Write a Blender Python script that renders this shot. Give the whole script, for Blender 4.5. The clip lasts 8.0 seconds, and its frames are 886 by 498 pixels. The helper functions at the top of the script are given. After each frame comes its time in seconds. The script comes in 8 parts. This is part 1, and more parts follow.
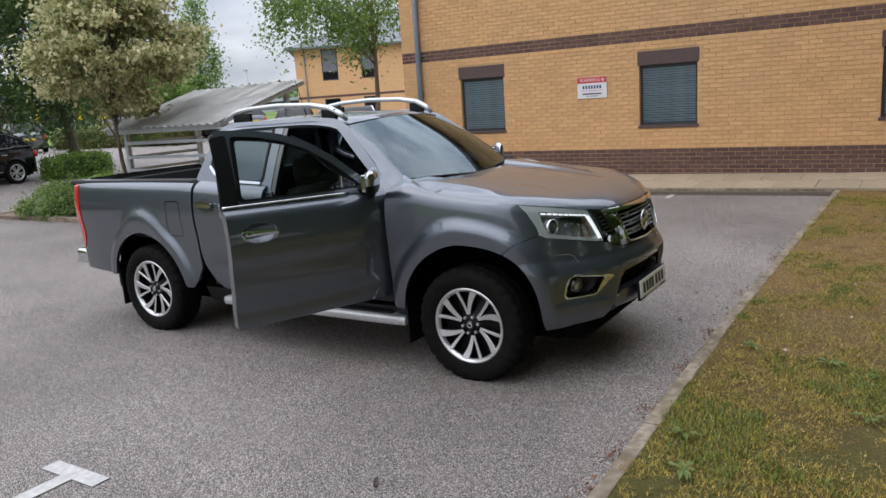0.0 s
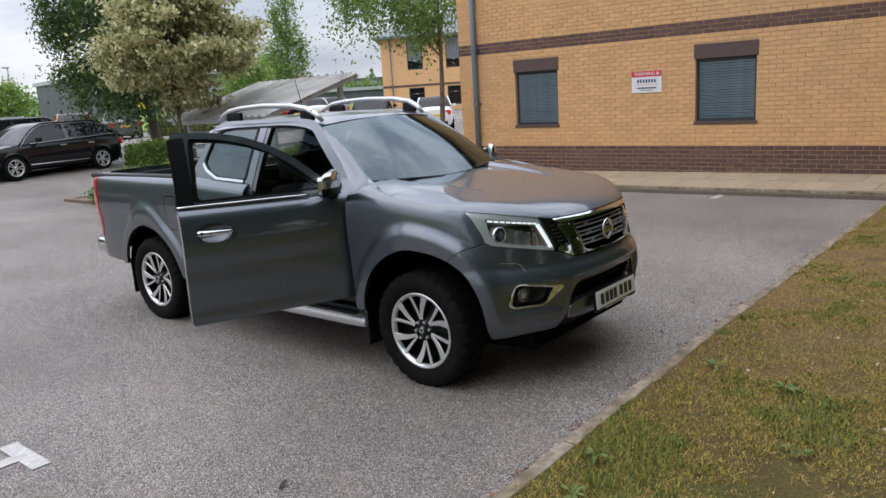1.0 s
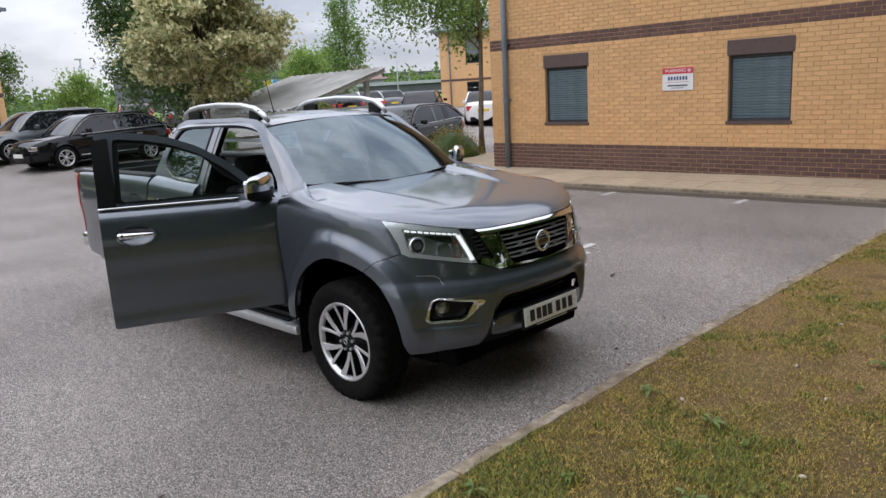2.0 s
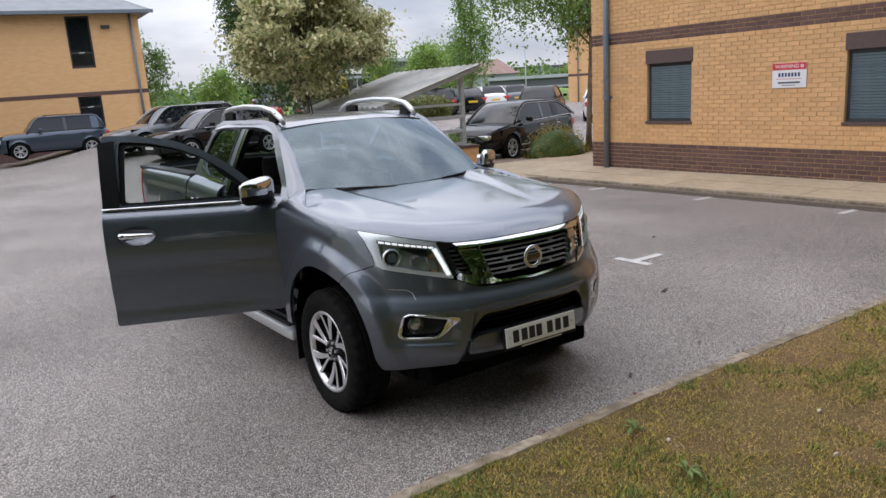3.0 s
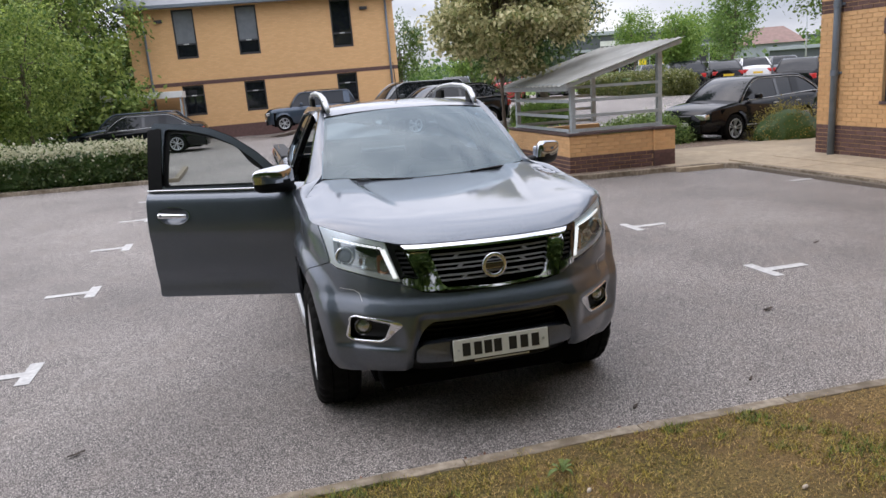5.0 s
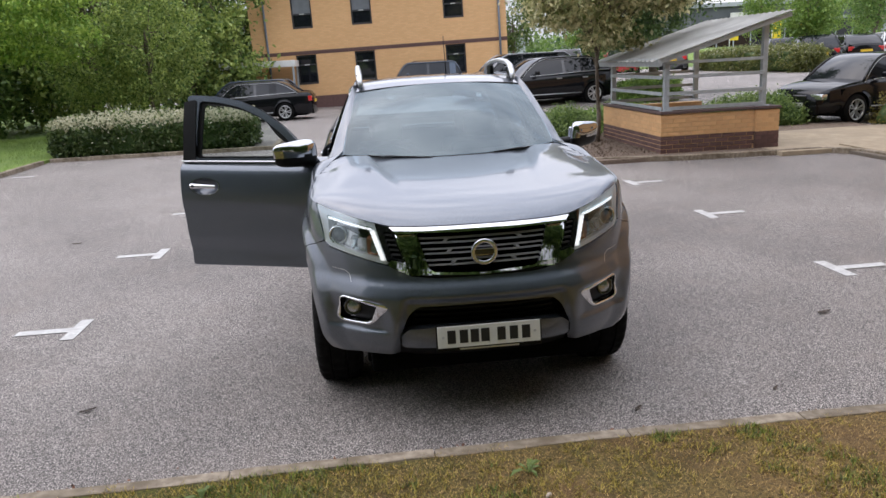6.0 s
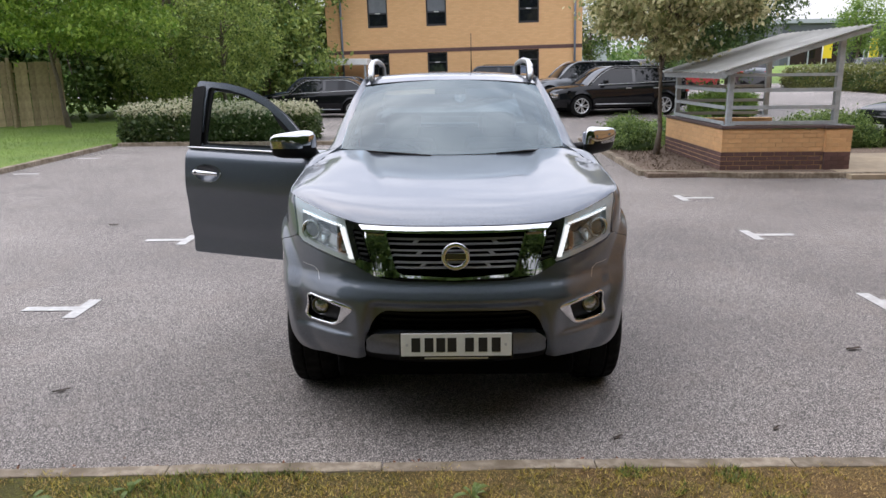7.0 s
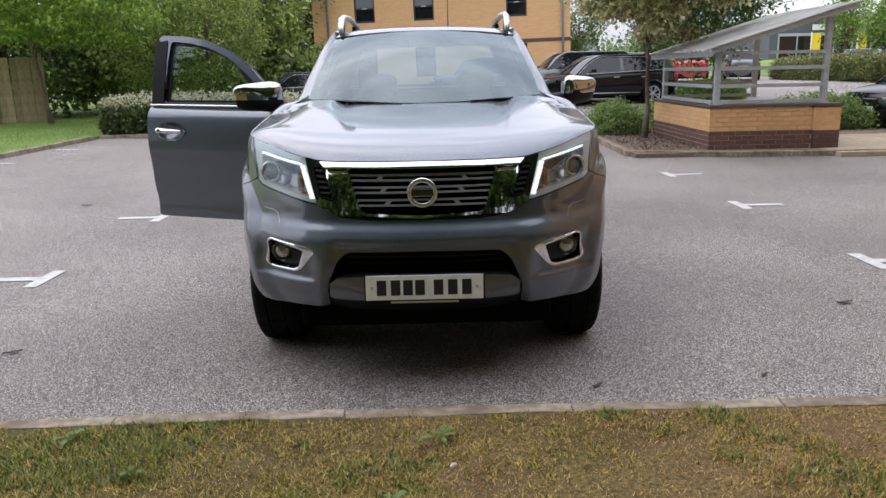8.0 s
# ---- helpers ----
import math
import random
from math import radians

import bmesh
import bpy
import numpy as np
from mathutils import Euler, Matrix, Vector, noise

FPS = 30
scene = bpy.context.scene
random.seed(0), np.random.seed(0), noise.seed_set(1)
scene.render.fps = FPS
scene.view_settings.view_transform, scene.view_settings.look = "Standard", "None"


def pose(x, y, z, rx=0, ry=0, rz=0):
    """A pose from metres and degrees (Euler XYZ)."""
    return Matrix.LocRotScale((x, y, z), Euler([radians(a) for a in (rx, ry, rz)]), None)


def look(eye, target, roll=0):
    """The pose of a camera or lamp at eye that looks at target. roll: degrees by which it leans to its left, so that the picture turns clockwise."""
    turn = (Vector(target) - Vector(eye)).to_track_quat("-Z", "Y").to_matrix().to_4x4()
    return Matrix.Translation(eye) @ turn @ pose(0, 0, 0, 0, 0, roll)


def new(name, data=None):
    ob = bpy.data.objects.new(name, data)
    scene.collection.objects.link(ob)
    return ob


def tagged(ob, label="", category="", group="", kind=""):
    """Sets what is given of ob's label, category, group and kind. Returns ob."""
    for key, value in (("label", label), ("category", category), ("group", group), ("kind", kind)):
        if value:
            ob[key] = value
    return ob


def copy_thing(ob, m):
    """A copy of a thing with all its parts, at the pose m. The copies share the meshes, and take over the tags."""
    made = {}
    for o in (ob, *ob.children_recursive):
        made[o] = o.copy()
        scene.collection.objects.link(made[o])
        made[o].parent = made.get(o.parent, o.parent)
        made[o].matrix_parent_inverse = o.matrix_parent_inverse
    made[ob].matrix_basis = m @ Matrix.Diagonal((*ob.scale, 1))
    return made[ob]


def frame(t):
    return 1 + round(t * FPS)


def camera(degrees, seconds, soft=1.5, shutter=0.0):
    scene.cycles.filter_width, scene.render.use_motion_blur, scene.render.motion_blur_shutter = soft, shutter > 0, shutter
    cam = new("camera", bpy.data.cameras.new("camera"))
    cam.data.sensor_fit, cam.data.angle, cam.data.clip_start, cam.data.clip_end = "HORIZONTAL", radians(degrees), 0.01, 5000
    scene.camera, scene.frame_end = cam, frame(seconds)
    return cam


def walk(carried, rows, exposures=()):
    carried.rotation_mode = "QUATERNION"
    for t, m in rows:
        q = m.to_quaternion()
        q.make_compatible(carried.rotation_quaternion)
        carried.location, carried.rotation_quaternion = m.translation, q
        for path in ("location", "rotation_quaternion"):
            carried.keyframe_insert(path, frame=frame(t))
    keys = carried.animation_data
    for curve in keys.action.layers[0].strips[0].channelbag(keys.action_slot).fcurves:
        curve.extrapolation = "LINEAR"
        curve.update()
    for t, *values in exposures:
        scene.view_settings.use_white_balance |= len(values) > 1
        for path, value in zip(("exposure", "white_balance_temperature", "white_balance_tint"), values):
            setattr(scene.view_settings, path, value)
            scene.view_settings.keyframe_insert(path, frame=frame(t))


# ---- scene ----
cam = camera(61.0, 8.0)
PATH = [
    (0, (-4.816, -2.467, 1.79), (-3.178, -1.387, 1.402), -4.2),
    (0.5, (-4.556, -2.793, 1.812), (-2.967, -1.645, 1.413), -4.1),
    (1, (-4.275, -3.148, 1.827), (-2.783, -1.877, 1.426), -3.9),
    (1.5, (-3.935, -3.42, 1.812), (-2.498, -2.088, 1.411), -3.4),
    (1.7, (-3.786, -3.507, 1.829), (-2.366, -2.157, 1.425), -3.4),
    (2.8, (-2.869, -3.94, 1.833), (-1.704, -2.366, 1.427), -3.5),
    (3, (-2.738, -4.011, 1.844), (-1.632, -2.394, 1.441), -3.4),
    (3.5, (-2.326, -4.163, 1.854), (-1.415, -2.432, 1.438), -2.4),
    (4, (-1.922, -4.272, 1.839), (-1.134, -2.484, 1.411), -2.9),
    (4.5, (-1.527, -4.393, 1.846), (-0.857, -2.555, 1.433), -3.5),
    (5, (-1.165, -4.474, 1.85), (-0.689, -2.579, 1.421), -3.8),
    (5.2, (-1.029, -4.48, 1.847), (-0.63, -2.575, 1.386), -4.1),
    (6.5, (-0.258, -4.405, 1.841), (-0.188, -2.465, 1.361), -1.4),
    (7, (-0.044, -4.278, 1.771), (-0.052, -2.333, 1.306), -0.6),
    (7.5, (0.046, -4.186, 1.604), (0.031, -2.239, 1.143), -1.0),
    (8, (0.067, -4.143, 1.441), (0.078, -2.197, 0.98), -1.2),
]
walk(cam, [(t, look(eye, target, roll)) for t, eye, target, roll in PATH], [(0.0, 0.04, 6580, 12), (3.0, 0.11, 6620, 14), (5.0, 0.18, 6640, 15), (8.0, 0.27, 6640, 15)])

# world, light -------------------------------------------------------------
world = bpy.data.worlds.new("overcast_sky")
scene.world = world
world.use_nodes = True
wn, wl = world.node_tree.nodes, world.node_tree.links
wn.clear()
w_out = wn.new("ShaderNodeOutputWorld")
w_bg = wn.new("ShaderNodeBackground")
w_bg.inputs["Strength"].default_value = 0.42
sky = wn.new("ShaderNodeTexSky")
sky.sky_type = "NISHITA"
sky.sun_disc = False
sky.sun_elevation = radians(57)
sky.sun_rotation = radians(-42)
sky.air_density, sky.dust_density, sky.ozone_density = 1.0, 2.0, 1.0
w_co = wn.new("ShaderNodeTexCoord")
w_map = wn.new("ShaderNodeMapping")
w_map.inputs["Scale"].default_value = (1.0, 1.0, 3.2)
w_no = wn.new("ShaderNodeTexNoise")
w_no.inputs["Scale"].default_value = 2.6
w_no.inputs["Detail"].default_value = 7.0
w_no.inputs["Roughness"].default_value = 0.52
w_ramp = wn.new("ShaderNodeValToRGB")
w_ramp.color_ramp.elements[0].position, w_ramp.color_ramp.elements[0].color = 0.36, (2.85, 3.2, 3.85, 1)
w_ramp.color_ramp.elements[1].position, w_ramp.color_ramp.elements[1].color = 0.60, (6.0, 6.25, 6.7, 1)
w_mix = wn.new("ShaderNodeMix")
w_mix.data_type = "RGBA"
w_mix.inputs["Factor"].default_value = 0.86
wl.new(w_co.outputs["Generated"], w_map.inputs["Vector"])
wl.new(w_map.outputs["Vector"], w_no.inputs["Vector"])
wl.new(w_no.outputs["Fac"], w_ramp.inputs["Fac"])
wl.new(sky.outputs["Color"], w_mix.inputs["A"])
wl.new(w_ramp.outputs["Color"], w_mix.inputs["B"])
w_sep = wn.new("ShaderNodeSeparateXYZ")
w_grad = wn.new("ShaderNodeValToRGB")
for k, (place, level) in enumerate(((0.0, 0.36), (0.20, 0.42), (0.46, 0.80), (0.90, 1.02))):
    e = w_grad.color_ramp.elements[k] if k < 2 else w_grad.color_ramp.elements.new(place)
    e.position, e.color = place, (level, level, level, 1)
w_grad.color_ramp.interpolation = "B_SPLINE"
w_mul = wn.new("ShaderNodeMix")
w_mul.data_type, w_mul.blend_type = "RGBA", "MULTIPLY"
w_mul.inputs["Factor"].default_value = 1.0
wl.new(w_co.outputs["Generated"], w_sep.inputs[0])
wl.new(w_sep.outputs["Z"], w_grad.inputs["Fac"])
wl.new(w_mix.outputs["Result"], w_mul.inputs["A"])
wl.new(w_grad.outputs["Color"], w_mul.inputs["B"])
wl.new(w_mul.outputs["Result"], w_bg.inputs["Color"])
wl.new(w_bg.outputs["Background"], w_out.inputs["Surface"])

sun_data = bpy.data.lights.new("sun", "SUN")
sun_data.energy, sun_data.angle, sun_data.color = 0.60, radians(120), (1.0, 0.97, 0.93)
sun = new("sun", sun_data)
sun.matrix_world = look((-9, 10, 21), (0, 0, 0))


# materials ----------------------------------------------------------------
def setup(name):
    m = bpy.data.materials.new(name)
    m.use_nodes = True
    n, l = m.node_tree.nodes, m.node_tree.links
    return m, n, l, n["Principled BSDF"]


def surf(name, c1, c2, scale=20.0, rough=0.6, bump=0.2, fine=150.0, metal=0.0, coat=0.0, big=0.0, c3=None, vary=0.0, distance=0.004, space="Object", spec=0.5):
    """A worn surface: two colours by a middle noise, a fine grain in the relief, large stains and a little change from piece to piece."""
    m, n, l, b = setup(name)
    co = n.new("ShaderNodeTexCoord")
    a = n.new("ShaderNodeTexNoise")
    a.inputs["Scale"].default_value, a.inputs["Detail"].default_value = scale, 6
    l.new(co.outputs[space], a.inputs["Vector"])
    mix = n.new("ShaderNodeMix")
    mix.data_type = "RGBA"
    mix.inputs["A"].default_value, mix.inputs["B"].default_value = (*c1, 1), (*c2, 1)
    r = n.new("ShaderNodeMapRange")
    r.inputs["From Min"].default_value, r.inputs["From Max"].default_value = 0.35, 0.65
    l.new(a.outputs["Fac"], r.inputs["Value"])
    l.new(r.outputs["Result"], mix.inputs["Factor"])
    colour = mix.outputs["Result"]
    if big:
        g = n.new("ShaderNodeTexNoise")
        g.inputs["Scale"].default_value, g.inputs["Detail"].default_value = big, 4
        l.new(co.outputs[space], g.inputs["Vector"])
        gr = n.new("ShaderNodeMapRange")
        gr.inputs["From Min"].default_value, gr.inputs["From Max"].default_value = 0.42, 0.68
        l.new(g.outputs["Fac"], gr.inputs["Value"])
        gm = n.new("ShaderNodeMix")
        gm.data_type = "RGBA"
        gm.inputs["B"].default_value = (*(c3 or c2), 1)
        l.new(colour, gm.inputs["A"])
        l.new(gr.outputs["Result"], gm.inputs["Factor"])
        colour = gm.outputs["Result"]
    if vary:
        info = n.new("ShaderNodeObjectInfo")
        geo = n.new("ShaderNodeNewGeometry")
        add = n.new("ShaderNodeMath")
        add.operation = "ADD"
        l.new(info.outputs["Random"], add.inputs[0])
        l.new(geo.outputs["Random Per Island"], add.inputs[1])
        fr = n.new("ShaderNodeMath")
        fr.operation = "FRACT"
        l.new(add.outputs[0], fr.inputs[0])
        hv = n.new("ShaderNodeHueSaturation")
        vr = n.new("ShaderNodeMapRange")
        vr.inputs["To Min"].default_value, vr.inputs["To Max"].default_value = 1 - vary, 1 + vary
        l.new(fr.outputs[0], vr.inputs["Value"])
        l.new(vr.outputs["Result"], hv.inputs["Value"])
        l.new(colour, hv.inputs["Color"])
        colour = hv.outputs["Color"]
    l.new(colour, b.inputs["Base Color"])
    b.inputs["Roughness"].default_value, b.inputs["Metallic"].default_value = rough, metal
    b.inputs["Specular IOR Level"].default_value = spec
    b.inputs["Coat Weight"].default_value, b.inputs["Coat Roughness"].default_value = coat, 0.04
    if bump:
        f = n.new("ShaderNodeTexNoise")
        f.inputs["Scale"].default_value, f.inputs["Detail"].default_value = fine, 4
        l.new(co.outputs[space], f.inputs["Vector"])
        bn = n.new("ShaderNodeBump")
        bn.inputs["Strength"].default_value, bn.inputs["Distance"].default_value = bump, distance
        l.new(f.outputs["Fac"], bn.inputs["Height"])
        l.new(bn.outputs["Normal"], b.inputs["Normal"])
    return m


def glass(name, tint=(0.8, 0.85, 0.85), rough=0.0, gloss=0.06):
    """A thin pane: mostly clear, mirror-like at grazing angles."""
    m, n, l, b = setup(name)
    n.remove(b)
    tr = n.new("ShaderNodeBsdfTransparent")
    tr.inputs["Color"].default_value = (*tint, 1)
    gl = n.new("ShaderNodeBsdfGlossy")
    gl.inputs["Roughness"].default_value = rough
    gl.inputs["Color"].default_value = (0.80, 0.94, 1.0, 1)
    fr = n.new("ShaderNodeFresnel")
    fr.inputs["IOR"].default_value = 1.5
    up = n.new("ShaderNodeMapRange")
    up.inputs["To Min"].default_value = gloss
    l.new(fr.outputs[0], up.inputs["Value"])
    mx = n.new("ShaderNodeMixShader")
    l.new(up.outputs["Result"], mx.inputs[0])
    l.new(tr.outputs[0], mx.inputs[1])
    l.new(gl.outputs[0], mx.inputs[2])
    l.new(mx.outputs[0], n["Material Output"].inputs["Surface"])
    return m


def plain(name, c, rough=0.5, metal=0.0, coat=0.0, emit=0.0, trans=0.0, spec=0.5):
    m, n, l, b = setup(name)
    b.inputs["Base Color"].default_value = (*c, 1)
    b.inputs["Roughness"].default_value, b.inputs["Metallic"].default_value = rough, metal
    b.inputs["Coat Weight"].default_value, b.inputs["Coat Roughness"].default_value = coat, 0.03
    b.inputs["Specular IOR Level"].default_value = spec
    if emit:
        b.inputs["Emission Color"].default_value = (*c, 1)
        b.inputs["Emission Strength"].default_value = emit
    b.inputs["Transmission Weight"].default_value = trans
    return m


def paint(name, c, flake=0.25, metal=0.75, rough=0.34):
    """Metallic car paint under clear lacquer, with fine flakes."""
    m, n, l, b = setup(name)
    co = n.new("ShaderNodeTexCoord")
    v = n.new("ShaderNodeTexVoronoi")
    v.inputs["Scale"].default_value = 900
    l.new(co.outputs["Object"], v.inputs["Vector"])
    hv = n.new("ShaderNodeHueSaturation")
    hv.inputs["Color"].default_value = (*c, 1)
    mr = n.new("ShaderNodeMapRange")
    mr.inputs["To Min"].default_value, mr.inputs["To Max"].default_value = 1 - flake, 1 + flake
    sp = n.new("ShaderNodeSeparateColor")
    l.new(v.outputs["Color"], sp.inputs[0])
    l.new(sp.outputs[0], mr.inputs["Value"])
    l.new(mr.outputs["Result"], hv.inputs["Value"])
    dust = n.new("ShaderNodeTexNoise")
    dust.inputs["Scale"].default_value, dust.inputs["Detail"].default_value = 3.0, 8
    l.new(co.outputs["Object"], dust.inputs["Vector"])
    rr = n.new("ShaderNodeMapRange")
    rr.inputs["To Min"].default_value, rr.inputs["To Max"].default_value = 0.02, 0.10
    l.new(dust.outputs["Fac"], rr.inputs["Value"])
    l.new(rr.outputs["Result"], b.inputs["Coat Roughness"])
    l.new(hv.outputs["Color"], b.inputs["Base Color"])
    b.inputs["Metallic"].default_value, b.inputs["Roughness"].default_value = metal, rough
    b.inputs["Coat Weight"].default_value = 1.0
    return m


def asphalt():
    m, n, l, b = setup("worn_tarmac")
    co = n.new("ShaderNodeTexCoord")
    vo = n.new("ShaderNodeTexVoronoi")
    vo.inputs["Scale"].default_value = 290
    l.new(co.outputs["Object"], vo.inputs["Vector"])
    sp = n.new("ShaderNodeSeparateColor")
    l.new(vo.outputs["Color"], sp.inputs[0])
    stone = n.new("ShaderNodeValToRGB")
    e = stone.color_ramp.elements
    e[0].position, e[0].color = 0.0, (0.012, 0.011, 0.010, 1)
    e[1].position, e[1].color = 1.0, (0.76, 0.68, 0.625, 1)
    mid = e.new(0.62)
    mid.color = (0.106, 0.094, 0.086, 1)
    l.new(sp.outputs[0], stone.inputs["Fac"])
    big = n.new("ShaderNodeTexNoise")
    big.inputs["Scale"].default_value, big.inputs["Detail"].default_value = 0.45, 7
    l.new(co.outputs["Object"], big.inputs["Vector"])
    mr = n.new("ShaderNodeMapRange")
    mr.inputs["From Min"].default_value, mr.inputs["From Max"].default_value = 0.3, 0.7
    mr.inputs["To Min"].default_value, mr.inputs["To Max"].default_value = 0.74, 1.24
    l.new(big.outputs["Fac"], mr.inputs["Value"])
    mul = n.new("ShaderNodeMix")
    mul.data_type, mul.blend_type = "RGBA", "MULTIPLY"
    mul.inputs["Factor"].default_value = 1.0
    l.new(stone.outputs["Color"], mul.inputs["A"])
    l.new(mr.outputs["Result"], mul.inputs["B"])
    stain = n.new("ShaderNodeTexNoise")
    stain.inputs["Scale"].default_value, stain.inputs["Detail"].default_value = 2.3, 8
    l.new(co.outputs["Object"], stain.inputs["Vector"])
    sr = n.new("ShaderNodeMapRange")
    sr.inputs["From Min"].default_value, sr.inputs["From Max"].default_value = 0.50, 0.72
    sr.inputs["To Max"].default_value = 0.30
    l.new(stain.outputs["Fac"], sr.inputs["Value"])
    fin = n.new("ShaderNodeMix")
    fin.data_type = "RGBA"
    fin.inputs["B"].default_value = (0.215, 0.180, 0.155, 1)
    l.new(mul.outputs["Result"], fin.inputs["A"])
    l.new(sr.outputs["Result"], fin.inputs["Factor"])
    l.new(fin.outputs["Result"], b.inputs["Base Color"])
    b.inputs["Roughness"].default_value = 0.72
    b.inputs["Specular IOR Level"].default_value = 0.5
    bn = n.new("ShaderNodeBump")
    bn.inputs["Strength"].default_value, bn.inputs["Distance"].default_value = 0.6, 0.004
    l.new(vo.outputs["Distance"], bn.inputs["Height"])
    bn.invert = True
    l.new(bn.outputs["Normal"], b.inputs["Normal"])
    return m


def brick_far(name, c1, c2, mortar):
    """Brickwork of a far wall, where single bricks are too small to tell apart."""
    m, n, l, b = setup(name)
    co = n.new("ShaderNodeTexCoord")
    mp = n.new("ShaderNodeMapping")
    mp.inputs["Rotation"].default_value = (radians(90), 0, 0)
    l.new(co.outputs["Object"], mp.inputs["Vector"])
    br = n.new("ShaderNodeTexBrick")
    br.inputs["Color1"].default_value, br.inputs["Color2"].default_value, br.inputs["Mortar"].default_value = (*c1, 1), (*c2, 1), (*mortar, 1)
    br.inputs["Scale"].default_value = 1.0
    br.inputs["Brick Width"].default_value, br.inputs["Row Height"].default_value, br.inputs["Mortar Size"].default_value = 0.225, 0.075, 0.006
    l.new(mp.outputs["Vector"], br.inputs["Vector"])
    l.new(br.outputs["Color"], b.inputs["Base Color"])
    b.inputs["Roughness"].default_value = 0.85
    return m


def leafy(name, c1, c2, trans=0.45, rough=0.5):
    """Leaves: colour changes from leaf to leaf, some light comes through."""
    m, n, l, b = setup(name)
    geo = n.new("ShaderNodeNewGeometry")
    mix = n.new("ShaderNodeMix")
    mix.data_type = "RGBA"
    mix.inputs["A"].default_value, mix.inputs["B"].default_value = (*c1, 1), (*c2, 1)
    l.new(geo.outputs["Random Per Island"], mix.inputs["Factor"])
    l.new(mix.outputs["Result"], b.inputs["Base Color"])
    b.inputs["Roughness"].default_value = rough
    tl = n.new("ShaderNodeBsdfTranslucent")
    l.new(mix.outputs["Result"], tl.inputs["Color"])
    mx = n.new("ShaderNodeMixShader")
    mx.inputs[0].default_value = trans
    l.new(b.outputs[0], mx.inputs[1])
    l.new(tl.outputs[0], mx.inputs[2])
    l.new(mx.outputs[0], n["Material Output"].inputs["Surface"])
    return m


M_TARMAC = asphalt()
M_MARK = surf("worn_white_road_paint", (0.58, 0.575, 0.555), (0.44, 0.435, 0.42), 30, 0.8, 0.4, 200, big=9.0, c3=(0.42, 0.41, 0.40))
M_KERB = surf("weathered_kerb_concrete", (0.34, 0.285, 0.215), (0.195, 0.155, 0.112), 22, 0.9, 0.8, 120, vary=0.10, big=6.0, c3=(0.145, 0.112, 0.074))
M_PAVE = surf("buff_paving", (0.42, 0.34, 0.235), (0.34, 0.27, 0.185), 7, 0.9, 0.35, 160, vary=0.07, big=1.1, c3=(0.30, 0.245, 0.175))
M_JOINT = surf("sandy_joint", (0.16, 0.13, 0.10), (0.12, 0.10, 0.08), 30, 0.95, 0.3)
M_SOIL = surf("bark_mulch", (0.13, 0.095, 0.07), (0.24, 0.18, 0.135), 25, 0.95, 0.8, 90, distance=0.02)
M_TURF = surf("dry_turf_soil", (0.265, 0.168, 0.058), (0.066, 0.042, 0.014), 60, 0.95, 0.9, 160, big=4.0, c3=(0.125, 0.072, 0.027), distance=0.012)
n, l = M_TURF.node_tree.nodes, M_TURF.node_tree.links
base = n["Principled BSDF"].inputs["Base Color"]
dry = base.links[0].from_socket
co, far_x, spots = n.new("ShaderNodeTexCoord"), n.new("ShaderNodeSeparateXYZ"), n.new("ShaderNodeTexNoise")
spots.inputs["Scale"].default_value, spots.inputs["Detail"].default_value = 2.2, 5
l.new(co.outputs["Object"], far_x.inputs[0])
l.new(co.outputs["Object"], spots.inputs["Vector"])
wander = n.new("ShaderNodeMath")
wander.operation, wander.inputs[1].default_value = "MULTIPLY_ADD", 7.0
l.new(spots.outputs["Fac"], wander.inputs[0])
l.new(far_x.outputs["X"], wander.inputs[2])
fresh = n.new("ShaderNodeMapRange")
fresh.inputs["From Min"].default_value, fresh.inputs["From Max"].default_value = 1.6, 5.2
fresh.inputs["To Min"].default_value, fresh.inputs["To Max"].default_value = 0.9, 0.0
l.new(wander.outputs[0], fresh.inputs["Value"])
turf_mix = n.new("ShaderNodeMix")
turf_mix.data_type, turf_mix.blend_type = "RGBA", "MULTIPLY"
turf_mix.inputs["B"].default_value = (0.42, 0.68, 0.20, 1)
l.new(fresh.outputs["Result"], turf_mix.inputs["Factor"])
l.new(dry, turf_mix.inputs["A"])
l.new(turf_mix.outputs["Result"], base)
M_LAWN = surf("green_lawn", (0.13, 0.22, 0.035), (0.19, 0.26, 0.055), 4, 0.95, 0.8, 60, big=0.35, c3=(0.08, 0.13, 0.03), distance=0.03)
M_BRICK = surf("buff_brick", (0.665, 0.395, 0.187), (0.585, 0.338, 0.150), 14, 0.85, 0.5, 140, vary=0.075, big=0.5, c3=(0.60, 0.365, 0.18))
M_BRICK_D = surf("purple_brown_brick", (0.125, 0.068, 0.058), (0.098, 0.053, 0.047), 9, 0.8, 0.35, 140, vary=0.2)
M_MORTAR = surf("buff_mortar", (0.60, 0.385, 0.20), (0.52, 0.33, 0.165), 25, 0.95, 0.4, 180)
M_BRICK_FAR = brick_far("buff_brickwork", (0.73, 0.44, 0.21), (0.67, 0.39, 0.178), (0.60, 0.39, 0.20))
M_BRICK_RED = brick_far("red_brickwork", (0.33, 0.13, 0.07), (0.28, 0.11, 0.06), (0.3, 0.2, 0.14))
M_STONE_D = surf("dark_lintel", (0.10, 0.065, 0.06), (0.085, 0.055, 0.05), 15, 0.75, 0.2)
M_FRAME_DK = surf("dark_grey_frame", (0.035, 0.037, 0.04), (0.03, 0.03, 0.033), 30, 0.45, 0.05)
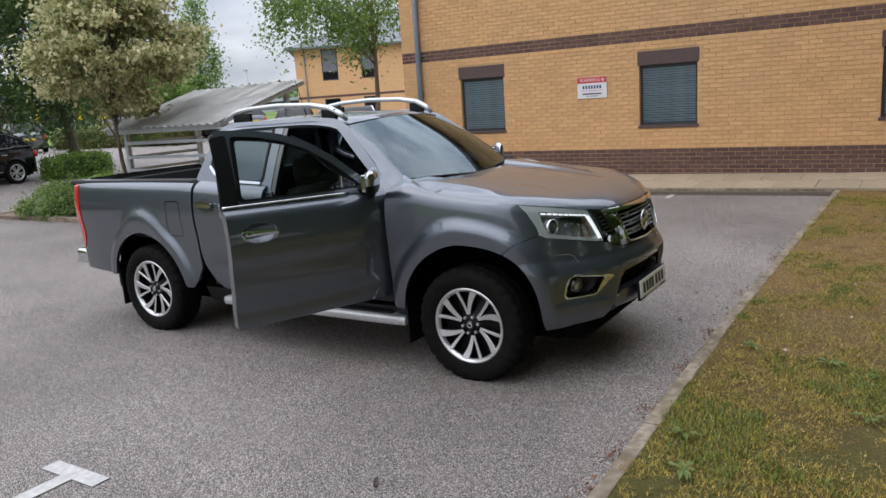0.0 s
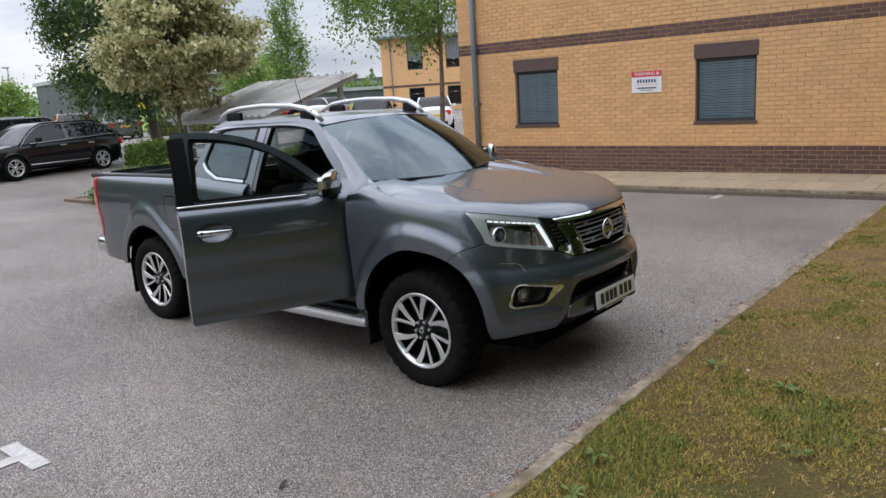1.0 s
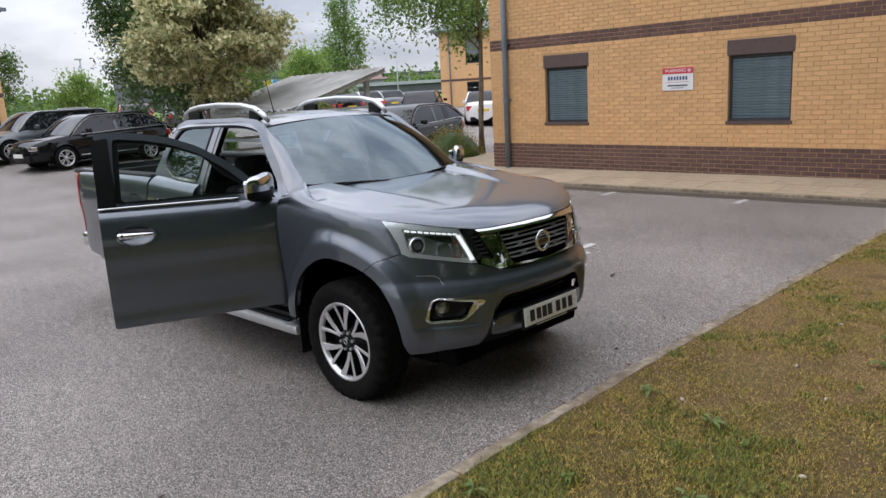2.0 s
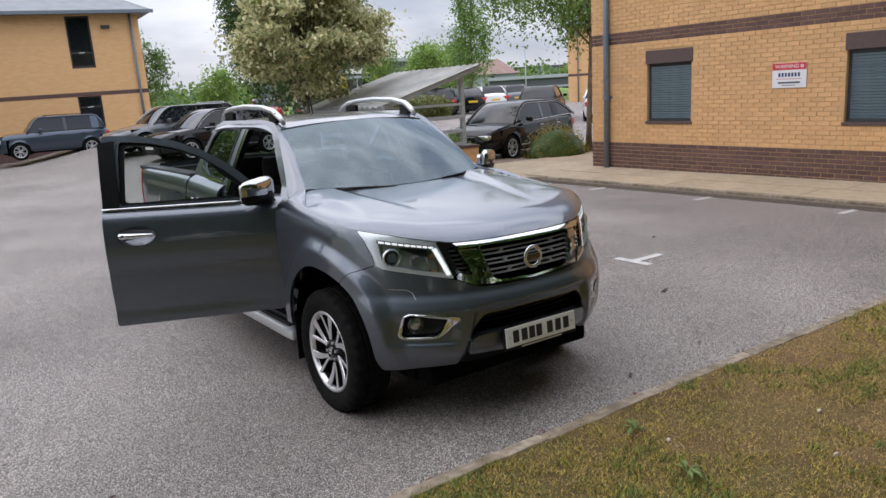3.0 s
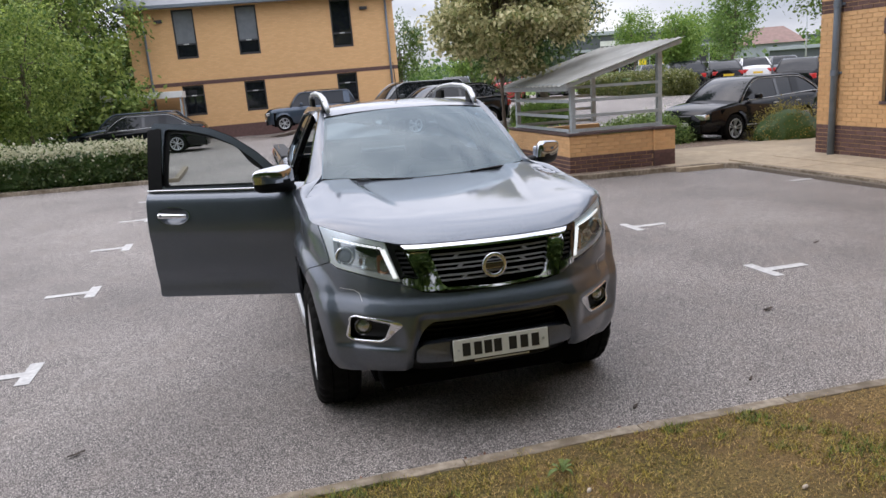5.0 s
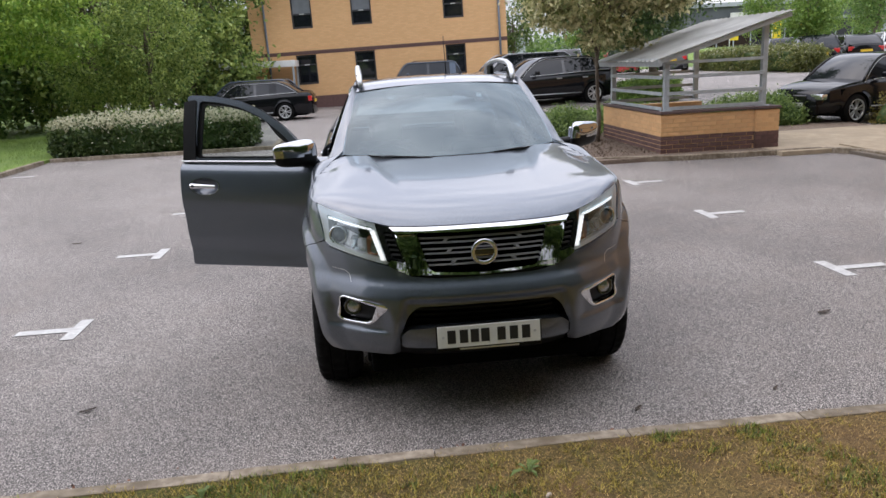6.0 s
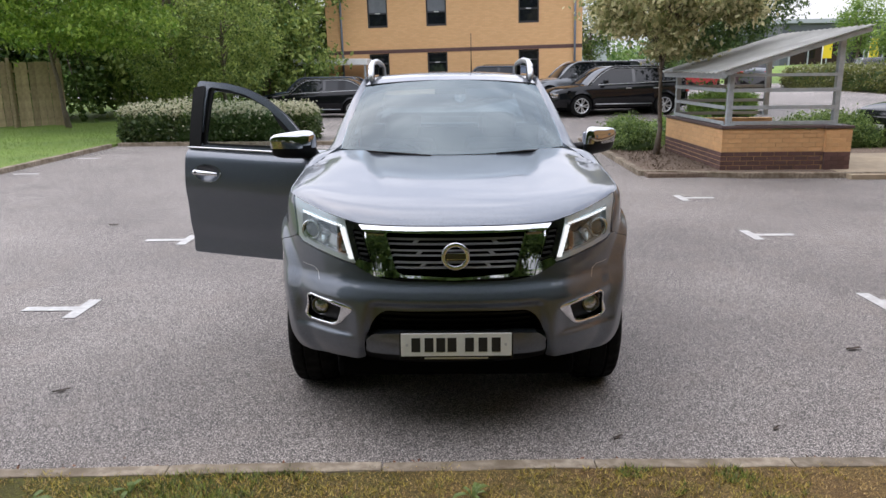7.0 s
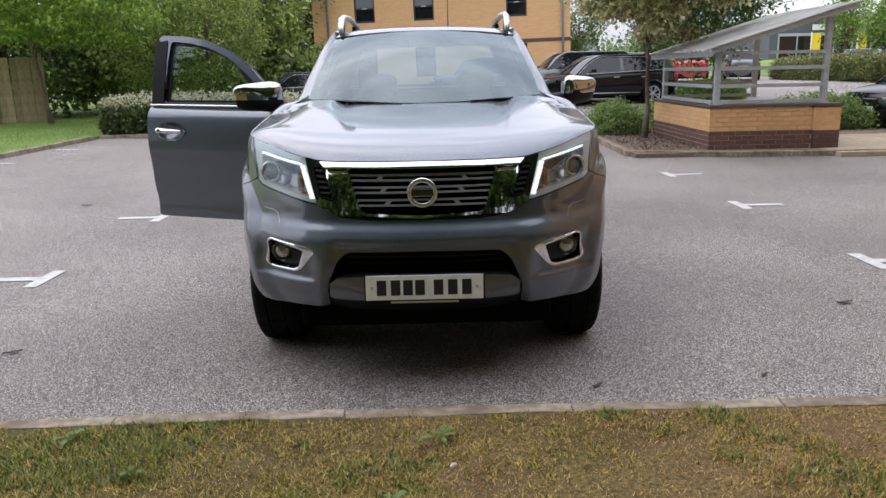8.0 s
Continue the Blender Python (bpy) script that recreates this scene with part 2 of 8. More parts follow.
M_SHUTTER = surf("blue_grey_shutter", (0.21, 0.285, 0.335), (0.17, 0.24, 0.285), 6, 0.45, 0.1, 90, vary=0.06)
M_PIPE = surf("grey_blue_pipe", (0.16, 0.19, 0.225), (0.13, 0.16, 0.19), 8, 0.45, 0.05)
M_GALV = surf("grey_painted_steel", (0.43, 0.47, 0.49), (0.35, 0.385, 0.40), 12, 0.5, 0.1, 90, metal=0.2)
M_ROOFSHEET = surf("weathered_roof_sheet", (0.66, 0.66, 0.63), (0.58, 0.58, 0.55), 5, 0.5, 0.1, 50, big=1.4, c3=(0.45, 0.45, 0.42))
M_TIMBER = surf("grey_brown_timber", (0.40, 0.32, 0.19), (0.29, 0.225, 0.135), 9, 0.85, 0.5, 80, vary=0.22)
M_SLATE = surf("grey_roof", (0.20, 0.215, 0.23), (0.16, 0.17, 0.185), 2, 0.6, 0.2, 30)
M_ROOFRED = surf("dull_red_roof", (0.24, 0.15, 0.125), (0.19, 0.12, 0.10), 1.5, 0.7, 0.1, 30)
M_WHITE = surf("white_paint", (0.78, 0.78, 0.76), (0.70, 0.70, 0.68), 5, 0.5, 0.05, big=1.0, c3=(0.62, 0.62, 0.58))
M_PANE = plain("dark_window_pane", (0.010, 0.012, 0.015), 0.03, spec=0.5)
M_BLIND = surf("pale_blind", (0.20, 0.22, 0.235), (0.17, 0.185, 0.2), 4, 0.25, 0.0)
M_BARK_L = surf("pale_brown_bark", (0.24, 0.19, 0.14), (0.13, 0.10, 0.075), 14, 0.9, 0.7, 60, distance=0.01)
M_BARK = surf("grey_bark", (0.19, 0.155, 0.12), (0.12, 0.095, 0.075), 18, 0.95, 0.9, 60, distance=0.012)
M_LEAF_VAR = leafy("cream_edged_leaves", (0.80, 0.73, 0.44), (0.17, 0.22, 0.065))
M_LEAF_DEAD = surf("blackened_dead_leaf", (0.045, 0.034, 0.028), (0.085, 0.06, 0.045), 60, 0.85, 0.3)
M_PALE = surf("pale_stone_chip", (0.55, 0.47, 0.38), (0.40, 0.33, 0.26), 60, 0.9, 0.4)
M_LITTER = surf("dead_leaf_litter", (0.27, 0.115, 0.065), (0.10, 0.05, 0.032), 30, 0.9, 0.2)
M_LEAF_BIRCHD = leafy("dark_birch_leaves", (0.028, 0.070, 0.020), (0.14, 0.215, 0.06))
M_LEAF_BIRCH = leafy("fresh_green_leaves", (0.085, 0.18, 0.04), (0.26, 0.38, 0.10))
M_LEAF_DARK = leafy("dark_green_leaves", (0.035, 0.09, 0.02), (0.20, 0.29, 0.075))
M_LEAF_WOOD = leafy("woodland_leaves", (0.050, 0.125, 0.022), (0.44, 0.52, 0.14))
M_LEAF_LITE = leafy("maple_leaves", (0.10, 0.22, 0.03), (0.40, 0.52, 0.10))
M_LEAF_MID = leafy("mid_green_leaves", (0.075, 0.17, 0.028), (0.30, 0.42, 0.09))
M_LEAF_OLIVE = leafy("olive_hedge_leaves", (0.05, 0.075, 0.02), (0.26, 0.27, 0.075))
M_LEAF_LIME = leafy("yellow_green_leaves", (0.12, 0.115, 0.025), (0.46, 0.37, 0.085))
M_LEAF_HEDGE = leafy("flowering_hedge_leaves", (0.022, 0.052, 0.012), (0.12, 0.165, 0.048))
M_BLOOM = leafy("creamy_hedge_flowers", (0.58, 0.55, 0.40), (0.40, 0.40, 0.25))
M_LEAF_JUN = leafy("juniper_leaves", (0.05, 0.11, 0.025), (0.32, 0.43, 0.13))
M_GRASS = leafy("straw_grass_blades", (0.78, 0.53, 0.18), (0.17, 0.080, 0.024), 0.1)
M_GRASS_O = leafy("olive_grass_blades", (0.54, 0.41, 0.065), (0.040, 0.042, 0.004), 0.12)
M_GRASS_G = leafy("green_grass_blades", (0.014, 0.036, 0.004), (0.25, 0.31, 0.040), 0.12)
M_GRASS_L = leafy("lawn_grass_blades", (0.13, 0.24, 0.035), (0.23, 0.30, 0.07), 0.2)
M_WEED = leafy("weed_leaves", (0.08, 0.14, 0.018), (0.16, 0.21, 0.05), 0.2)
M_PAINT = paint("gunmetal_paint", (0.098, 0.114, 0.138), 0.35, 0.86, 0.41)
M_PAINT.node_tree.nodes["Principled BSDF"].inputs["Coat IOR"].default_value = 1.66
M_PAINT_BLK = paint("black_car_paint", (0.006, 0.0065, 0.008), metal=0.0)
M_PAINT_BLK.node_tree.nodes["Principled BSDF"].inputs["Specular IOR Level"].default_value = 0.0
M_PAINT_BLK.node_tree.nodes["Principled BSDF"].inputs["Coat Weight"].default_value = 0.75
M_PAINT_BLUE = paint("slate_blue_car_paint", (0.045, 0.065, 0.095), metal=0.6)
M_PAINT_GREY = paint("grey_car_paint", (0.13, 0.14, 0.15), metal=0.6)
M_PAINT_WHITE = paint("white_car_paint", (0.75, 0.75, 0.75), 0.02, 0.0)
M_PAINT_RED = paint("red_car_paint", (0.42, 0.03, 0.03), 0.1, 0.1)
M_CHROME = plain("chrome", (0.68, 0.69, 0.71), 0.06, 1.0)
M_BRIGHT = plain("satin_chrome", (0.80, 0.81, 0.82), 0.10, 1.0)
M_CHROME_D = plain("mirror_cap_chrome", (0.50, 0.51, 0.52), 0.07, 1.0)
M_SATIN = surf("satin_aluminium", (0.60, 0.61, 0.62), (0.54, 0.55, 0.56), 30, 0.42, 0.03, metal=0.9)
M_MACHINED = surf("machined_alloy", (0.74, 0.74, 0.75), (0.66, 0.66, 0.67), 60, 0.36, 0.04, 400, metal=0.9)
M_BLACK = surf("black_plastic", (0.005, 0.005, 0.0055), (0.007, 0.007, 0.0075), 40, 0.45, 0.1, 300, spec=0.2)
M_GLOSSBLK = plain("gloss_black", (0.008, 0.008, 0.009), 0.08, coat=1.0)
M_RUBBER = surf("tyre_rubber", (0.005, 0.005, 0.005), (0.010, 0.0095, 0.009), 25, 0.8, 0.3, 200, spec=0.1)
# near-black: deep shade of recesses and undersides put into the colour, also black trim
M_VOID = plain("shade_and_trim_black", (0.003, 0.003, 0.003), 0.95, spec=0.05)
M_LINER = surf("bed_liner", (0.02, 0.02, 0.021), (0.014, 0.014, 0.015), 40, 0.75, 0.3)
M_CABIN = surf("dark_cabin_trim", (0.014, 0.014, 0.015), (0.010, 0.010, 0.011), 20, 0.8, 0.2)
M_SEAT = surf("black_seat_cloth", (0.012, 0.012, 0.013), (0.008, 0.008, 0.009), 60, 0.9, 0.4, 300)
M_GLASS = glass("clear_car_glass", (0.72, 0.78, 0.77), 0.0, 0.0)
M_GLASS_T = glass("tinted_car_glass", (0.16, 0.18, 0.18))
M_SCREEN = glass("windscreen_glass", (0.31, 0.43, 0.53), 0.0, 0.075)
M_LENS = glass("clear_lamp_lens", (0.97, 0.98, 0.98), 0.0, 0.04)
M_SLAT = surf("grey_grille_plastic", (0.25, 0.255, 0.265), (0.21, 0.215, 0.225), 30, 0.3, 0.03)
M_SLAT_D = plain("dark_grey_slat", (0.035, 0.036, 0.038), 0.35)
M_BALL = plain("projector_glass", (0.10, 0.11, 0.12), 0.03, coat=1.0)
M_TURN = plain("turn_lamp_reflector", (0.50, 0.27, 0.16), 0.25, 0.7)
M_BLKCHROME = plain("dark_chrome", (0.42, 0.43, 0.43), 0.04, 1.0)
M_BEZEL = plain("bright_lamp_bezel", (0.86, 0.87, 0.88), 0.28, 0.5)
M_BOWL = plain("grey_lamp_bowl", (0.50, 0.51, 0.52), 0.2, 0.8)
M_DRL = plain("daytime_light_strip", (0.90, 0.93, 0.94), 0.3, emit=0.8)
M_REDLENS = plain("red_lamp_lens", (0.55, 0.02, 0.02), 0.12, coat=1.0)
M_SILVERL = plain("lamp_reflector", (0.72, 0.73, 0.75), 0.15, 0.9)
M_PLATE = surf("white_plate", (0.78, 0.78, 0.74), (0.72, 0.72, 0.69), 20, 0.35, 0.02)
M_PLATE_Y = plain("yellow_plate", (0.75, 0.5, 0.03), 0.4)
M_INK = plain("black_lettering", (0.012, 0.012, 0.013), 0.5)
M_REDSIGN = plain("red_sign_paint", (0.55, 0.03, 0.04), 0.4)
M_SIGN = surf("white_sign_board", (0.74, 0.74, 0.76), (0.70, 0.70, 0.72), 6, 0.35, 0.0)
M_BLUEINK = plain("navy_lettering", (0.03, 0.05, 0.14), 0.5)
M_SHED = surf("pale_cladding", (0.40, 0.43, 0.46), (0.34, 0.37, 0.40), 0.6, 0.5, 0.0)
M_SHED_D = surf("dark_grey_cladding", (0.09, 0.10, 0.115), (0.07, 0.08, 0.09), 0.6, 0.5, 0.0)
M_PAINT_SKY = plain("sky_blue_banner", (0.06, 0.30, 0.62), 0.6)
M_YELLOW = plain("yellow_panel", (0.75, 0.55, 0.02), 0.5)


# mesh helpers ---------------------------------------------------------------
def mesh_of(name, verts, faces, smooth=False):
    me = bpy.data.meshes.new(name)
    me.from_pydata([tuple(v) for v in verts], [], [tuple(int(i) for i in f) for f in faces])
    me.update()
    if smooth:
        me.polygons.foreach_set("use_smooth", [True] * len(me.polygons))
    return me


def obj(name, me, mat, parent=None, label="", m=None):
    ob = new(name, me)
    if mat is not None and not me.materials:
        me.materials.append(mat)
    if m is not None:
        ob.matrix_world = m
    if parent is not None:
        ob.parent = parent
    if label:
        tagged(ob, label)
    return ob


def part(name, bm, mat, parent=None, label="", smooth=False, auto=None):
    me = bpy.data.meshes.new(name)
    bm.to_mesh(me)
    bm.free()
    if smooth:
        me.polygons.foreach_set("use_smooth", [True] * len(me.polygons))
        if auto:
            me.set_sharp_from_angle(angle=radians(auto))
    return obj(name, me, mat, parent, label)


def empty(name, label, category, group="", m=None, kind=""):
    ob = new(name)
    ob.empty_display_size = 0.2
    if m is not None:
        ob.matrix_world = m
    return tagged(ob, label, category, group, kind)


def box(bm, lo, hi, bevel=0.0, m=None, segments=2):
    """Adds a box from its two corners to bm, with rounded edges."""
    r = bmesh.ops.create_cube(bm, size=1.0)
    vs = r["verts"]
    mid, size = [(a + b) / 2 for a, b in zip(lo, hi)], [abs(b - a) for a, b in zip(lo, hi)]
    for v in vs:
        v.co = Vector((v.co.x * size[0] + mid[0], v.co.y * size[1] + mid[1], v.co.z * size[2] + mid[2]))
        if m is not None:
            v.co = m @ v.co
    if bevel:
        es = list({e for v in vs for e in v.link_edges})
        bmesh.ops.bevel(bm, geom=es, offset=bevel, segments=segments, affect="EDGES", profile=0.6)
    return bm


def boxed(name, lo, hi, mat, parent=None, bevel=0.004, label="", m=None):
    return part(name, box(bmesh.new(), lo, hi, bevel, m), mat, parent, label)


def tube_data(points, radii, sides=10, caps=True):
    """Verts and faces of a tube along points."""
    pts = [Vector(p) for p in points]
    verts, faces = [], []
    ref = Vector((0.13, 0.31, 0.94)).normalized()
    for i, p in enumerate(pts):
        d = (pts[min(i + 1, len(pts) - 1)] - pts[max(i - 1, 0)]).normalized()
        a = d.cross(ref if abs(d.dot(ref)) < 0.95 else Vector((1, 0, 0))).normalized()
        b = d.cross(a)
        for k in range(sides):
            t = 2 * math.pi * k / sides
            verts.append(p + radii[i] * (math.cos(t) * a + math.sin(t) * b))
    for i in range(len(pts) - 1):
        for k in range(sides):
            q = (k + 1) % sides
            faces.append((i * sides + k, i * sides + q, (i + 1) * sides + q, (i + 1) * sides + k))
    if caps:
        faces.append(tuple(range(sides - 1, -1, -1)))
        faces.append(tuple(range((len(pts) - 1) * sides, len(pts) * sides)))
    return verts, faces


def tube(name, points, radius, mat, parent=None, sides=10, label=""):
    radii = radius if isinstance(radius, (list, tuple)) else [radius] * len(points)
    v, f = tube_data(points, radii, sides)
    return obj(name, mesh_of(name, v, f, True), mat, parent, label)


def lathe(profile, n=48, axis="x"):
    """Verts and faces of a profile of (along, radius) turned round an axis."""
    verts, faces = [], []
    k = len(profile)
    for i in range(n):
        t = 2 * math.pi * i / n
        for a, r in profile:
            verts.append((a, r * math.cos(t), r * math.sin(t)) if axis == "x" else (r * math.cos(t), r * math.sin(t), a))
    for i in range(n):
        j = (i + 1) % n
        for q in range(k - 1):
            faces.append((i * k + q, i * k + q + 1, j * k + q + 1, j * k + q))
    return verts, faces


def smooth_curve(xs, ys):
    """A smooth function through the given places."""
    xs, ys = np.array(xs, float), np.array(ys, float)
    d = np.diff(ys) / np.diff(xs)
    m = np.r_[d[0], np.where(d[:-1] * d[1:] > 0, 2 * d[:-1] * d[1:] / np.where(d[:-1] + d[1:] == 0, 1, d[:-1] + d[1:]), 0), d[-1]]

    def f(q):
        q = np.clip(np.asarray(q, float), xs[0], xs[-1])
        i = np.clip(np.searchsorted(xs, q) - 1, 0, len(xs) - 2)
        h = xs[i + 1] - xs[i]
        t = (q - xs[i]) / h
        return (1 + 2 * t) * (1 - t) ** 2 * ys[i] + t * (1 - t) ** 2 * h * m[i] + t * t * (3 - 2 * t) * ys[i + 1] + t * t * (t - 1) * h * m[i + 1]

    return f


def step(a, b, q):
    t = np.clip((np.asarray(q, float) - a) / (b - a), 0, 1)
    return t * t * (3 - 2 * t)


def rounded(poly, r, n=4):
    """The polygon with its corners rounded by about r."""
    out = []
    for i, p in enumerate(poly):
        p, a, b = np.array(p, float), np.array(poly[i - 1], float), np.array(poly[(i + 1) % len(poly)], float)
        la, lb = np.linalg.norm(a - p), np.linalg.norm(b - p)
        p0, p1 = p + (a - p) / la * min(r, la * 0.45), p + (b - p) / lb * min(r, lb * 0.45)
        for k in range(n + 1):
            t = k / n
            out.append((1 - t) ** 2 * p0 + 2 * t * (1 - t) * p + t * t * p1)
    return np.array(out)


def inside(poly):
    """The signed distance to a polygon, below zero inside it."""
    poly = np.array(poly, float)

    def f(u, v):
        p = np.stack([u, v], -1)
        best, sign = np.full(u.shape, 1e9), np.ones(u.shape)
        for i in range(len(poly)):
            a, b = poly[i], poly[(i + 1) % len(poly)]
            e, w = b - a, p - a
            t = np.clip((w @ e) / max(e @ e, 1e-12), 0, 1)
            d = w - t[..., None] * e
            best = np.minimum(best, (d * d).sum(-1))
            c1, c2, c3 = p[..., 1] >= a[1], p[..., 1] < b[1], e[0] * w[..., 1] > e[1] * w[..., 0]
            flip = (c1 & c2 & c3) | (~c1 & ~c2 & ~c3)
            sign = np.where(flip, -sign, sign)
        return sign * np.sqrt(best)

    return f


def but(a, *others):
    """The first region without the others."""
    return lambda u, v: np.max([a(u, v)] + [-o(u, v) for o in others], axis=0)


def both(a, b):
    return lambda u, v: np.maximum(a(u, v), b(u, v))


def sheet_data(us, vs, fn, region=None, depth=0.012, out=1):
    """A panel: the part of the surface fn(u, v) within region, its edge turned in by depth. out: which way the surface faces."""
    us, vs = np.sort(np.array(us, float)), np.sort(np.array(vs, float))
    U, V = np.meshgrid(us, vs, indexing="ij")
    nu, nv = U.shape
    D = np.full(U.shape, -1.0) if region is None else region(U, V)
    D = np.where(np.abs(D) < 2e-4, -2e-4, D)
    pts, faces, index, cuts = [], [], {}, {}

    def at(i, j):
        if (i, j) not in index:
            index[i, j] = len(pts)
            pts.append((U[i, j], V[i, j]))
        return index[i, j]

    def cut(a, b):
        key = (a, b) if a < b else (b, a)
        if key not in cuts:
            (i, j), (k, l) = key
            t = D[i, j] / (D[i, j] - D[k, l])
            t = min(max(t, 0.04), 0.96)
            cuts[key] = len(pts)
            pts.append((U[i, j] + t * (U[k, l] - U[i, j]), V[i, j] + t * (V[k, l] - V[i, j])))
        return cuts[key]

    for i in range(nu - 1):
        for j in range(nv - 1):
            ring = [(i, j), (i + 1, j), (i + 1, j + 1), (i, j + 1)]
            ins = [D[c] < 0 for c in ring]
            if not any(ins):
                continue
            f = []
            for k in range(4):
                a, b = ring[k], ring[(k + 1) % 4]
                if ins[k]:
                    f.append(at(*a))
                if ins[k] != ins[(k + 1) % 4]:
                    f.append(cut(a, b))
            if len(f) > 2:
                faces.append(f if out > 0 else f[::-1])
    P = np.array(pts).reshape(-1, 2)
    xyz = fn(P[:, 0], P[:, 1])
    if depth:
        e = 2e-3
        du = fn(P[:, 0] + e, P[:, 1]) - fn(P[:, 0] - e, P[:, 1])
        dv = fn(P[:, 0], P[:, 1] + e) - fn(P[:, 0], P[:, 1] - e)
        n = np.cross(du, dv) * out
        n /= np.maximum(np.linalg.norm(n, axis=1, keepdims=True), 1e-9)
        count = {}
        for f in faces:
            for k in range(len(f)):
                a, b = f[k], f[(k + 1) % len(f)]
                count[(a, b)] = 1
        rim = [(a, b) for a, b in count if (b, a) not in count]
        inner, more = {}, []
        for a, b in rim:
            for q in (a, b):
                if q not in inner:
                    inner[q] = len(xyz) + len(more)
                    more.append(xyz[q] - depth * n[q])
            faces.append([b, a, inner[a], inner[b]])
        if more:
            xyz = np.concatenate([xyz, np.array(more)])
    return xyz, faces


def sheet(name, us, vs, fn, mat, parent, region=None, depth=0.012, out=1, label="", angle=50):
    v, f = sheet_data(us, vs, fn, region, depth, out)
    me = mesh_of(name, v, f, True)
    me.set_sharp_from_angle(angle=radians(angle))
    return obj(name, me, mat, parent, label)


def text_mesh(name, words, size, mat, parent, m, extrude=0.002, label=""):
    """Letters of the built-in font as a mesh."""
    cu = bpy.data.curves.new(name, "FONT")
    cu.body, cu.size, cu.extrude, cu.align_x, cu.align_y = words, size, extrude, "CENTER", "CENTER"
    tmp = new(name + "_curve", cu)
    bpy.context.view_layer.update()
    me = bpy.data.meshes.new_from_object(tmp.evaluated_get(bpy.context.evaluated_depsgraph_get()))
    bpy.data.objects.remove(tmp)
    me.materials.clear()
    ob = obj(name, me, mat, None, label)
    ob.matrix_world = m
    if parent is not None:
        ob.parent = parent
    return ob


# ground, kerbs, markings ----------------------------------------------------
def flat(name, x0, y0, x1, y1, z, mat, label, category, n=1, thick=0.0):
    bm = bmesh.new()
    if thick:
        box(bm, (x0, y0, z - thick), (x1, y1, z))
    else:
        bmesh.ops.create_grid(bm, x_segments=n, y_segments=n, size=0.5)
        for v in bm.verts:
            v.co = Vector((x0 + (v.co.x + 0.5) * (x1 - x0), y0 + (v.co.y + 0.5) * (y1 - y0), z))
    return tagged(part(name, bm, mat), label, category, kind="structure")


flat("ground", -900, -900, 900, 900, -0.03, M_LAWN, "wide green ground reaching the horizon", "ground", 8)


def smooth(a, b, q):
    t = min(max((q - a) / (b - a), 0.0), 1.0)
    return t * t * (3 - 2 * t)


def rise_at(x, y):
    """The car park climbs gently behind the planting bed."""
    return 0.65 * smooth(13.5, 27.0, y) * smooth(0.0, 4.5, x)


gx = [-60, -30, -15, -8, *(q * 0.75 for q in range(-6, 8)), 9, 14, 25, 45, 75]
gy = [-40, -10, 0, 8, 11, *(12.0 + 0.75 * q for q in range(18)), 30, 45, 64]
road_me = mesh_of("road", [(x, y, rise_at(x, y)) for x in gx for y in gy], [(i * len(gy) + j, (i + 1) * len(gy) + j, (i + 1) * len(gy) + j + 1, i * len(gy) + j + 1) for i in range(len(gx) - 1) for j in range(len(gy) - 1)], True)
tagged(obj("road", road_me, M_TARMAC), "worn grey tarmac of a car park", "car park", kind="structure")

KERB_H = 0.09
VERGE_Y = -1.25         # road side of the kerb in front of the truck
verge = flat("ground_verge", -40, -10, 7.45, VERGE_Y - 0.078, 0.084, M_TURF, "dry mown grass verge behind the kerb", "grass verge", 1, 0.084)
lawn = flat("ground_lawn", -40, 4.0, -8.15, 46, 0.07, M_LAWN, "green lawn beside the fence", "lawn", 1, 0.08)


def kerb_mesh(length, wide, seed):
    """A concrete edging stone with worn, wandering edges."""
    bm = bmesh.new()
    box(bm, (0.002, -wide, -0.05), (length - 0.002, 0.0, KERB_H), 0.010)
    bmesh.ops.bisect_plane(bm, geom=bm.verts[:] + bm.edges[:] + bm.faces[:], plane_co=(length / 2, 0, 0), plane_no=(1, 0, 0))
    for k in range(1, 8):
        if k != 4:
            bmesh.ops.bisect_plane(bm, geom=bm.verts[:] + bm.edges[:] + bm.faces[:], plane_co=(length * k / 8, 0, 0), plane_no=(1, 0, 0))
    for v in bm.verts:
        q = noise.noise(Vector((v.co.x * 7 + seed * 9.7, v.co.y * 9, v.co.z * 9)))
        v.co.y += 0.008 * q
        if v.co.z > 0.05:
            v.co.z += 0.004 * q
    me = bpy.data.meshes.new("kerb_stone")
    bm.to_mesh(me)
    bm.free()
    me.materials.append(M_KERB)
    return me


KERB_ME = [kerb_mesh(0.915, 0.12, k) for k in range(4)]
EDGING_ME = [kerb_mesh(0.915, 0.082, k + 4) for k in range(5)]


def kerb_line(name, points, label, stones=KERB_ME):
    """Kerb stones laid end to end along a line; the road lies to the left of the line."""
    line = empty(name, label, "kerb", kind="structure")
    for (x0, y0), (x1, y1) in zip(points, points[1:]):
        run = math.hypot(x1 - x0, y1 - y0)
        turn = math.degrees(math.atan2(y1 - y0, x1 - x0))
        count = max(1, round(run / 0.915))
        for k in range(count):
            t = k / count
            o = obj("kerb_stone", stones[k % len(stones)], None, line)
            o.matrix_world = pose(x0 + t * (x1 - x0), y0 + t * (y1 - y0), random.uniform(-0.004, 0.004), 0, 0, turn + random.uniform(-0.25, 0.25)) @ Matrix.Diagonal((run / count / 0.915, 1, 1, 1))
    return line


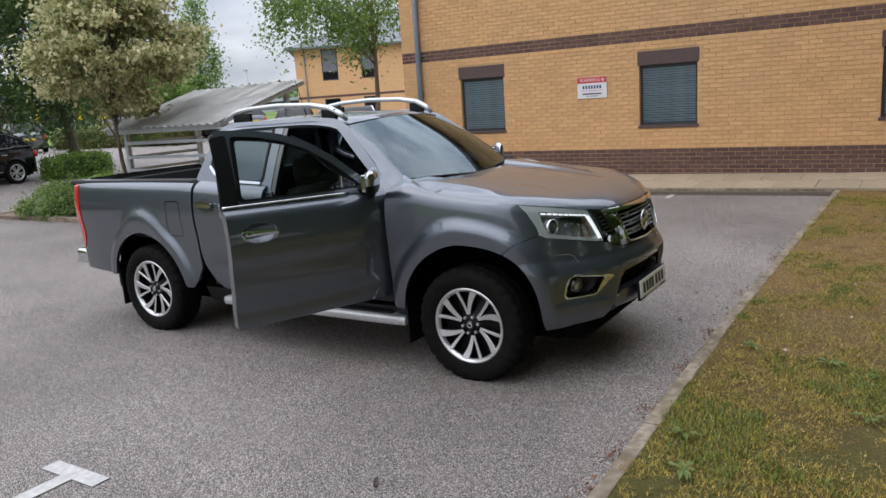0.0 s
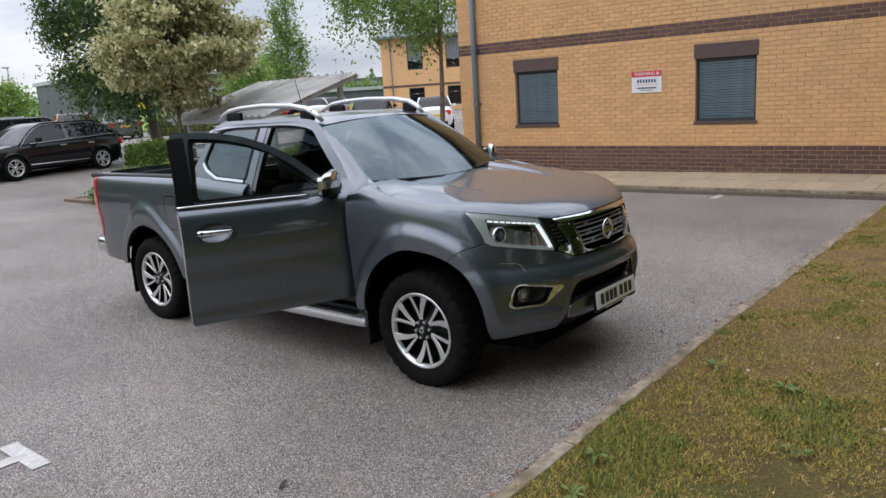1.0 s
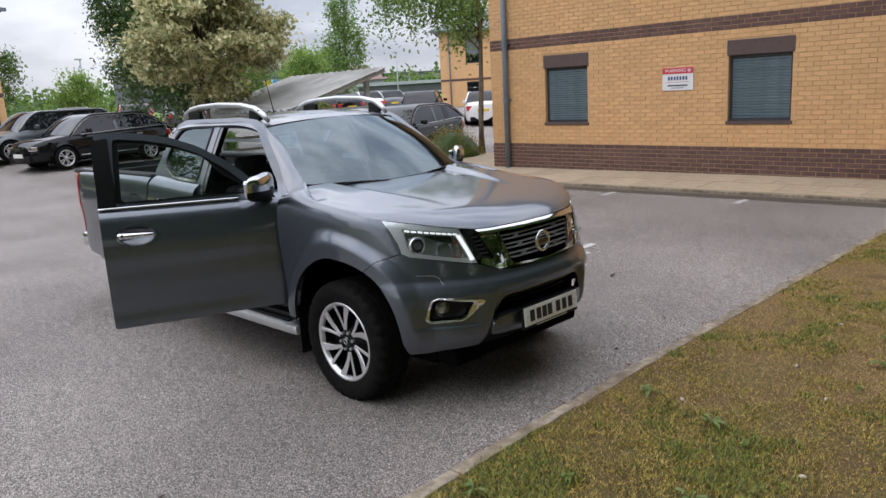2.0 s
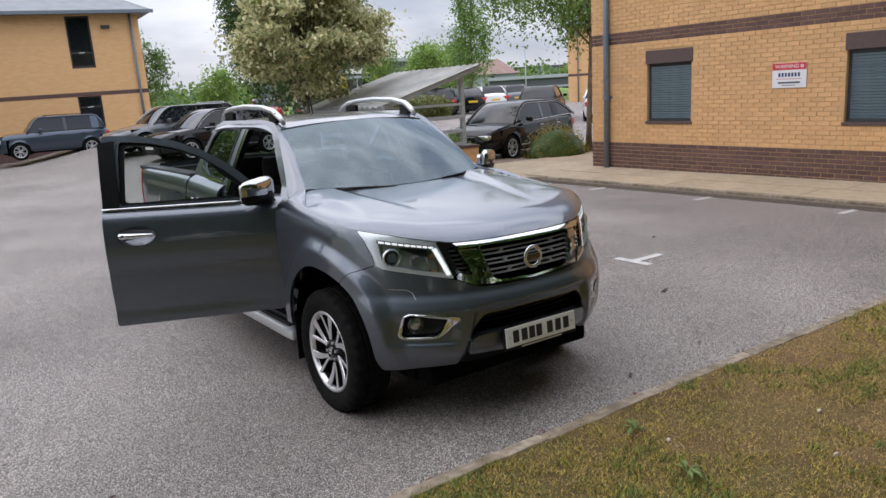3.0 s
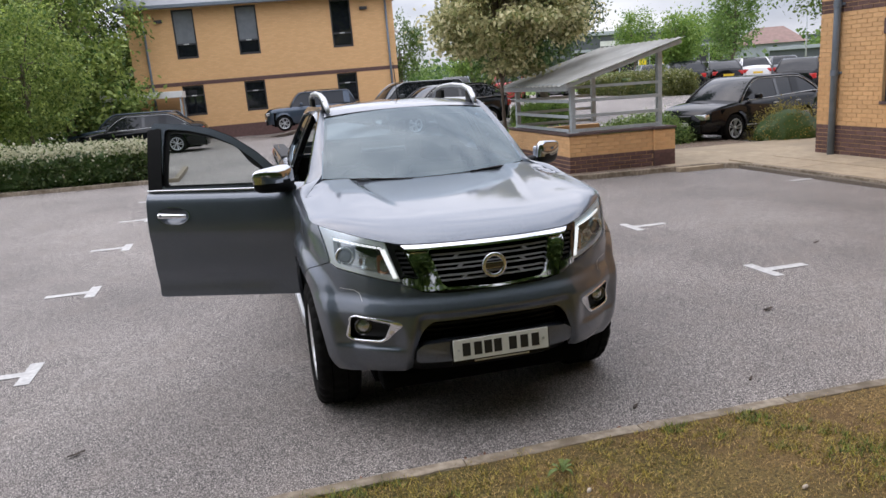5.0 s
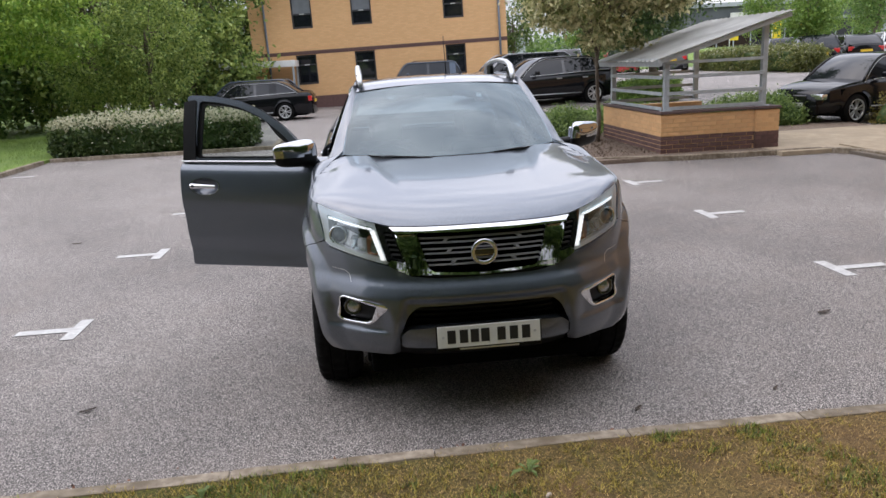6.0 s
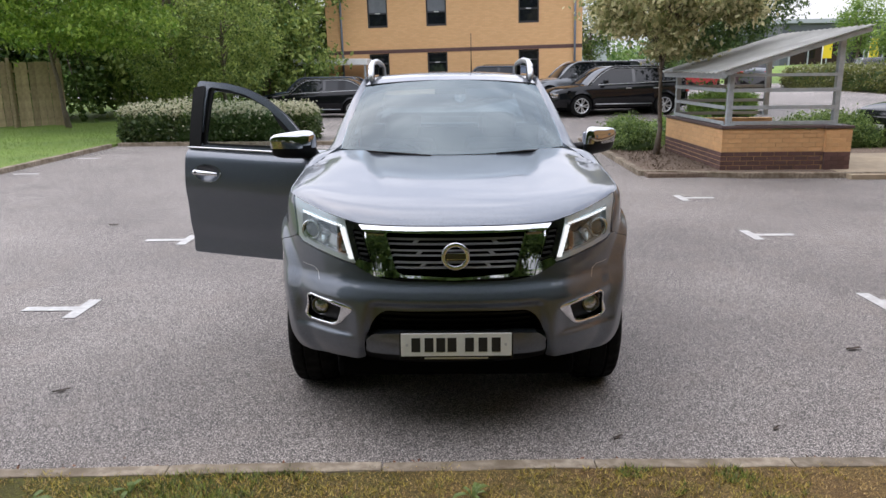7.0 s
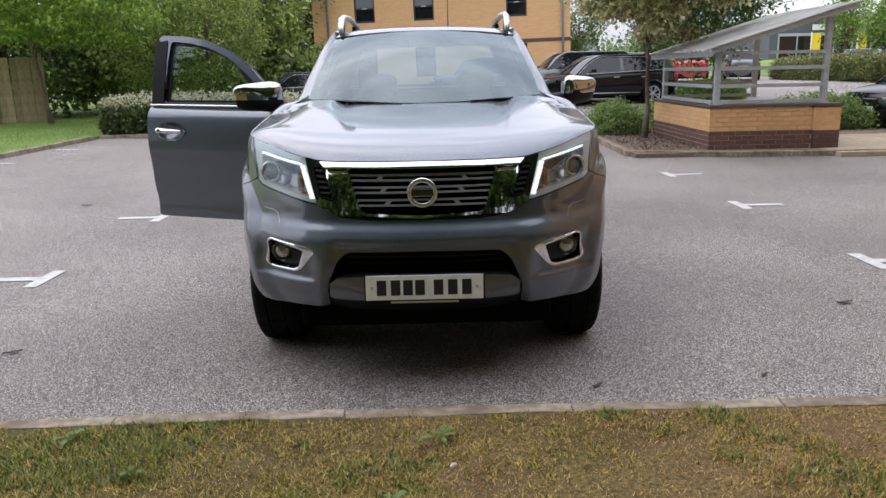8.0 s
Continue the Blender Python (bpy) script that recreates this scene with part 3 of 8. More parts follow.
VERGE_EDGE = [(-14, VERGE_Y - 0.12), (-2.2, VERGE_Y - 0.05), (0.6, VERGE_Y), (7.5, VERGE_Y - 0.05)]
kerb_line("kerb_verge", VERGE_EDGE, "weathered concrete kerb along the dry verge", EDGING_ME)
kerb_line("kerb_pavement", [(7.55, -1.3), (7.55, 7.2), (7.2, 7.72), (4.82, 7.85), (3.18, 8.27), (3.3, 13.2)], "weathered concrete kerb round the buff pavement and planting bed")
kerb_line("kerb_lawn", [(-8.1, 14.0), (-8.1, 4.0)], "concrete kerb along the green lawn")
kerb_line("kerb_hedge", [(-2.75, 17.5), (-2.75, 14.15), (-8.1, 14.3)], "concrete kerb round the clipped hedge")
kerb_line("kerb_back", [(3.4, 14.4), (9.5, 15.4)], "concrete kerb behind the planting bed")


def mark(name, outline, label):
    bm = bmesh.new()
    vs = [bm.verts.new((x, y, 0.004)) for x, y in outline]
    bm.faces.new(vs)
    r = bmesh.ops.extrude_face_region(bm, geom=bm.faces[:])
    for v in [g for g in r["geom"] if isinstance(g, bmesh.types.BMVert)]:
        v.co.z += 0.0025
    bmesh.ops.recalc_face_normals(bm, faces=bm.faces)
    return tagged(part(name, bm, M_MARK), label, "road marking", "bay markings")


T_LABEL = "worn white painted T mark on the tarmac"


def t_mark(x, y, way):
    """A T mark: a short bar across the mouth of two bays and its stem between them."""
    w = 0.05
    mark("bay_mark", [(x, y - 0.23), (x + way * 0.1, y - 0.23), (x + way * 0.1, y - w), (x + way * 0.5, y - w), (x + way * 0.5, y + w), (x + way * 0.1, y + w), (x + way * 0.1, y + 0.23), (x, y + 0.23)], T_LABEL)


for k in range(3):
    t_mark(3.21 - 0.02 * k, 1.235 + 2.39 * k, 1)
for k in range(5):
    t_mark(-2.80 + 0.012 * k, 1.25 + 2.40 * k, -1)
for k in range(3):
    mark("bay_tick", [(7.05, 1.0 + 2.25 * k), (7.5, 1.0 + 2.25 * k), (7.5, 1.09 + 2.25 * k), (7.05, 1.09 + 2.25 * k)], "short worn white bay line by the kerb")
for k in range(3):
    mark("bay_tick", [(-7.85, 6.75 + 2.45 * k), (-7.4, 6.75 + 2.45 * k), (-7.4, 6.85 + 2.45 * k), (-7.85, 6.85 + 2.45 * k)], "short worn white bay line by the lawn kerb")

# building A: the near brick office -----------------------------------------
AX, AY1, AY0, AZ0, AZ1 = 9.15, 7.47, -3.6, 0.05, 6.4
OPEN_A = [(4.985, 6.01, 1.015, 2.405), (1.10, 2.15, 1.015, 2.405), (-2.80, -1.75, 1.015, 2.405)]


def wall_x(name, x0, x1, y0, y1, z0, z1, openings, mat, parent):
    """A wall across x with real openings, made of boxes between them."""
    bm = bmesh.new()
    ys = sorted({y0, y1, *(o[0] for o in openings), *(o[1] for o in openings)})
    for a, b in zip(ys, ys[1:]):
        holes = sorted([(o[2], o[3]) for o in openings if o[0] <= a and b <= o[1]])
        z = z0
        for lo, hi in holes:
            box(bm, (x0, a, z), (x1, b, lo))
            z = hi
        box(bm, (x0, a, z), (x1, b, z1))
    bmesh.ops.remove_doubles(bm, verts=bm.verts, dist=1e-4)
    return part(name, bm, mat, parent)


office = empty("office_building", "two-storey buff brick office with dark brick bands and shuttered windows", "building", kind="structure")
wall_x("wall", AX + 0.008, AX + 0.3, AY0, AY1 - 0.3, AZ0, AZ1, OPEN_A, M_MORTAR, office)
boxed("side_wall", (AX + 0.008, AY1 - 0.3, AZ0), (24, AY1 - 0.008, AZ1), M_MORTAR, office, 0)
boxed("back_wall", (23.7, AY0, AZ0), (24, AY1 - 0.3, AZ1), M_BRICK_FAR, office, 0)
boxed("end_wall", (AX + 0.3, AY0, AZ0), (23.7, AY0 + 0.3, AZ1), M_BRICK_FAR, office, 0)
boxed("roof", (AX - 0.45, AY0 - 0.4, AZ1), (24.4, AY1 + 0.45, AZ1 + 0.25), M_SLATE, office, 0.02)
for i, (y0, y1, z0, z1) in enumerate(OPEN_A):
    w = empty("window", "deep-set window with a dark lintel and closed blue-grey slatted shutter", "")
    w.parent = office
    boxed("lintel", (AX - 0.012, y0 - 0.03, 2.155), (AX + 0.2, y1 + 0.03, 2.405), M_STONE_D, w, 0.006)
    boxed("sill", (AX - 0.02, y0 - 0.03, z0), (AX + 0.18, y1 + 0.03, z0 + 0.05), M_STONE_D, w, 0.006)
    bm = bmesh.new()
    for a, b in (((y0, z0 + 0.05), (y0 + 0.04, 2.155)), ((y1 - 0.04, z0 + 0.05), (y1, 2.155)), ((y0 + 0.04, z0 + 0.05), (y1 - 0.04, z0 + 0.09)), ((y0 + 0.04, 2.105), (y1 - 0.04, 2.155))):
        box(bm, (AX + 0.07, a[0], a[1]), (AX + 0.16, b[0], b[1]), 0.003)
    part("window_frame", bm, M_FRAME_DK, w)
    boxed("pane", (AX + 0.13, y0 + 0.04, z0 + 0.09), (AX + 0.14, y1 - 0.04, 2.105), M_PANE, w, 0)
    me = None
    n = 22
    for k in range(n):
        z = z0 + 0.095 + k * (2.10 - z0 - 0.095) / n
        if me is None:
            bm = bmesh.new()
            box(bm, (0, y0 + 0.045, 0.0), (0.006, y1 - 0.045, 0.045), 0.002, pose(0, 0, 0, 0, -32, 0))
            me = bpy.data.meshes.new("shutter_slat")
            bm.to_mesh(me)
            bm.free()
        obj("shutter_slat", me, M_SHUTTER, w).location = (AX + 0.092, 0, z)

# drain pipe at the corner
pipe = empty("drain_pipe", "grey-blue round drain pipe fixed to the brick corner", "drain pipe")
tube("pipe", [(AX - 0.075, 7.0, 0.1), (AX - 0.075, 7.0, 2.3), (AX - 0.075, 7.0, 6.3)], 0.058, M_PIPE, pipe, 16)
for z in (1.55, 2.72, 4.6):
    v, f = lathe([(z - 0.05, 0.05), (z - 0.05, 0.07), (z + 0.05, 0.07), (z + 0.05, 0.05)], 16, "z")
    o = obj("pipe_collar", mesh_of("pipe_collar", v, f), M_PIPE, pipe)
    o.location = (AX - 0.075, 7.0, 0)
    boxed("bracket", (AX - 0.03, 6.9, z - 0.02), (AX - 0.001, 7.1, z + 0.02), M_PIPE, pipe, 0.004)

# warning sign
sign = empty("warning_sign", "white warning sign board with a red header on the brick wall", "sign")
boxed("board", (AX - 0.016, 2.775, 1.618), (AX - 0.003, 3.365, 2.015), M_SIGN, sign, 0.003)
boxed("red_header", (AX - 0.0195, 2.778, 1.905), (AX - 0.0165, 3.362, 2.012), M_REDSIGN, sign, 0)
text_mesh("header_words", "WARNING", 0.085, M_SIGN, sign, Matrix.Translation((AX - 0.0205, 3.11, 1.958)) @ pose(0, 0, 0, 90, 0, -90))
v, f = lathe([(0, 0.012), (0, 0.028), (0.002, 0.028), (0.002, 0.012)], 20, "x")
obj("header_ring", mesh_of("header_ring", v, f), M_SIGN, sign).location = (AX - 0.022, 2.85, 1.958)
for k in range(7):
    boxed("letter_bar", (AX - 0.0185, 2.885 + 0.056 * k, 1.795), (AX - 0.0165, 2.920 + 0.056 * k, 1.858), M_BLUEINK, sign, 0)
for y0, y1, z0, z1, m in ((2.85, 3.29, 1.757, 1.764, M_REDSIGN), (2.88, 3.26, 1.687, 1.715, M_PAINT_GREY), (2.95, 3.19, 1.653, 1.664, M_PAINT_GREY)):
    boxed("letter_bar", (AX - 0.0185, y0, z0), (AX - 0.0165, y1, z1), m, sign, 0)

# pavement base under the slabs
flat("pavement", 7.44, -14, 24.5, 7.9, 0.055, M_JOINT, "sandy bed of the buff paved footpath", "pavement", 1, 0.08)
flat("pavement_corner", 6.4, 7.6, 16, 10.6, 0.075, M_PAVE, "buff concrete footpath round the office corner", "pavement", 1, 0.1)

# building B: the far brick office --------------------------------------------
# the car park falls a little towards the office, so level brickwork rises along x and y
B_AX = Vector((math.cos(radians(-4)), math.sin(radians(-4)), 0.0194)).normalized()
B_AY = Vector((math.sin(radians(4)), math.cos(radians(4)), 0.0101)).normalized()
B_AZ = B_AX.cross(B_AY).normalized()
B0 = Vector((0.12, 33.2, 0)) - 5.79 * B_AX
B_M = Matrix.Translation(B0) @ Matrix((B_AX, B_AY, B_AZ)).transposed().to_4x4()
B_LEN, B_DEEP, B_H = 12.25, 15.0, 6.07


def far_office(name, m, length, deep, height, columns, label, band=2.67, wide=1.2, lower=(1.04, 2.5), upper=3.88, plinth=0.55):
    """A two-storey buff office: x along its front, y into it. columns: the left edges of its window columns."""
    b = empty(name, label, "building", kind="structure", m=m)
    opens = [(x, x + wide, z0, z1) for x in columns for z0, z1 in (lower, (upper, height - 0.06))]
    bm = bmesh.new()
    xs = sorted({0.0, length, *(o[0] for o in opens), *(o[1] for o in opens)})
    for a, c in zip(xs, xs[1:]):
        z = plinth
        for lo, hi in sorted([(o[2], o[3]) for o in opens if o[0] <= a and c <= o[1]]):
            box(bm, (a, 0, z), (c, 0.3, lo))
            z = hi
        box(bm, (a, 0, z), (c, 0.3, height))
    bmesh.ops.remove_doubles(bm, verts=bm.verts, dist=1e-4)
    o = part("wall", bm, M_BRICK_FAR)
    o.parent = b
    for lo, hi, mat, nm in (((0, 0.3, 0), (0.3, deep, height), M_BRICK_FAR, "side_wall"), ((length - 0.3, 0.3, 0), (length, deep, height), M_BRICK_FAR, "side_wall"), ((0.3, deep - 0.3, 0), (length - 0.3, deep, height), M_BRICK_FAR, "back_wall"),
                            ((-0.004, -0.004, -0.4), (length + 0.004, 0.3, plinth), M_BRICK_D, "plinth"), ((-0.006, -0.012, band - 0.085), (length + 0.006, 0.02, band + 0.085), M_BRICK_D, "band"),
                            ((-0.5, -0.5, height), (length + 0.5, deep + 0.5, height + 0.12), M_SLATE, "eaves"), ((-0.6, -0.62, height - 0.02), (length + 0.6, -0.5, height + 0.12), M_PIPE, "gutter")):
        q = part(nm, box(bmesh.new(), lo, hi, 0.0), mat)
        q.parent = b
    bm = bmesh.new()
    e, h, r = 0.55, height + 0.12, 3.2
    vs = [bm.verts.new(c) for c in ((-e, -e, h), (length + e, -e, h), (length + e, deep + e, h), (-e, deep + e, h), (length * 0.35, deep * 0.5, h + r), (length * 0.65, deep * 0.5, h + r))]
    for f in ((0, 1, 5, 4), (1, 2, 5), (2, 3, 4, 5), (3, 0, 4), (3, 2, 1, 0)):
        bm.faces.new([vs[i] for i in f])
    q = part("roof", bm, M_SLATE)
    q.parent = b
    for x0, x1, z0, z1 in opens:
        w = empty("window", "tall dark framed office window", "")
        w.parent = b
        w.matrix_basis = Matrix.Identity(4)
        bm = bmesh.new()
        bar = z0 + 0.62 if z0 > 3 else z1 - 0.50
        for lo, hi in (((x0, z0), (x0 + 0.07, z1)), ((x1 - 0.07, z0), (x1, z1)), ((x0 + 0.07, z0), (x1 - 0.07, z0 + 0.1)), ((x0 + 0.07, z1 - 0.08), (x1 - 0.07, z1)), ((x0 + 0.07, bar), (x1 - 0.07, bar + 0.07))):
            box(bm, (lo[0], 0.1, lo[1]), (hi[0], 0.17, hi[1]))
        for nm, q in (("window_frame", part("window_frame", bm, M_FRAME_DK)),
                      ("pane", boxed("pane", (x0 + 0.07, 0.13, z0 + 0.1), (x1 - 0.07, 0.14, bar), M_PANE, None, 0)),
                      ("window_catch", boxed("window_catch", ((x0 + x1) / 2 - 0.12, 0.085, bar + 0.02), ((x0 + x1) / 2 + 0.12, 0.10, bar + 0.055), M_WHITE, None, 0.004)),
                      ("pane", boxed("pane", (x0 + 0.07, 0.13, bar + 0.07), (x1 - 0.07, 0.14, z1 - 0.08), M_BLIND if z0 > 3 and x0 > 1 and x0 < 8 else M_PANE, None, 0))):
            q.parent = w
    for x in (0.75, length - 0.35):
        q = tube("drain_pipe", [(x, -0.08, 0.0), (x, -0.08, height)], 0.055, M_PIPE, None, 8)
        q.parent = b
    for x in (1.25, length - 1.6):
        q = boxed("wall_light", (x, -0.16, height - 0.62), (x + 0.36, -0.0, height - 0.48), M_FRAME_DK, None, 0.02)
        q.parent = b
    return b


far = far_office("far_office_building", B_M, B_LEN, B_DEEP, B_H, [2.03, 4.86, 9.25], "two-storey buff brick office with a grey hipped roof", 2.68, 0.97, (1.19, 2.58), 3.80, 0.62)
eye = empty("security_camera", "", "")
eye.parent = far
v, f = lathe([(-0.02, 0.0), (0.0, 0.07), (0.05, 0.10), (0.13, 0.11), (0.16, 0.07), (0.16, 0.0)], 16, "z")
for q in (tube("camera_arm", [(B_LEN - 0.02, 0.02, 4.42), (B_LEN + 0.05, -0.14, 4.46), (B_LEN + 0.08, -0.26, 4.42)], 0.028, M_WHITE, None, 8), obj("camera_dome", mesh_of("camera_dome", [(a + B_LEN + 0.08, b - 0.26, c + 4.26) for a, b, c in v], f, True), M_WHITE, None, "white domed housing")):
    q.parent = eye
C_M = Matrix.Translation((38.9, 38.6, 0)) @ pose(0, 0, 0, 0, 0, -50)
far_office("office_wing", C_M, 24.0, 12.0, 6.3, [2.0, 5.0, 9.4, 13.0], "two-storey buff brick office wing behind the near office")

# covered seating shelter on the brick base -------------------------------------
shelter = empty("smoking_shelter", "open grey steel shelter with sloping sheet roof on brick base", "shelter")
SX0, SX1, SY0, SY1 = 4.47, 6.70, 8.25, 11.6


def sh(lo, hi, nm, mat=M_GALV, bevel=0.006):
    return boxed(nm, lo, hi, mat, shelter, bevel)


posts = [(4.70, 8.47, 1.66), (6.47, 8.47, 2.22), (4.68, 11.25, 1.66), (6.47, 11.25, 2.22)]
for x, y, top in posts:
    sh((x - 0.045, y - 0.045, 0.8), (x + 0.045, y + 0.045, top), "post")
    sh((x - 0.09, y - 0.09, 0.8), (x + 0.09, y + 0.09, 0.812), "base_plate", bevel=0.002)
for z in (0.845, 1.10, 1.38, 1.63):
    sh((4.70, 8.41, z - 0.03), (6.47, 8.425, z + 0.03) if z < 1.5 else (6.47, 8.425, z + 0.02), "rail", bevel=0.003)
    sh((4.615, 8.47, z - 0.03), (4.63, 11.25, z + 0.03), "rail", bevel=0.003)
    if z < 1.5:
        sh((4.70, 11.30, z - 0.03), (6.47, 11.315, z + 0.03), "rail", bevel=0.003)
slope = math.degrees(math.atan2(2.32 - 1.70, 6.72 - 4.62))
roof_m = Matrix.Translation((4.5, 8.28, 1.68)) @ pose(0, 0, 0, 0, -slope, 0)
RL = 2.42
for y in (0.0, 1.6, 3.2):
    boxed("rafter", (0, y, -0.07), (RL, y + 0.05, 0.0), M_GALV, shelter, 0.004, m=roof_m)
boxed("edge_beam", (-0.05, -0.05, -0.10), (0.0, 3.3, 0.03), M_GALV, shelter, 0.004, m=roof_m)
for k in range(7):
    boxed("purlin", (0.12 + k * 0.34, 0.06, -0.05), (0.16 + k * 0.34, 3.2, -0.002), M_TIMBER, shelter, 0.002, m=roof_m)
bm = bmesh.new()
cols = 64
rowv = []
for j in (0, 1):
    line = []
    for k in range(cols + 1):
        y = -0.06 + 3.4 * k / cols
        p = roof_m @ Vector((RL + 0.06 if j else -0.12, y, 0.022 + 0.014 * math.cos(k * math.pi / 2)))
        line.append(bm.verts.new(p))
    rowv.append(line)
for k in range(cols):
    bm.faces.new((rowv[0][k], rowv[1][k], rowv[1][k + 1], rowv[0][k + 1]))
r = bmesh.ops.solidify(bm, geom=bm.faces[:], thickness=0.004)
part("roof_sheet", bm, M_ROOFSHEET, shelter, "weathered pale corrugated sheet", True, 40)
shelter_wall = empty("low_wall", "low buff brick wall with dark brick base and coping", "wall", kind="structure")
boxed("core", (SX0 + 0.112, SY0 + 0.112, 0.02), (SX1 - 0.02, SY0 + 0.2, 0.735), M_MORTAR, shelter_wall, 0)
boxed("core", (SX0 + 0.112, SY0 + 0.2, 0.02), (SX0 + 0.2, SY1, 0.735), M_MORTAR, shelter_wall, 0)
boxed("core", (SX1 - 0.2, SY0 + 0.2, 0.02), (SX1 - 0.02, SY0 + 0.45, 0.735), M_MORTAR, shelter_wall, 0)
boxed("core", (SX0 + 0.2, SY1 - 0.22, 0.02), (SX1 - 0.02, SY1, 0.735), M_MORTAR, shelter_wall, 0)
flat("ground_bed", 3.28, 8.0, 10.2, 14.6, 0.07, M_SOIL, "bark-mulched planting bed", "planting bed", 1, 0.09)
boxed("seat_slab", (4.7, 8.5, 0.10), (6.5, 11.3, 0.16), M_PAVE, shelter, 0.01, "concrete floor slab")


# the pickup truck: front axle at y = 0, nose towards -y ---------------------------
truck = empty("pickup_truck", "gunmetal grey double-cab pickup truck with chrome grille and open driver door", "pickup truck")
WB, HUB_Z, HUB_X, ARCH_Y = 3.15, 0.366, 0.862, -0.045

# plan of the body at its widest, from the middle of the nose round the side to the tailgate
px = np.linspace(0, 0.83, 60)
plan = np.concatenate([np.stack([px, -0.93 + 0.65 * px ** 2.85], -1),
                       [(0.882, -0.415), (0.900, -0.26), (0.905, -0.1), (0.905, 0.4), (0.908, 1.6), (0.905, 3.2), (0.895, 3.9), (0.870, 4.17), (0.80, 4.235), (0.6, 4.245), (0.0, 4.25)]])
seg = np.r_[0, np.cumsum(np.linalg.norm(np.diff(plan, axis=0), axis=1))]
ua = np.linspace(0, seg[-1], 1400)
PX, PY = np.interp(ua, seg, plan[:, 0]), np.interp(ua, seg, plan[:, 1])
ker = np.ones(31) / 31
for _ in range(2):
    padx, pady = np.r_[-PX[15:0:-1], PX, -PX[-2:-17:-1]], np.r_[PY[15:0:-1], PY, PY[-2:-17:-1]]
    PX, PY = np.convolve(padx, ker, "valid"), np.convolve(pady, ker, "valid")
N_SIDE = int(np.argmin(np.abs(PY - 2.0)))


def ux(x):
    """The place along the plan at which the nose has the half-width x."""
    return float(np.interp(x, PX[:N_SIDE], ua[:N_SIDE]))


def uy(y):
    """The place along the plan at which the side has reached y."""
    return float(np.interp(y, PY, ua))


half_width = smooth_curve([0.28, 0.36, 0.45, 0.58, 0.80, 0.98, 1.05, 1.085, 1.115, 1.132, 1.14], [0.80, 0.845, 0.872, 0.888, 0.903, 0.912, 0.905, 0.888, 0.855, 0.815, 0.77])
fender_width = smooth_curve([0.28, 0.36, 0.45, 0.58, 0.80, 0.98, 1.05, 1.085, 1.115, 1.14], [0.80, 0.845, 0.872, 0.888, 0.903, 0.912, 0.910, 0.904, 0.892, 0.868])
nose_back = smooth_curve([0.27, 0.33, 0.40, 0.46, 0.56, 0.64, 0.70, 0.75, 0.80, 0.86, 0.93, 1.0, 1.06, 1.10, 1.14], [0.20, 0.12, 0.045, 0.008, -0.012, -0.022, -0.020, 0.0, 0.030, 0.040, 0.052, 0.068, 0.086, 0.10, 0.125])
rise = smooth_curve([-1.0, -0.5, -0.15, 0.15, 0.45, 0.75, 1.6, 2.4, 2.6, 4.3], [-0.02, -0.005, 0.042, 0.075, 0.115, 0.115, 0.13, 0.165, 0.175, 0.185])


def arch_r(y, v, front):
    """How far a place lies from a wheel arch's middle, in arch radii; the front arch is squarer ahead of the wheel."""
    if front:
        dy, dz = np.abs(y - ARCH_Y), np.abs(v - 0.40)
        n = 2.0 + 0.6 * (1 - step(-0.25, 0.05, y))
        return ((dy / 0.492) ** n + (dz / 0.495) ** n) ** (1 / n)
    return np.hypot(y - WB, v - 0.395) / 0.47


def shell(u, v, push=0.0):
    """The body's side and nose. u: along the plan (below 0: the right-hand side, at -x), v: height before the shoulder's rise."""
    a, s = np.abs(u), np.where(u < 0, -1.0, 1.0)
    x, y = np.interp(a, ua, PX), np.interp(a, ua, PY)
    front = 1 - step(-0.62, -0.10, y)
    tail = step(3.9, 4.25, y)
    # the belly of the bumper folds back into the mouth; a pocket round each fog lamp with a ledge below
    fold = np.interp(v, [0.388, 0.476, 0.652, 0.72], [0.492, 0.475, 0.439, 0.424])
    back = nose_back(v) + 0.038 * step(-0.004, 0.055, fold - x) * (1 - step(0.672, 0.725, v))
    back = back + 0.022 * step(0.508, 0.535, v) * (1 - step(0.62, 0.70, v)) * step(0.47, 0.54, x) * (1 - step(0.755, 0.80, x))
    y = y + back * front
    wide = fender_width(v) + (half_width(v) - fender_width(v)) * step(0.40, 0.62, y)
    x = x * (1 + (wide / 0.905 - 1) * (1 - 0.92 * front))
    for fore in (True, False):
        r = arch_r(y, v, fore)
        x = x + 0.038 * (1 - step(1.13, 1.27, r)) * step(0.3, 0.5, a)
    # crease along the doors and the bed
    x = x + 0.010 * step(0.86, 0.94, v) * (1 - step(0.95, 1.06, v)) * step(0.3, 0.9, y)
    x = x - 0.012 * np.exp(-((v - 0.62) / 0.07) ** 2) * step(0.55, 0.9, y) * (1 - step(2.1, 2.5, y))
    y = y - 0.02 * tail * np.sin((v - 0.4) * 4)
    z = v + rise(y) * step(0.84, 1.09, v)
    return np.stack([s * (x + push * (1 - front)), y - push * front, z], -1)


def pushed(d):
    return lambda u, v: shell(u, v, d)


def around(a, b, gap):
    return np.linspace(a, b, max(2, int(abs(b - a) / gap) + 1))




def side(s, pts, r=0.0):
    """A polygon on the flank from (y, v) places; s: -1 for the right-hand side."""
    poly = [(s * uy(y), v) for y, v in pts]
    return rounded(poly, r) if r else np.array(poly)


def nose(s, pts, r=0.0):
    poly = [(s * ux(x), v) for x, v in pts]
    return rounded(poly, r) if r else np.array(poly)


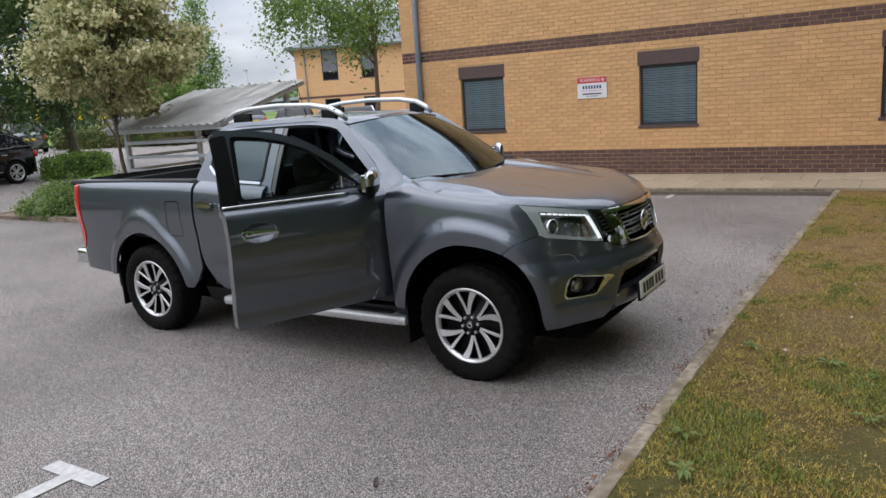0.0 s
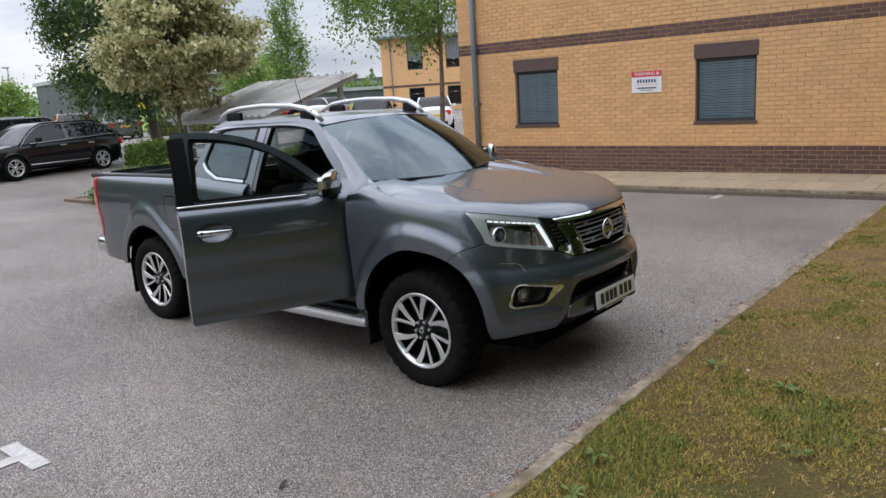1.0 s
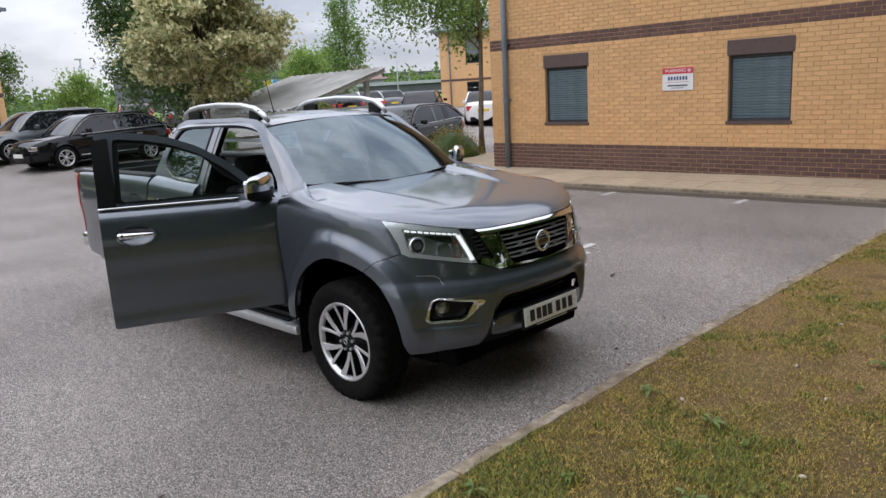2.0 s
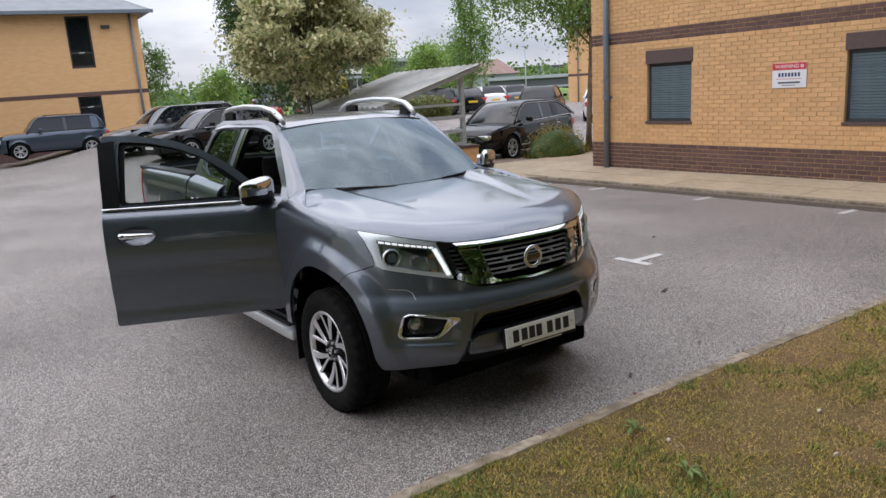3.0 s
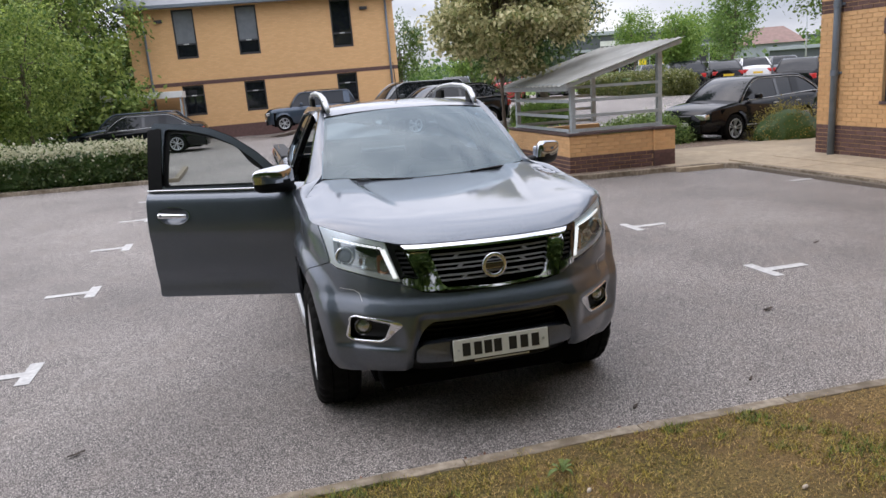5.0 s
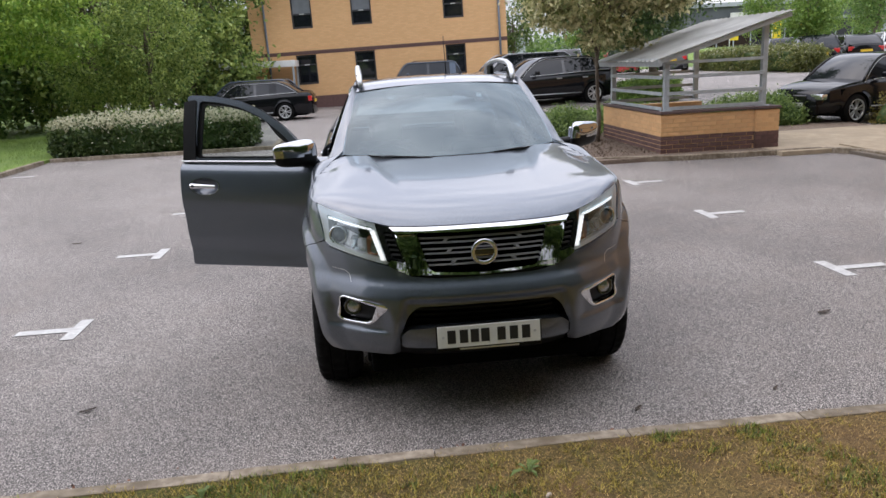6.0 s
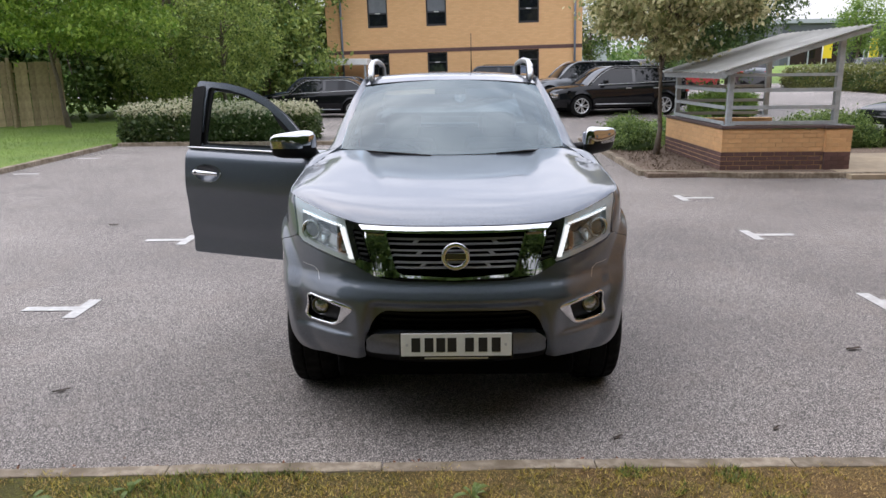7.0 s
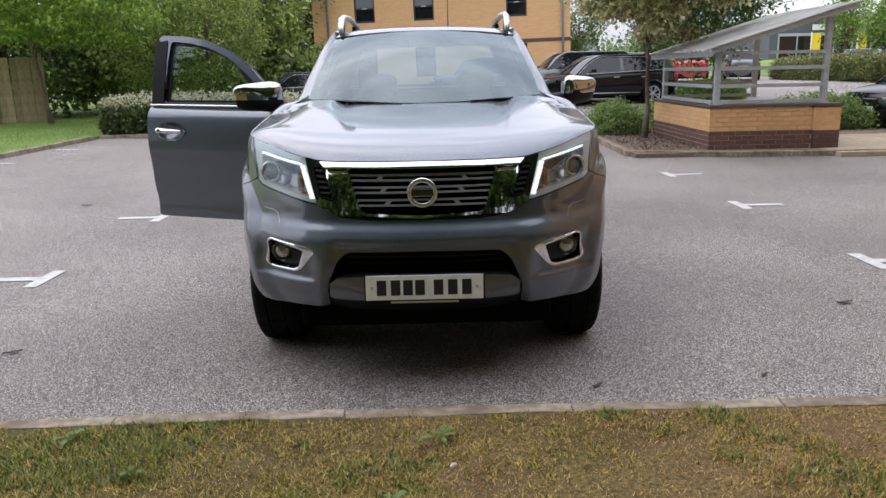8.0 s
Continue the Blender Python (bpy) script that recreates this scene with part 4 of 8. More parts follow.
def arch(s, wy, grow=1.0):
    """The wheel opening on one side as a region."""
    def f(u, v):
        y = shell(u, v)[..., 1]
        return np.where(np.sign(u) == s, (arch_r(y, v, wy < 1) - grow) * 0.48, 1.0)
    return f


GRID, FINE = 0.02, 0.0125

# head lamp outline, shared by body cut-out and lens: inner lower tip, inner top, outer tip, outer lower
HEAD = [(0.475, 0.869), (0.531, 1.085), (0.65, 1.106), (0.72, 1.121), (0.80, 1.134), (0.838, 1.139), (0.822, 1.09), (0.805, 1.01), (0.801, 0.962), (0.775, 0.937), (0.638, 0.905), (0.52, 0.877)]
FOG = [(0.72, 0.702), (0.60, 0.689), (0.499, 0.669), (0.496, 0.655), (0.565, 0.572), (0.592, 0.551), (0.733, 0.548), (0.752, 0.575), (0.746, 0.682)]
CHROME = [(0.0, 1.072), (0.462, 1.072), (0.531, 1.085), (0.475, 0.867), (0.372, 0.820), (0.25, 0.808), (0.0, 0.808)]
MOUTH = [(0.0, 0.668), (0.345, 0.662), (0.394, 0.616), (0.442, 0.50), (0.446, 0.43), (0.44, 0.30), (0.0, 0.27)]


def mirrored(pts):
    """A closed outline on the nose from its one half."""
    return np.array([(ux(x), v) for x, v in pts] + [(-ux(x), v) for x, v in pts[::-1] if x > 0])


NOSE_CUTS = [inside(mirrored(CHROME)), inside(rounded(mirrored(MOUTH), 0.03))]
for s in (-1, 1):
    NOSE_CUTS += [inside(nose(s, HEAD)), inside(nose(s, FOG, 0.016))]
SEAM = [(-0.30, 0.79), (-0.352, 0.862), (-0.438, 0.912)]
half = [(ux(0.447), 0.388), (ux(0.50), 0.384), (ux(0.64), 0.372), (ux(0.78), 0.362), (ux(0.84), 0.37), (uy(-0.40), 0.40), (uy(-0.25), 0.42)] + [(uy(y), v - 0.002) for y, v in SEAM] + [(ux(x), v - 0.003) for x, v in ((0.801, 0.960), (0.775, 0.935), (0.638, 0.903), (0.52, 0.875), (0.475, 0.867), (0.372, 0.820), (0.25, 0.808))]
bump_poly = np.array(half + [(0, 0.805)] + [(-a, b) for a, b in half[::-1]])
sheet("front_bumper", around(-uy(-0.2), uy(-0.2), 0.0095), around(0.33, 0.97, 0.0095), shell, M_PAINT, truck, but(inside(bump_poly), *NOSE_CUTS, arch(-1, 0.0), arch(1, 0.0)), 0.018, 1)

for s in (-1, 1):
    # front fender
    f_poly = np.array([(s * uy(y), v + 0.002) for y, v in SEAM] + [(s * ux(x), v) for x, v in ((0.804, 0.961), (0.808, 1.01), (0.825, 1.09), (0.841, 1.139), (0.844, 1.145))] + [(s * uy(y), v) for y, v in ((0.545, 1.145), (0.545, 0.46), (0.50, 0.44), (0.30, 0.44), (0.0, 0.5))])
    sheet("front_fender", around(s * ux(0.78), s * uy(0.56), 0.0115), around(0.42, 1.14, 0.0115), shell, M_PAINT, truck, but(inside(f_poly), arch(s, 0.0)), 0.02, 1)
    # rear door and bed side
    rd = side(s, [(1.685, 0.435), (1.685, 1.142), (2.43, 1.142), (2.445, 1.0), (2.445, 0.74), (2.42, 0.62), (2.33, 0.50), (2.24, 0.435)], 0.03)
    d = sheet("rear_door", around(s * uy(1.68), s * uy(2.46), GRID), around(0.42, 1.142, GRID), shell, M_PAINT, truck, but(inside(rd), arch(s, WB, 1.06)), 0.02, 1)
    bd = side(s, [(2.47, 1.128), (2.465, 0.60), (2.60, 0.42), (4.19, 0.50), (4.19, 0.66), (4.10, 0.68), (4.04, 0.80), (4.05, 1.06), (4.07, 1.128)])
    sheet("bed_side", around(s * uy(2.44), s * uy(4.21), GRID), around(0.40, 1.1285, GRID * 0.8), shell, M_PAINT, truck, but(inside(bd), arch(s, WB)), 0.03, 1)
    # sill below the doors, near-black inside of the arches with its shade in the colour
    sheet("sill", around(s * uy(0.50), s * uy(2.5), 0.05), around(0.30, 0.43, 0.02), pushed(-0.02), M_BLACK, truck, None, 0.0, 1)
    for wy in (0.0, WB):
        v, f = [], []
        n = 28
        for k in range(n + 1):
            t = math.radians(-6 + 178 * k / n)
            cy, sz = math.cos(t), math.sin(t)
            base = 1 / float(arch_r(np.array(ARCH_Y + 0.1 * cy), np.array(0.40 + 0.1 * sz), True)) * 0.1 if wy < 1 else 0.47
            for q, (dx, more) in enumerate(((0.012, 0.0), (0.03, 0.03), (0.36, 0.03))):
                v.append((s * (0.890 - dx - (0.03 * max(0, -cy) if wy < 1 else 0)), (ARCH_Y if wy < 1 else WB) + (base + more) * cy, 0.40 + (base + more) * sz))
            if k:
                a = (k - 1) * 3
                f += [(a, a + 1, a + 4, a + 3), (a + 1, a + 2, a + 5, a + 4)]
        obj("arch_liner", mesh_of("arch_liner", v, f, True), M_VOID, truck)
        # mud flap behind the wheel
        boxed("mud_flap", (s * 0.89, wy + 0.44, 0.19), (s * 0.64, wy + 0.452, 0.52), M_BLACK, truck, 0.004)
    # tail lamp
    tl = side(s, [(4.055, 1.06), (4.045, 0.80), (4.105, 0.69), (4.235, 0.69), (4.24, 1.05), (4.16, 1.10), (4.07, 1.12)], 0.015)
    sheet("tail_light", around(s * uy(4.02), s * uy(4.25), 0.012), around(0.66, 1.12, 0.02), pushed(0.006), M_REDLENS, truck, inside(tl), 0.03, 1)

# rear door handles and the fuel flap
for s in (-1, 1):
    cup = inside([(s * uy(2.30) + 0.088 * math.cos(t), 1.0 + 0.030 * math.sin(t)) for t in np.linspace(0, 2 * math.pi, 20, endpoint=False)])
    sheet("rear_handle_cup", around(s * uy(2.18), s * uy(2.42), 0.01), around(0.96, 1.04, 0.006), pushed(0.003), M_FRAME_DK, truck, cup, 0.0, 1)
    bar = inside(rounded([(s * uy(2.21), 0.992), (s * uy(2.39), 0.992), (s * uy(2.39), 1.014), (s * uy(2.21), 1.014)], 0.008))
    sheet("rear_handle", around(s * uy(2.19), s * uy(2.41), 0.01), around(0.98, 1.03, 0.004), pushed(0.03), M_CHROME, truck, bar, 0.018, 1, "chrome door handle")
flap_o, flap_i = rounded([(-uy(2.62), 0.85), (-uy(2.80), 0.85), (-uy(2.80), 1.01), (-uy(2.62), 1.01)], 0.03), rounded([(-uy(2.624), 0.854), (-uy(2.796), 0.854), (-uy(2.796), 1.006), (-uy(2.624), 1.006)], 0.028)
sheet("fuel_flap_line", around(-uy(2.60), -uy(2.82), 0.004), around(0.84, 1.02, 0.004), pushed(0.0015), M_VOID, truck, but(inside(flap_o), inside(flap_i)), 0.0, 1)

# tailgate and rear bumper
sheet("tailgate", around(uy(4.24), uy(4.245) + 0.70, 0.05), around(0.66, 1.12, 0.03), shell, M_PAINT, truck, None, 0.02, 1)
sheet("tailgate_half", around(-uy(4.24), -uy(4.245) - 0.70, 0.05), around(0.66, 1.12, 0.03), shell, M_PAINT, truck, None, 0.02, 1)
bm = bmesh.new()
box(bm, (-0.84, 4.13, 0.52), (0.84, 4.33, 0.66), 0.04, segments=3)
part("rear_bumper", bm, M_CHROME, truck, "chrome rear bumper", True, 60)
boxed("bumper_step", (-0.5, 4.2, 0.655), (0.5, 4.335, 0.675), M_BLACK, truck, 0.006)

# bed inside
BED_Z = 1.30
for nm, lo, hi in (("bed_floor", (-0.74, 2.50, 0.80), (0.74, 4.18, 0.83)), ("bed_wall", (-0.80, 2.50, 0.80), (-0.75, 4.18, BED_Z - 0.02)), ("bed_wall", (0.75, 2.50, 0.80), (0.80, 4.18, BED_Z - 0.02)), ("bed_front", (-0.75, 2.50, 0.80), (0.75, 2.545, BED_Z - 0.02)), ("bed_back", (-0.75, 4.13, 0.80), (0.75, 4.18, BED_Z - 0.04))):
    boxed(nm, lo, hi, M_LINER, truck, 0.008)
for s in (-1, 1):
    bm = bmesh.new()
    box(bm, (s * 0.86, 2.485, BED_Z - 0.03), (s * 0.735, 4.19, BED_Z + 0.008), 0.014, segments=3)
    part("bed_rail_cap", bm, M_LINER, truck, "black plastic cap", True, 50)

# bonnet -----------------------------------------------------------------------
bon_mid = smooth_curve([-0.86, -0.83, -0.78, -0.7, -0.55, -0.3, 0.0, 0.3, 0.5], [1.035, 1.060, 1.096, 1.127, 1.160, 1.194, 1.227, 1.256, 1.275])


def edge_v(u):
    """The height of the bonnet's shut line round the nose and along the fenders."""
    return np.interp(u, [0, ux(0.46), ux(0.531), ux(0.65), ux(0.72), ux(0.80), ux(0.842), uy(0.6)], [1.075, 1.075, 1.088, 1.109, 1.124, 1.137, 1.14, 1.14])


CORNER = np.array([(0.80, 0.305, 1.243), (0.765, 0.375, 1.270), (0.728, 0.45, 1.292), (0.70, 0.52, 1.314)])
eu = np.linspace(0, uy(0.14), 150)
EDGE = np.concatenate([shell(eu, edge_v(eu)), [(0.838, 0.21, 1.218), (0.822, 0.262, 1.230)], CORNER[:2]])
EDGE_B = np.concatenate([EDGE * (-1, 1, 1), EDGE])


def bonnet_free(x, y):
    a = np.abs(x)
    nose_y = -0.93 + 0.65 * a ** 2.85 + 0.092
    back = np.clip(y - nose_y, 0, None)
    z = bon_mid(-0.83 + back * (0.5 + 0.83) / (0.5 - nose_y))
    line = 0.39 + 0.13 * step(-0.5, 0.42, y)
    z = z + 0.020 * step(line - 0.045, line + 0.035, a) * step(-0.62, 0.25, y) * (1 - 0.6 * step(0.66, 0.80, a))
    dip = np.exp(-((a - line + 0.075) / 0.05) ** 2) * step(0.0, 0.3, y)
    return z - 0.005 * dip


def bonnet(x, y):
    z = bonnet_free(x, y)
    ez = bonnet_free(EDGE_B[:, 0], EDGE_B[:, 1])
    for k in range(0, len(x), 4000):
        q = slice(k, k + 4000)
        d = np.hypot(x[q, None] - EDGE_B[None, :, 0], y[q, None] - EDGE_B[None, :, 1])
        w = 1 / (d + 0.016) ** 3
        corr = (w * (EDGE_B[:, 2] - ez)[None]).sum(1) / w.sum(1)
        near = d.min(1)
        z[q] = z[q] + corr * (1 - step(0.0, 0.36, near)) - 0.004 * np.exp(-near / 0.006)
    return np.stack([x, y, z], -1)


inset = EDGE[:, :2] * 1.0
cut_n = np.gradient(inset, axis=0)
cut_n = np.stack([-cut_n[:, 1], cut_n[:, 0]], -1) / np.maximum(np.linalg.norm(cut_n, axis=1, keepdims=True), 1e-9)
inset = inset + cut_n * 0.0025
half = [tuple(q) for q in inset] + [(0.715, 0.452), (0.60, 0.430), (0.4, 0.372), (0.2, 0.345), (0, 0.336)]
bon_poly = np.array([(max(x, 0), y) for x, y in half] + [(-x, y) for x, y in half[::-1] if x > 1e-4])
sheet("bonnet", around(-0.90, 0.90, 0.0115), around(-0.90, 0.48, 0.0115), bonnet, M_PAINT, truck, inside(bon_poly), 0.02, 1)
boxed("cowl", (-0.72, 0.30, 1.12), (0.72, 0.62, 1.235), M_VOID, truck, 0.01)
boxed("engine_bay", (-0.50, -0.62, 0.40), (0.50, 0.45, 0.96), M_VOID, truck, 0.02)

# windscreen, roof, pillars ---------------------------------------------------------
def screen(p, q):
    """The windscreen: p from -1 to 1 across, q from 0 at the cowl to 1 at the roof."""
    w = 0.705 + (0.600 - 0.705) * q
    x = p * w
    y0, y1 = 0.335 + 0.16 * np.abs(p) ** 2.2, 0.985 + 0.085 * np.abs(p) ** 2.2
    z0, z1 = 1.262 + 0.030 * np.abs(p) ** 2.0, 1.700 - 0.040 * np.abs(p) ** 2
    bulge = 0.030 * np.sin(np.pi * q)
    return np.stack([x, y0 + (y1 - y0) * q - bulge * 0.6, z0 + (z1 - z0) * q + bulge * 0.6], -1)


scr = sheet("windscreen", np.linspace(-1, 1, 41), np.linspace(0, 1, 21), screen, M_SCREEN, truck, None, 0.0, 1)
scr.visible_shadow = False
sheet("screen_border", np.linspace(-1, 1, 81), np.linspace(0, 1, 61), lambda p, q: screen(p, q) + np.array([0, 0.004, -0.004]), M_VOID, truck, lambda p, q: -np.max([np.abs(p) - 0.955, 0.055 - q, q - 0.95], axis=0), 0.0, 1)
strip_glass = sheet("sun_strip", np.linspace(-0.955, 0.955, 41), np.linspace(0.86, 0.95, 8), lambda p, q: screen(p, q) + np.array([0, 0.003, -0.003]), M_GLASS_T, truck, None, 0.0, 1, "dark tinted band")
strip_glass.visible_shadow = False
roof_z = smooth_curve([0.98, 1.1, 1.5, 2.0, 2.3, 2.42], [1.700, 1.727, 1.752, 1.748, 1.730, 1.705])


def roof(x, y):
    a = np.abs(x)
    z = roof_z(y) - 0.034 * (a / 0.6) ** 2.4 - 0.05 * step(0.585, 0.70, a)
    return np.stack([x, y - 0.0 * x + 0.085 * (a / 0.6) ** 2.2 * (1 - step(1.0, 1.35, y)), z], -1)


sheet("roof_panel", around(-0.645, 0.645, 0.025), around(0.985, 2.44, 0.03), roof, M_PAINT, truck, None, 0.03, 1)


def flank(y, z, s, push=0.0):
    """The side of the cab above the belt."""
    t = np.clip((z - 1.18) / 0.52, -0.3, 1.3)
    x = 0.862 - 0.212 * t - 0.035 * np.clip(t, 0, 2) ** 2.5 + push
    x = x - 0.036 * np.clip(t / 0.25, 0, 1) * np.clip(1.25 - t, 0, 1) * (1 - step(0.75, 1.40, y))
    return np.stack([s * x, y, z], -1)


def flank_of(s, push=0.0):
    return lambda y, z: flank(y, z, s, push)


def door_flank(s, push=0.0):
    """The window frame of a front door; the open one shows it steeper than the cab behind it."""
    if s > 0:
        return flank_of(s, push + 0.003)

    def f(y, z):
        t = np.clip((z - 1.18) / 0.52, -0.3, 1.3)
        return np.stack([s * (0.866 - 0.095 * t - 0.030 * np.clip(t, 0, 2) ** 2.5 + push), y, z], -1)
    return f


# corner pillars beside the windscreen
pil_y, pil_z = smooth_curve([0, 0.12, 0.3, 0.9, 1.0], [0.505, 0.60, 0.745, 1.075, 1.16]), smooth_curve([0, 0.12, 0.3, 0.9, 1.0], [1.20, 1.275, 1.42, 1.675, 1.712])


def pillar(s):
    def fn(p, q):
        a, b = screen(np.full_like(q, s * 0.985), q), flank(pil_y(q), pil_z(q), s, 0.002)
        m = a + (b - a) * p[:, None]
        return m + np.array([s * 0.35, -0.8, 0.3]) * (0.012 * np.sin(np.pi * np.clip(p, 0, 1)))[:, None]
    return fn


for s in (-1, 1):
    sheet("corner_pillar", np.linspace(0, 1, 9), np.linspace(0.0, 1, 26), pillar(s), M_PAINT, truck, None, 0.0, s)
    def shoulder(p, q, s=s):
        k = np.clip(q, 0, 1) * 5
        inner = np.concatenate([[(0.8485, 0.14, 1.2135), (0.826, 0.25, 1.228)], CORNER])
        b = np.stack([np.interp(k, range(6), inner[:, c]) for c in range(3)], -1)
        yy = 0.14 + (0.55 - 0.14) * q
        a = shell(np.interp(yy, PY, ua), np.full_like(q, 1.14))
        m = a + (b - a) * p[:, None] + np.array([0.5, 0, 0.8]) * (0.012 * np.sin(np.pi * p) * np.sin(np.pi * np.clip(q, 0, 1)))[:, None]
        return m * np.array([s, 1, 1])

    sheet("fender_shoulder", np.linspace(0, 1, 9), np.linspace(0, 1, 21), shoulder, M_PAINT, truck, None, 0.02, -s)

# cab side openings: front door window and rear door window
DLO_F = [(0.705, 1.268), (0.90, 1.440), (1.05, 1.545), (1.21, 1.612), (1.36, 1.648), (1.535, 1.668), (1.56, 1.275)]
DLO_R = [(1.755, 1.292), (1.755, 1.672), (2.10, 1.668), (2.235, 1.655), (2.30, 1.60), (2.345, 1.42), (2.28, 1.365), (2.12, 1.31)]
DOOR_F = [(0.60, 1.235), (0.88, 1.485), (1.05, 1.592), (1.21, 1.656), (1.40, 1.694), (1.635, 1.710), (1.667, 1.25), (1.667, 1.20), (0.60, 1.185)]
CAB_SIDE = [(0.50, 1.19), (0.50, 1.225), (0.62, 1.30), (1.02, 1.66), (1.15, 1.715), (1.4, 1.735), (2.25, 1.73), (2.36, 1.69), (2.50, 1.31), (2.50, 1.19)]
zs = around(1.17, 1.74, 0.015)
for s in (-1, 1):
    so = s
    # body frame round the doors
    hole_f, hole_r = inside(rounded([(0.655, 1.18), (0.66, 1.255), (1.10, 1.635), (1.22, 1.672), (1.40, 1.684), (1.645, 1.686), (1.645, 1.18)], 0.03)), inside(rounded(DLO_R, 0.035))
    sheet("cab_side", around(0.48, 2.53, 0.02), zs, flank_of(s), M_PAINT, truck, but(inside(rounded(CAB_SIDE, 0.04)), hole_f, hole_r), 0.05, so)
    g = sheet("rear_window_glass", around(1.74, 2.36, 0.03), zs, flank_of(s, -0.008), M_GLASS_T, truck, inside(rounded(DLO_R, 0.035)), 0.0, so)
    g.visible_shadow = False
    sheet("window_trim", around(1.70, 2.42, 0.008), around(1.24, 1.72, 0.008), flank_of(s, 0.006), M_BLACK, truck, but(inside(rounded([(a + (0.02 if a > 2 else -0.02), b + (0.02 if b > 1.5 else -0.015)) for a, b in DLO_R], 0.04)), hole_r), 0.01, so)
    strip = [(1.755, 1.268), (2.12, 1.285), (2.29, 1.343), (2.36, 1.40), (2.35, 1.42), (2.28, 1.365), (2.12, 1.305), (1.755, 1.287)]
    sheet("belt_chrome", around(1.74, 2.38, 0.012), around(1.25, 1.43, 0.006), flank_of(s, 0.012), M_CHROME, truck, inside(strip), 0.008, so)
    # black pillar between the doors
    sheet("door_pillar", around(1.60, 1.76, 0.02), around(1.20, 1.70, 0.03), flank_of(s, -0.004), M_GLOSSBLK, truck, None, 0.04, so)
    boxed("inner_pillar", (s * 0.86, 1.62, 0.42), (s * 0.78, 1.74, 1.22), M_PAINT, truck, 0.01)
    # roof rail
    rail_pts = [(s * 0.555, 1.09, 1.700), (s * 0.56, 1.15, 1.748), (s * 0.565, 1.24, 1.792), (s * 0.57, 1.42, 1.822), (s * 0.57, 1.75, 1.835), (s * 0.57, 2.05, 1.826), (s * 0.565, 2.20, 1.808), (s * 0.56, 2.30, 1.775), (s * 0.555, 2.37, 1.735)]
    rv, rf = tube_data(rail_pts, [0.014, 0.022, 0.022, 0.019, 0.019, 0.019, 0.021, 0.020, 0.014], 12)
    rail = obj("roof_rail", mesh_of("roof_rail", rv, rf, True), M_SATIN, truck, "satin silver roof rail")
    for y0, y1, zt in ((1.17, 1.31, 1.785), (2.05, 2.24, 1.795)):
        bm = bmesh.new()
        box(bm, (s * 0.548, y0, 1.705), (s * 0.582, y1, zt), 0.012)
        part("rail_foot", bm, M_BLACK, rail, "black foot", True, 50)
    # side step
    sbar = empty("side_step", "", "")
    sbar.parent = truck
    boxed("step_rail", (s * 0.868, 0.50, 0.318), (s * 0.925, 2.18, 0.384), M_SATIN, sbar, 0.022, "satin silver rail")
    for y0, y1 in ((0.445, 0.60), (2.08, 2.235)):
        boxed("step_end", (s * 0.66, y0, 0.316), (s * 0.922, y1, 0.386), M_SATIN, sbar, 0.028, "satin silver end cap")
    boxed("step_pad", (s * 0.66, 0.58, 0.340), (s * 0.872, 2.10, 0.374), M_BLACK, sbar, 0.006, "ribbed black tread")
    for k in range(7):
        boxed("tread_rib", (s * (0.672 + 0.029 * k), 0.61, 0.374), (s * (0.690 + 0.029 * k), 2.07, 0.388), M_BLACK, sbar, 0.003)

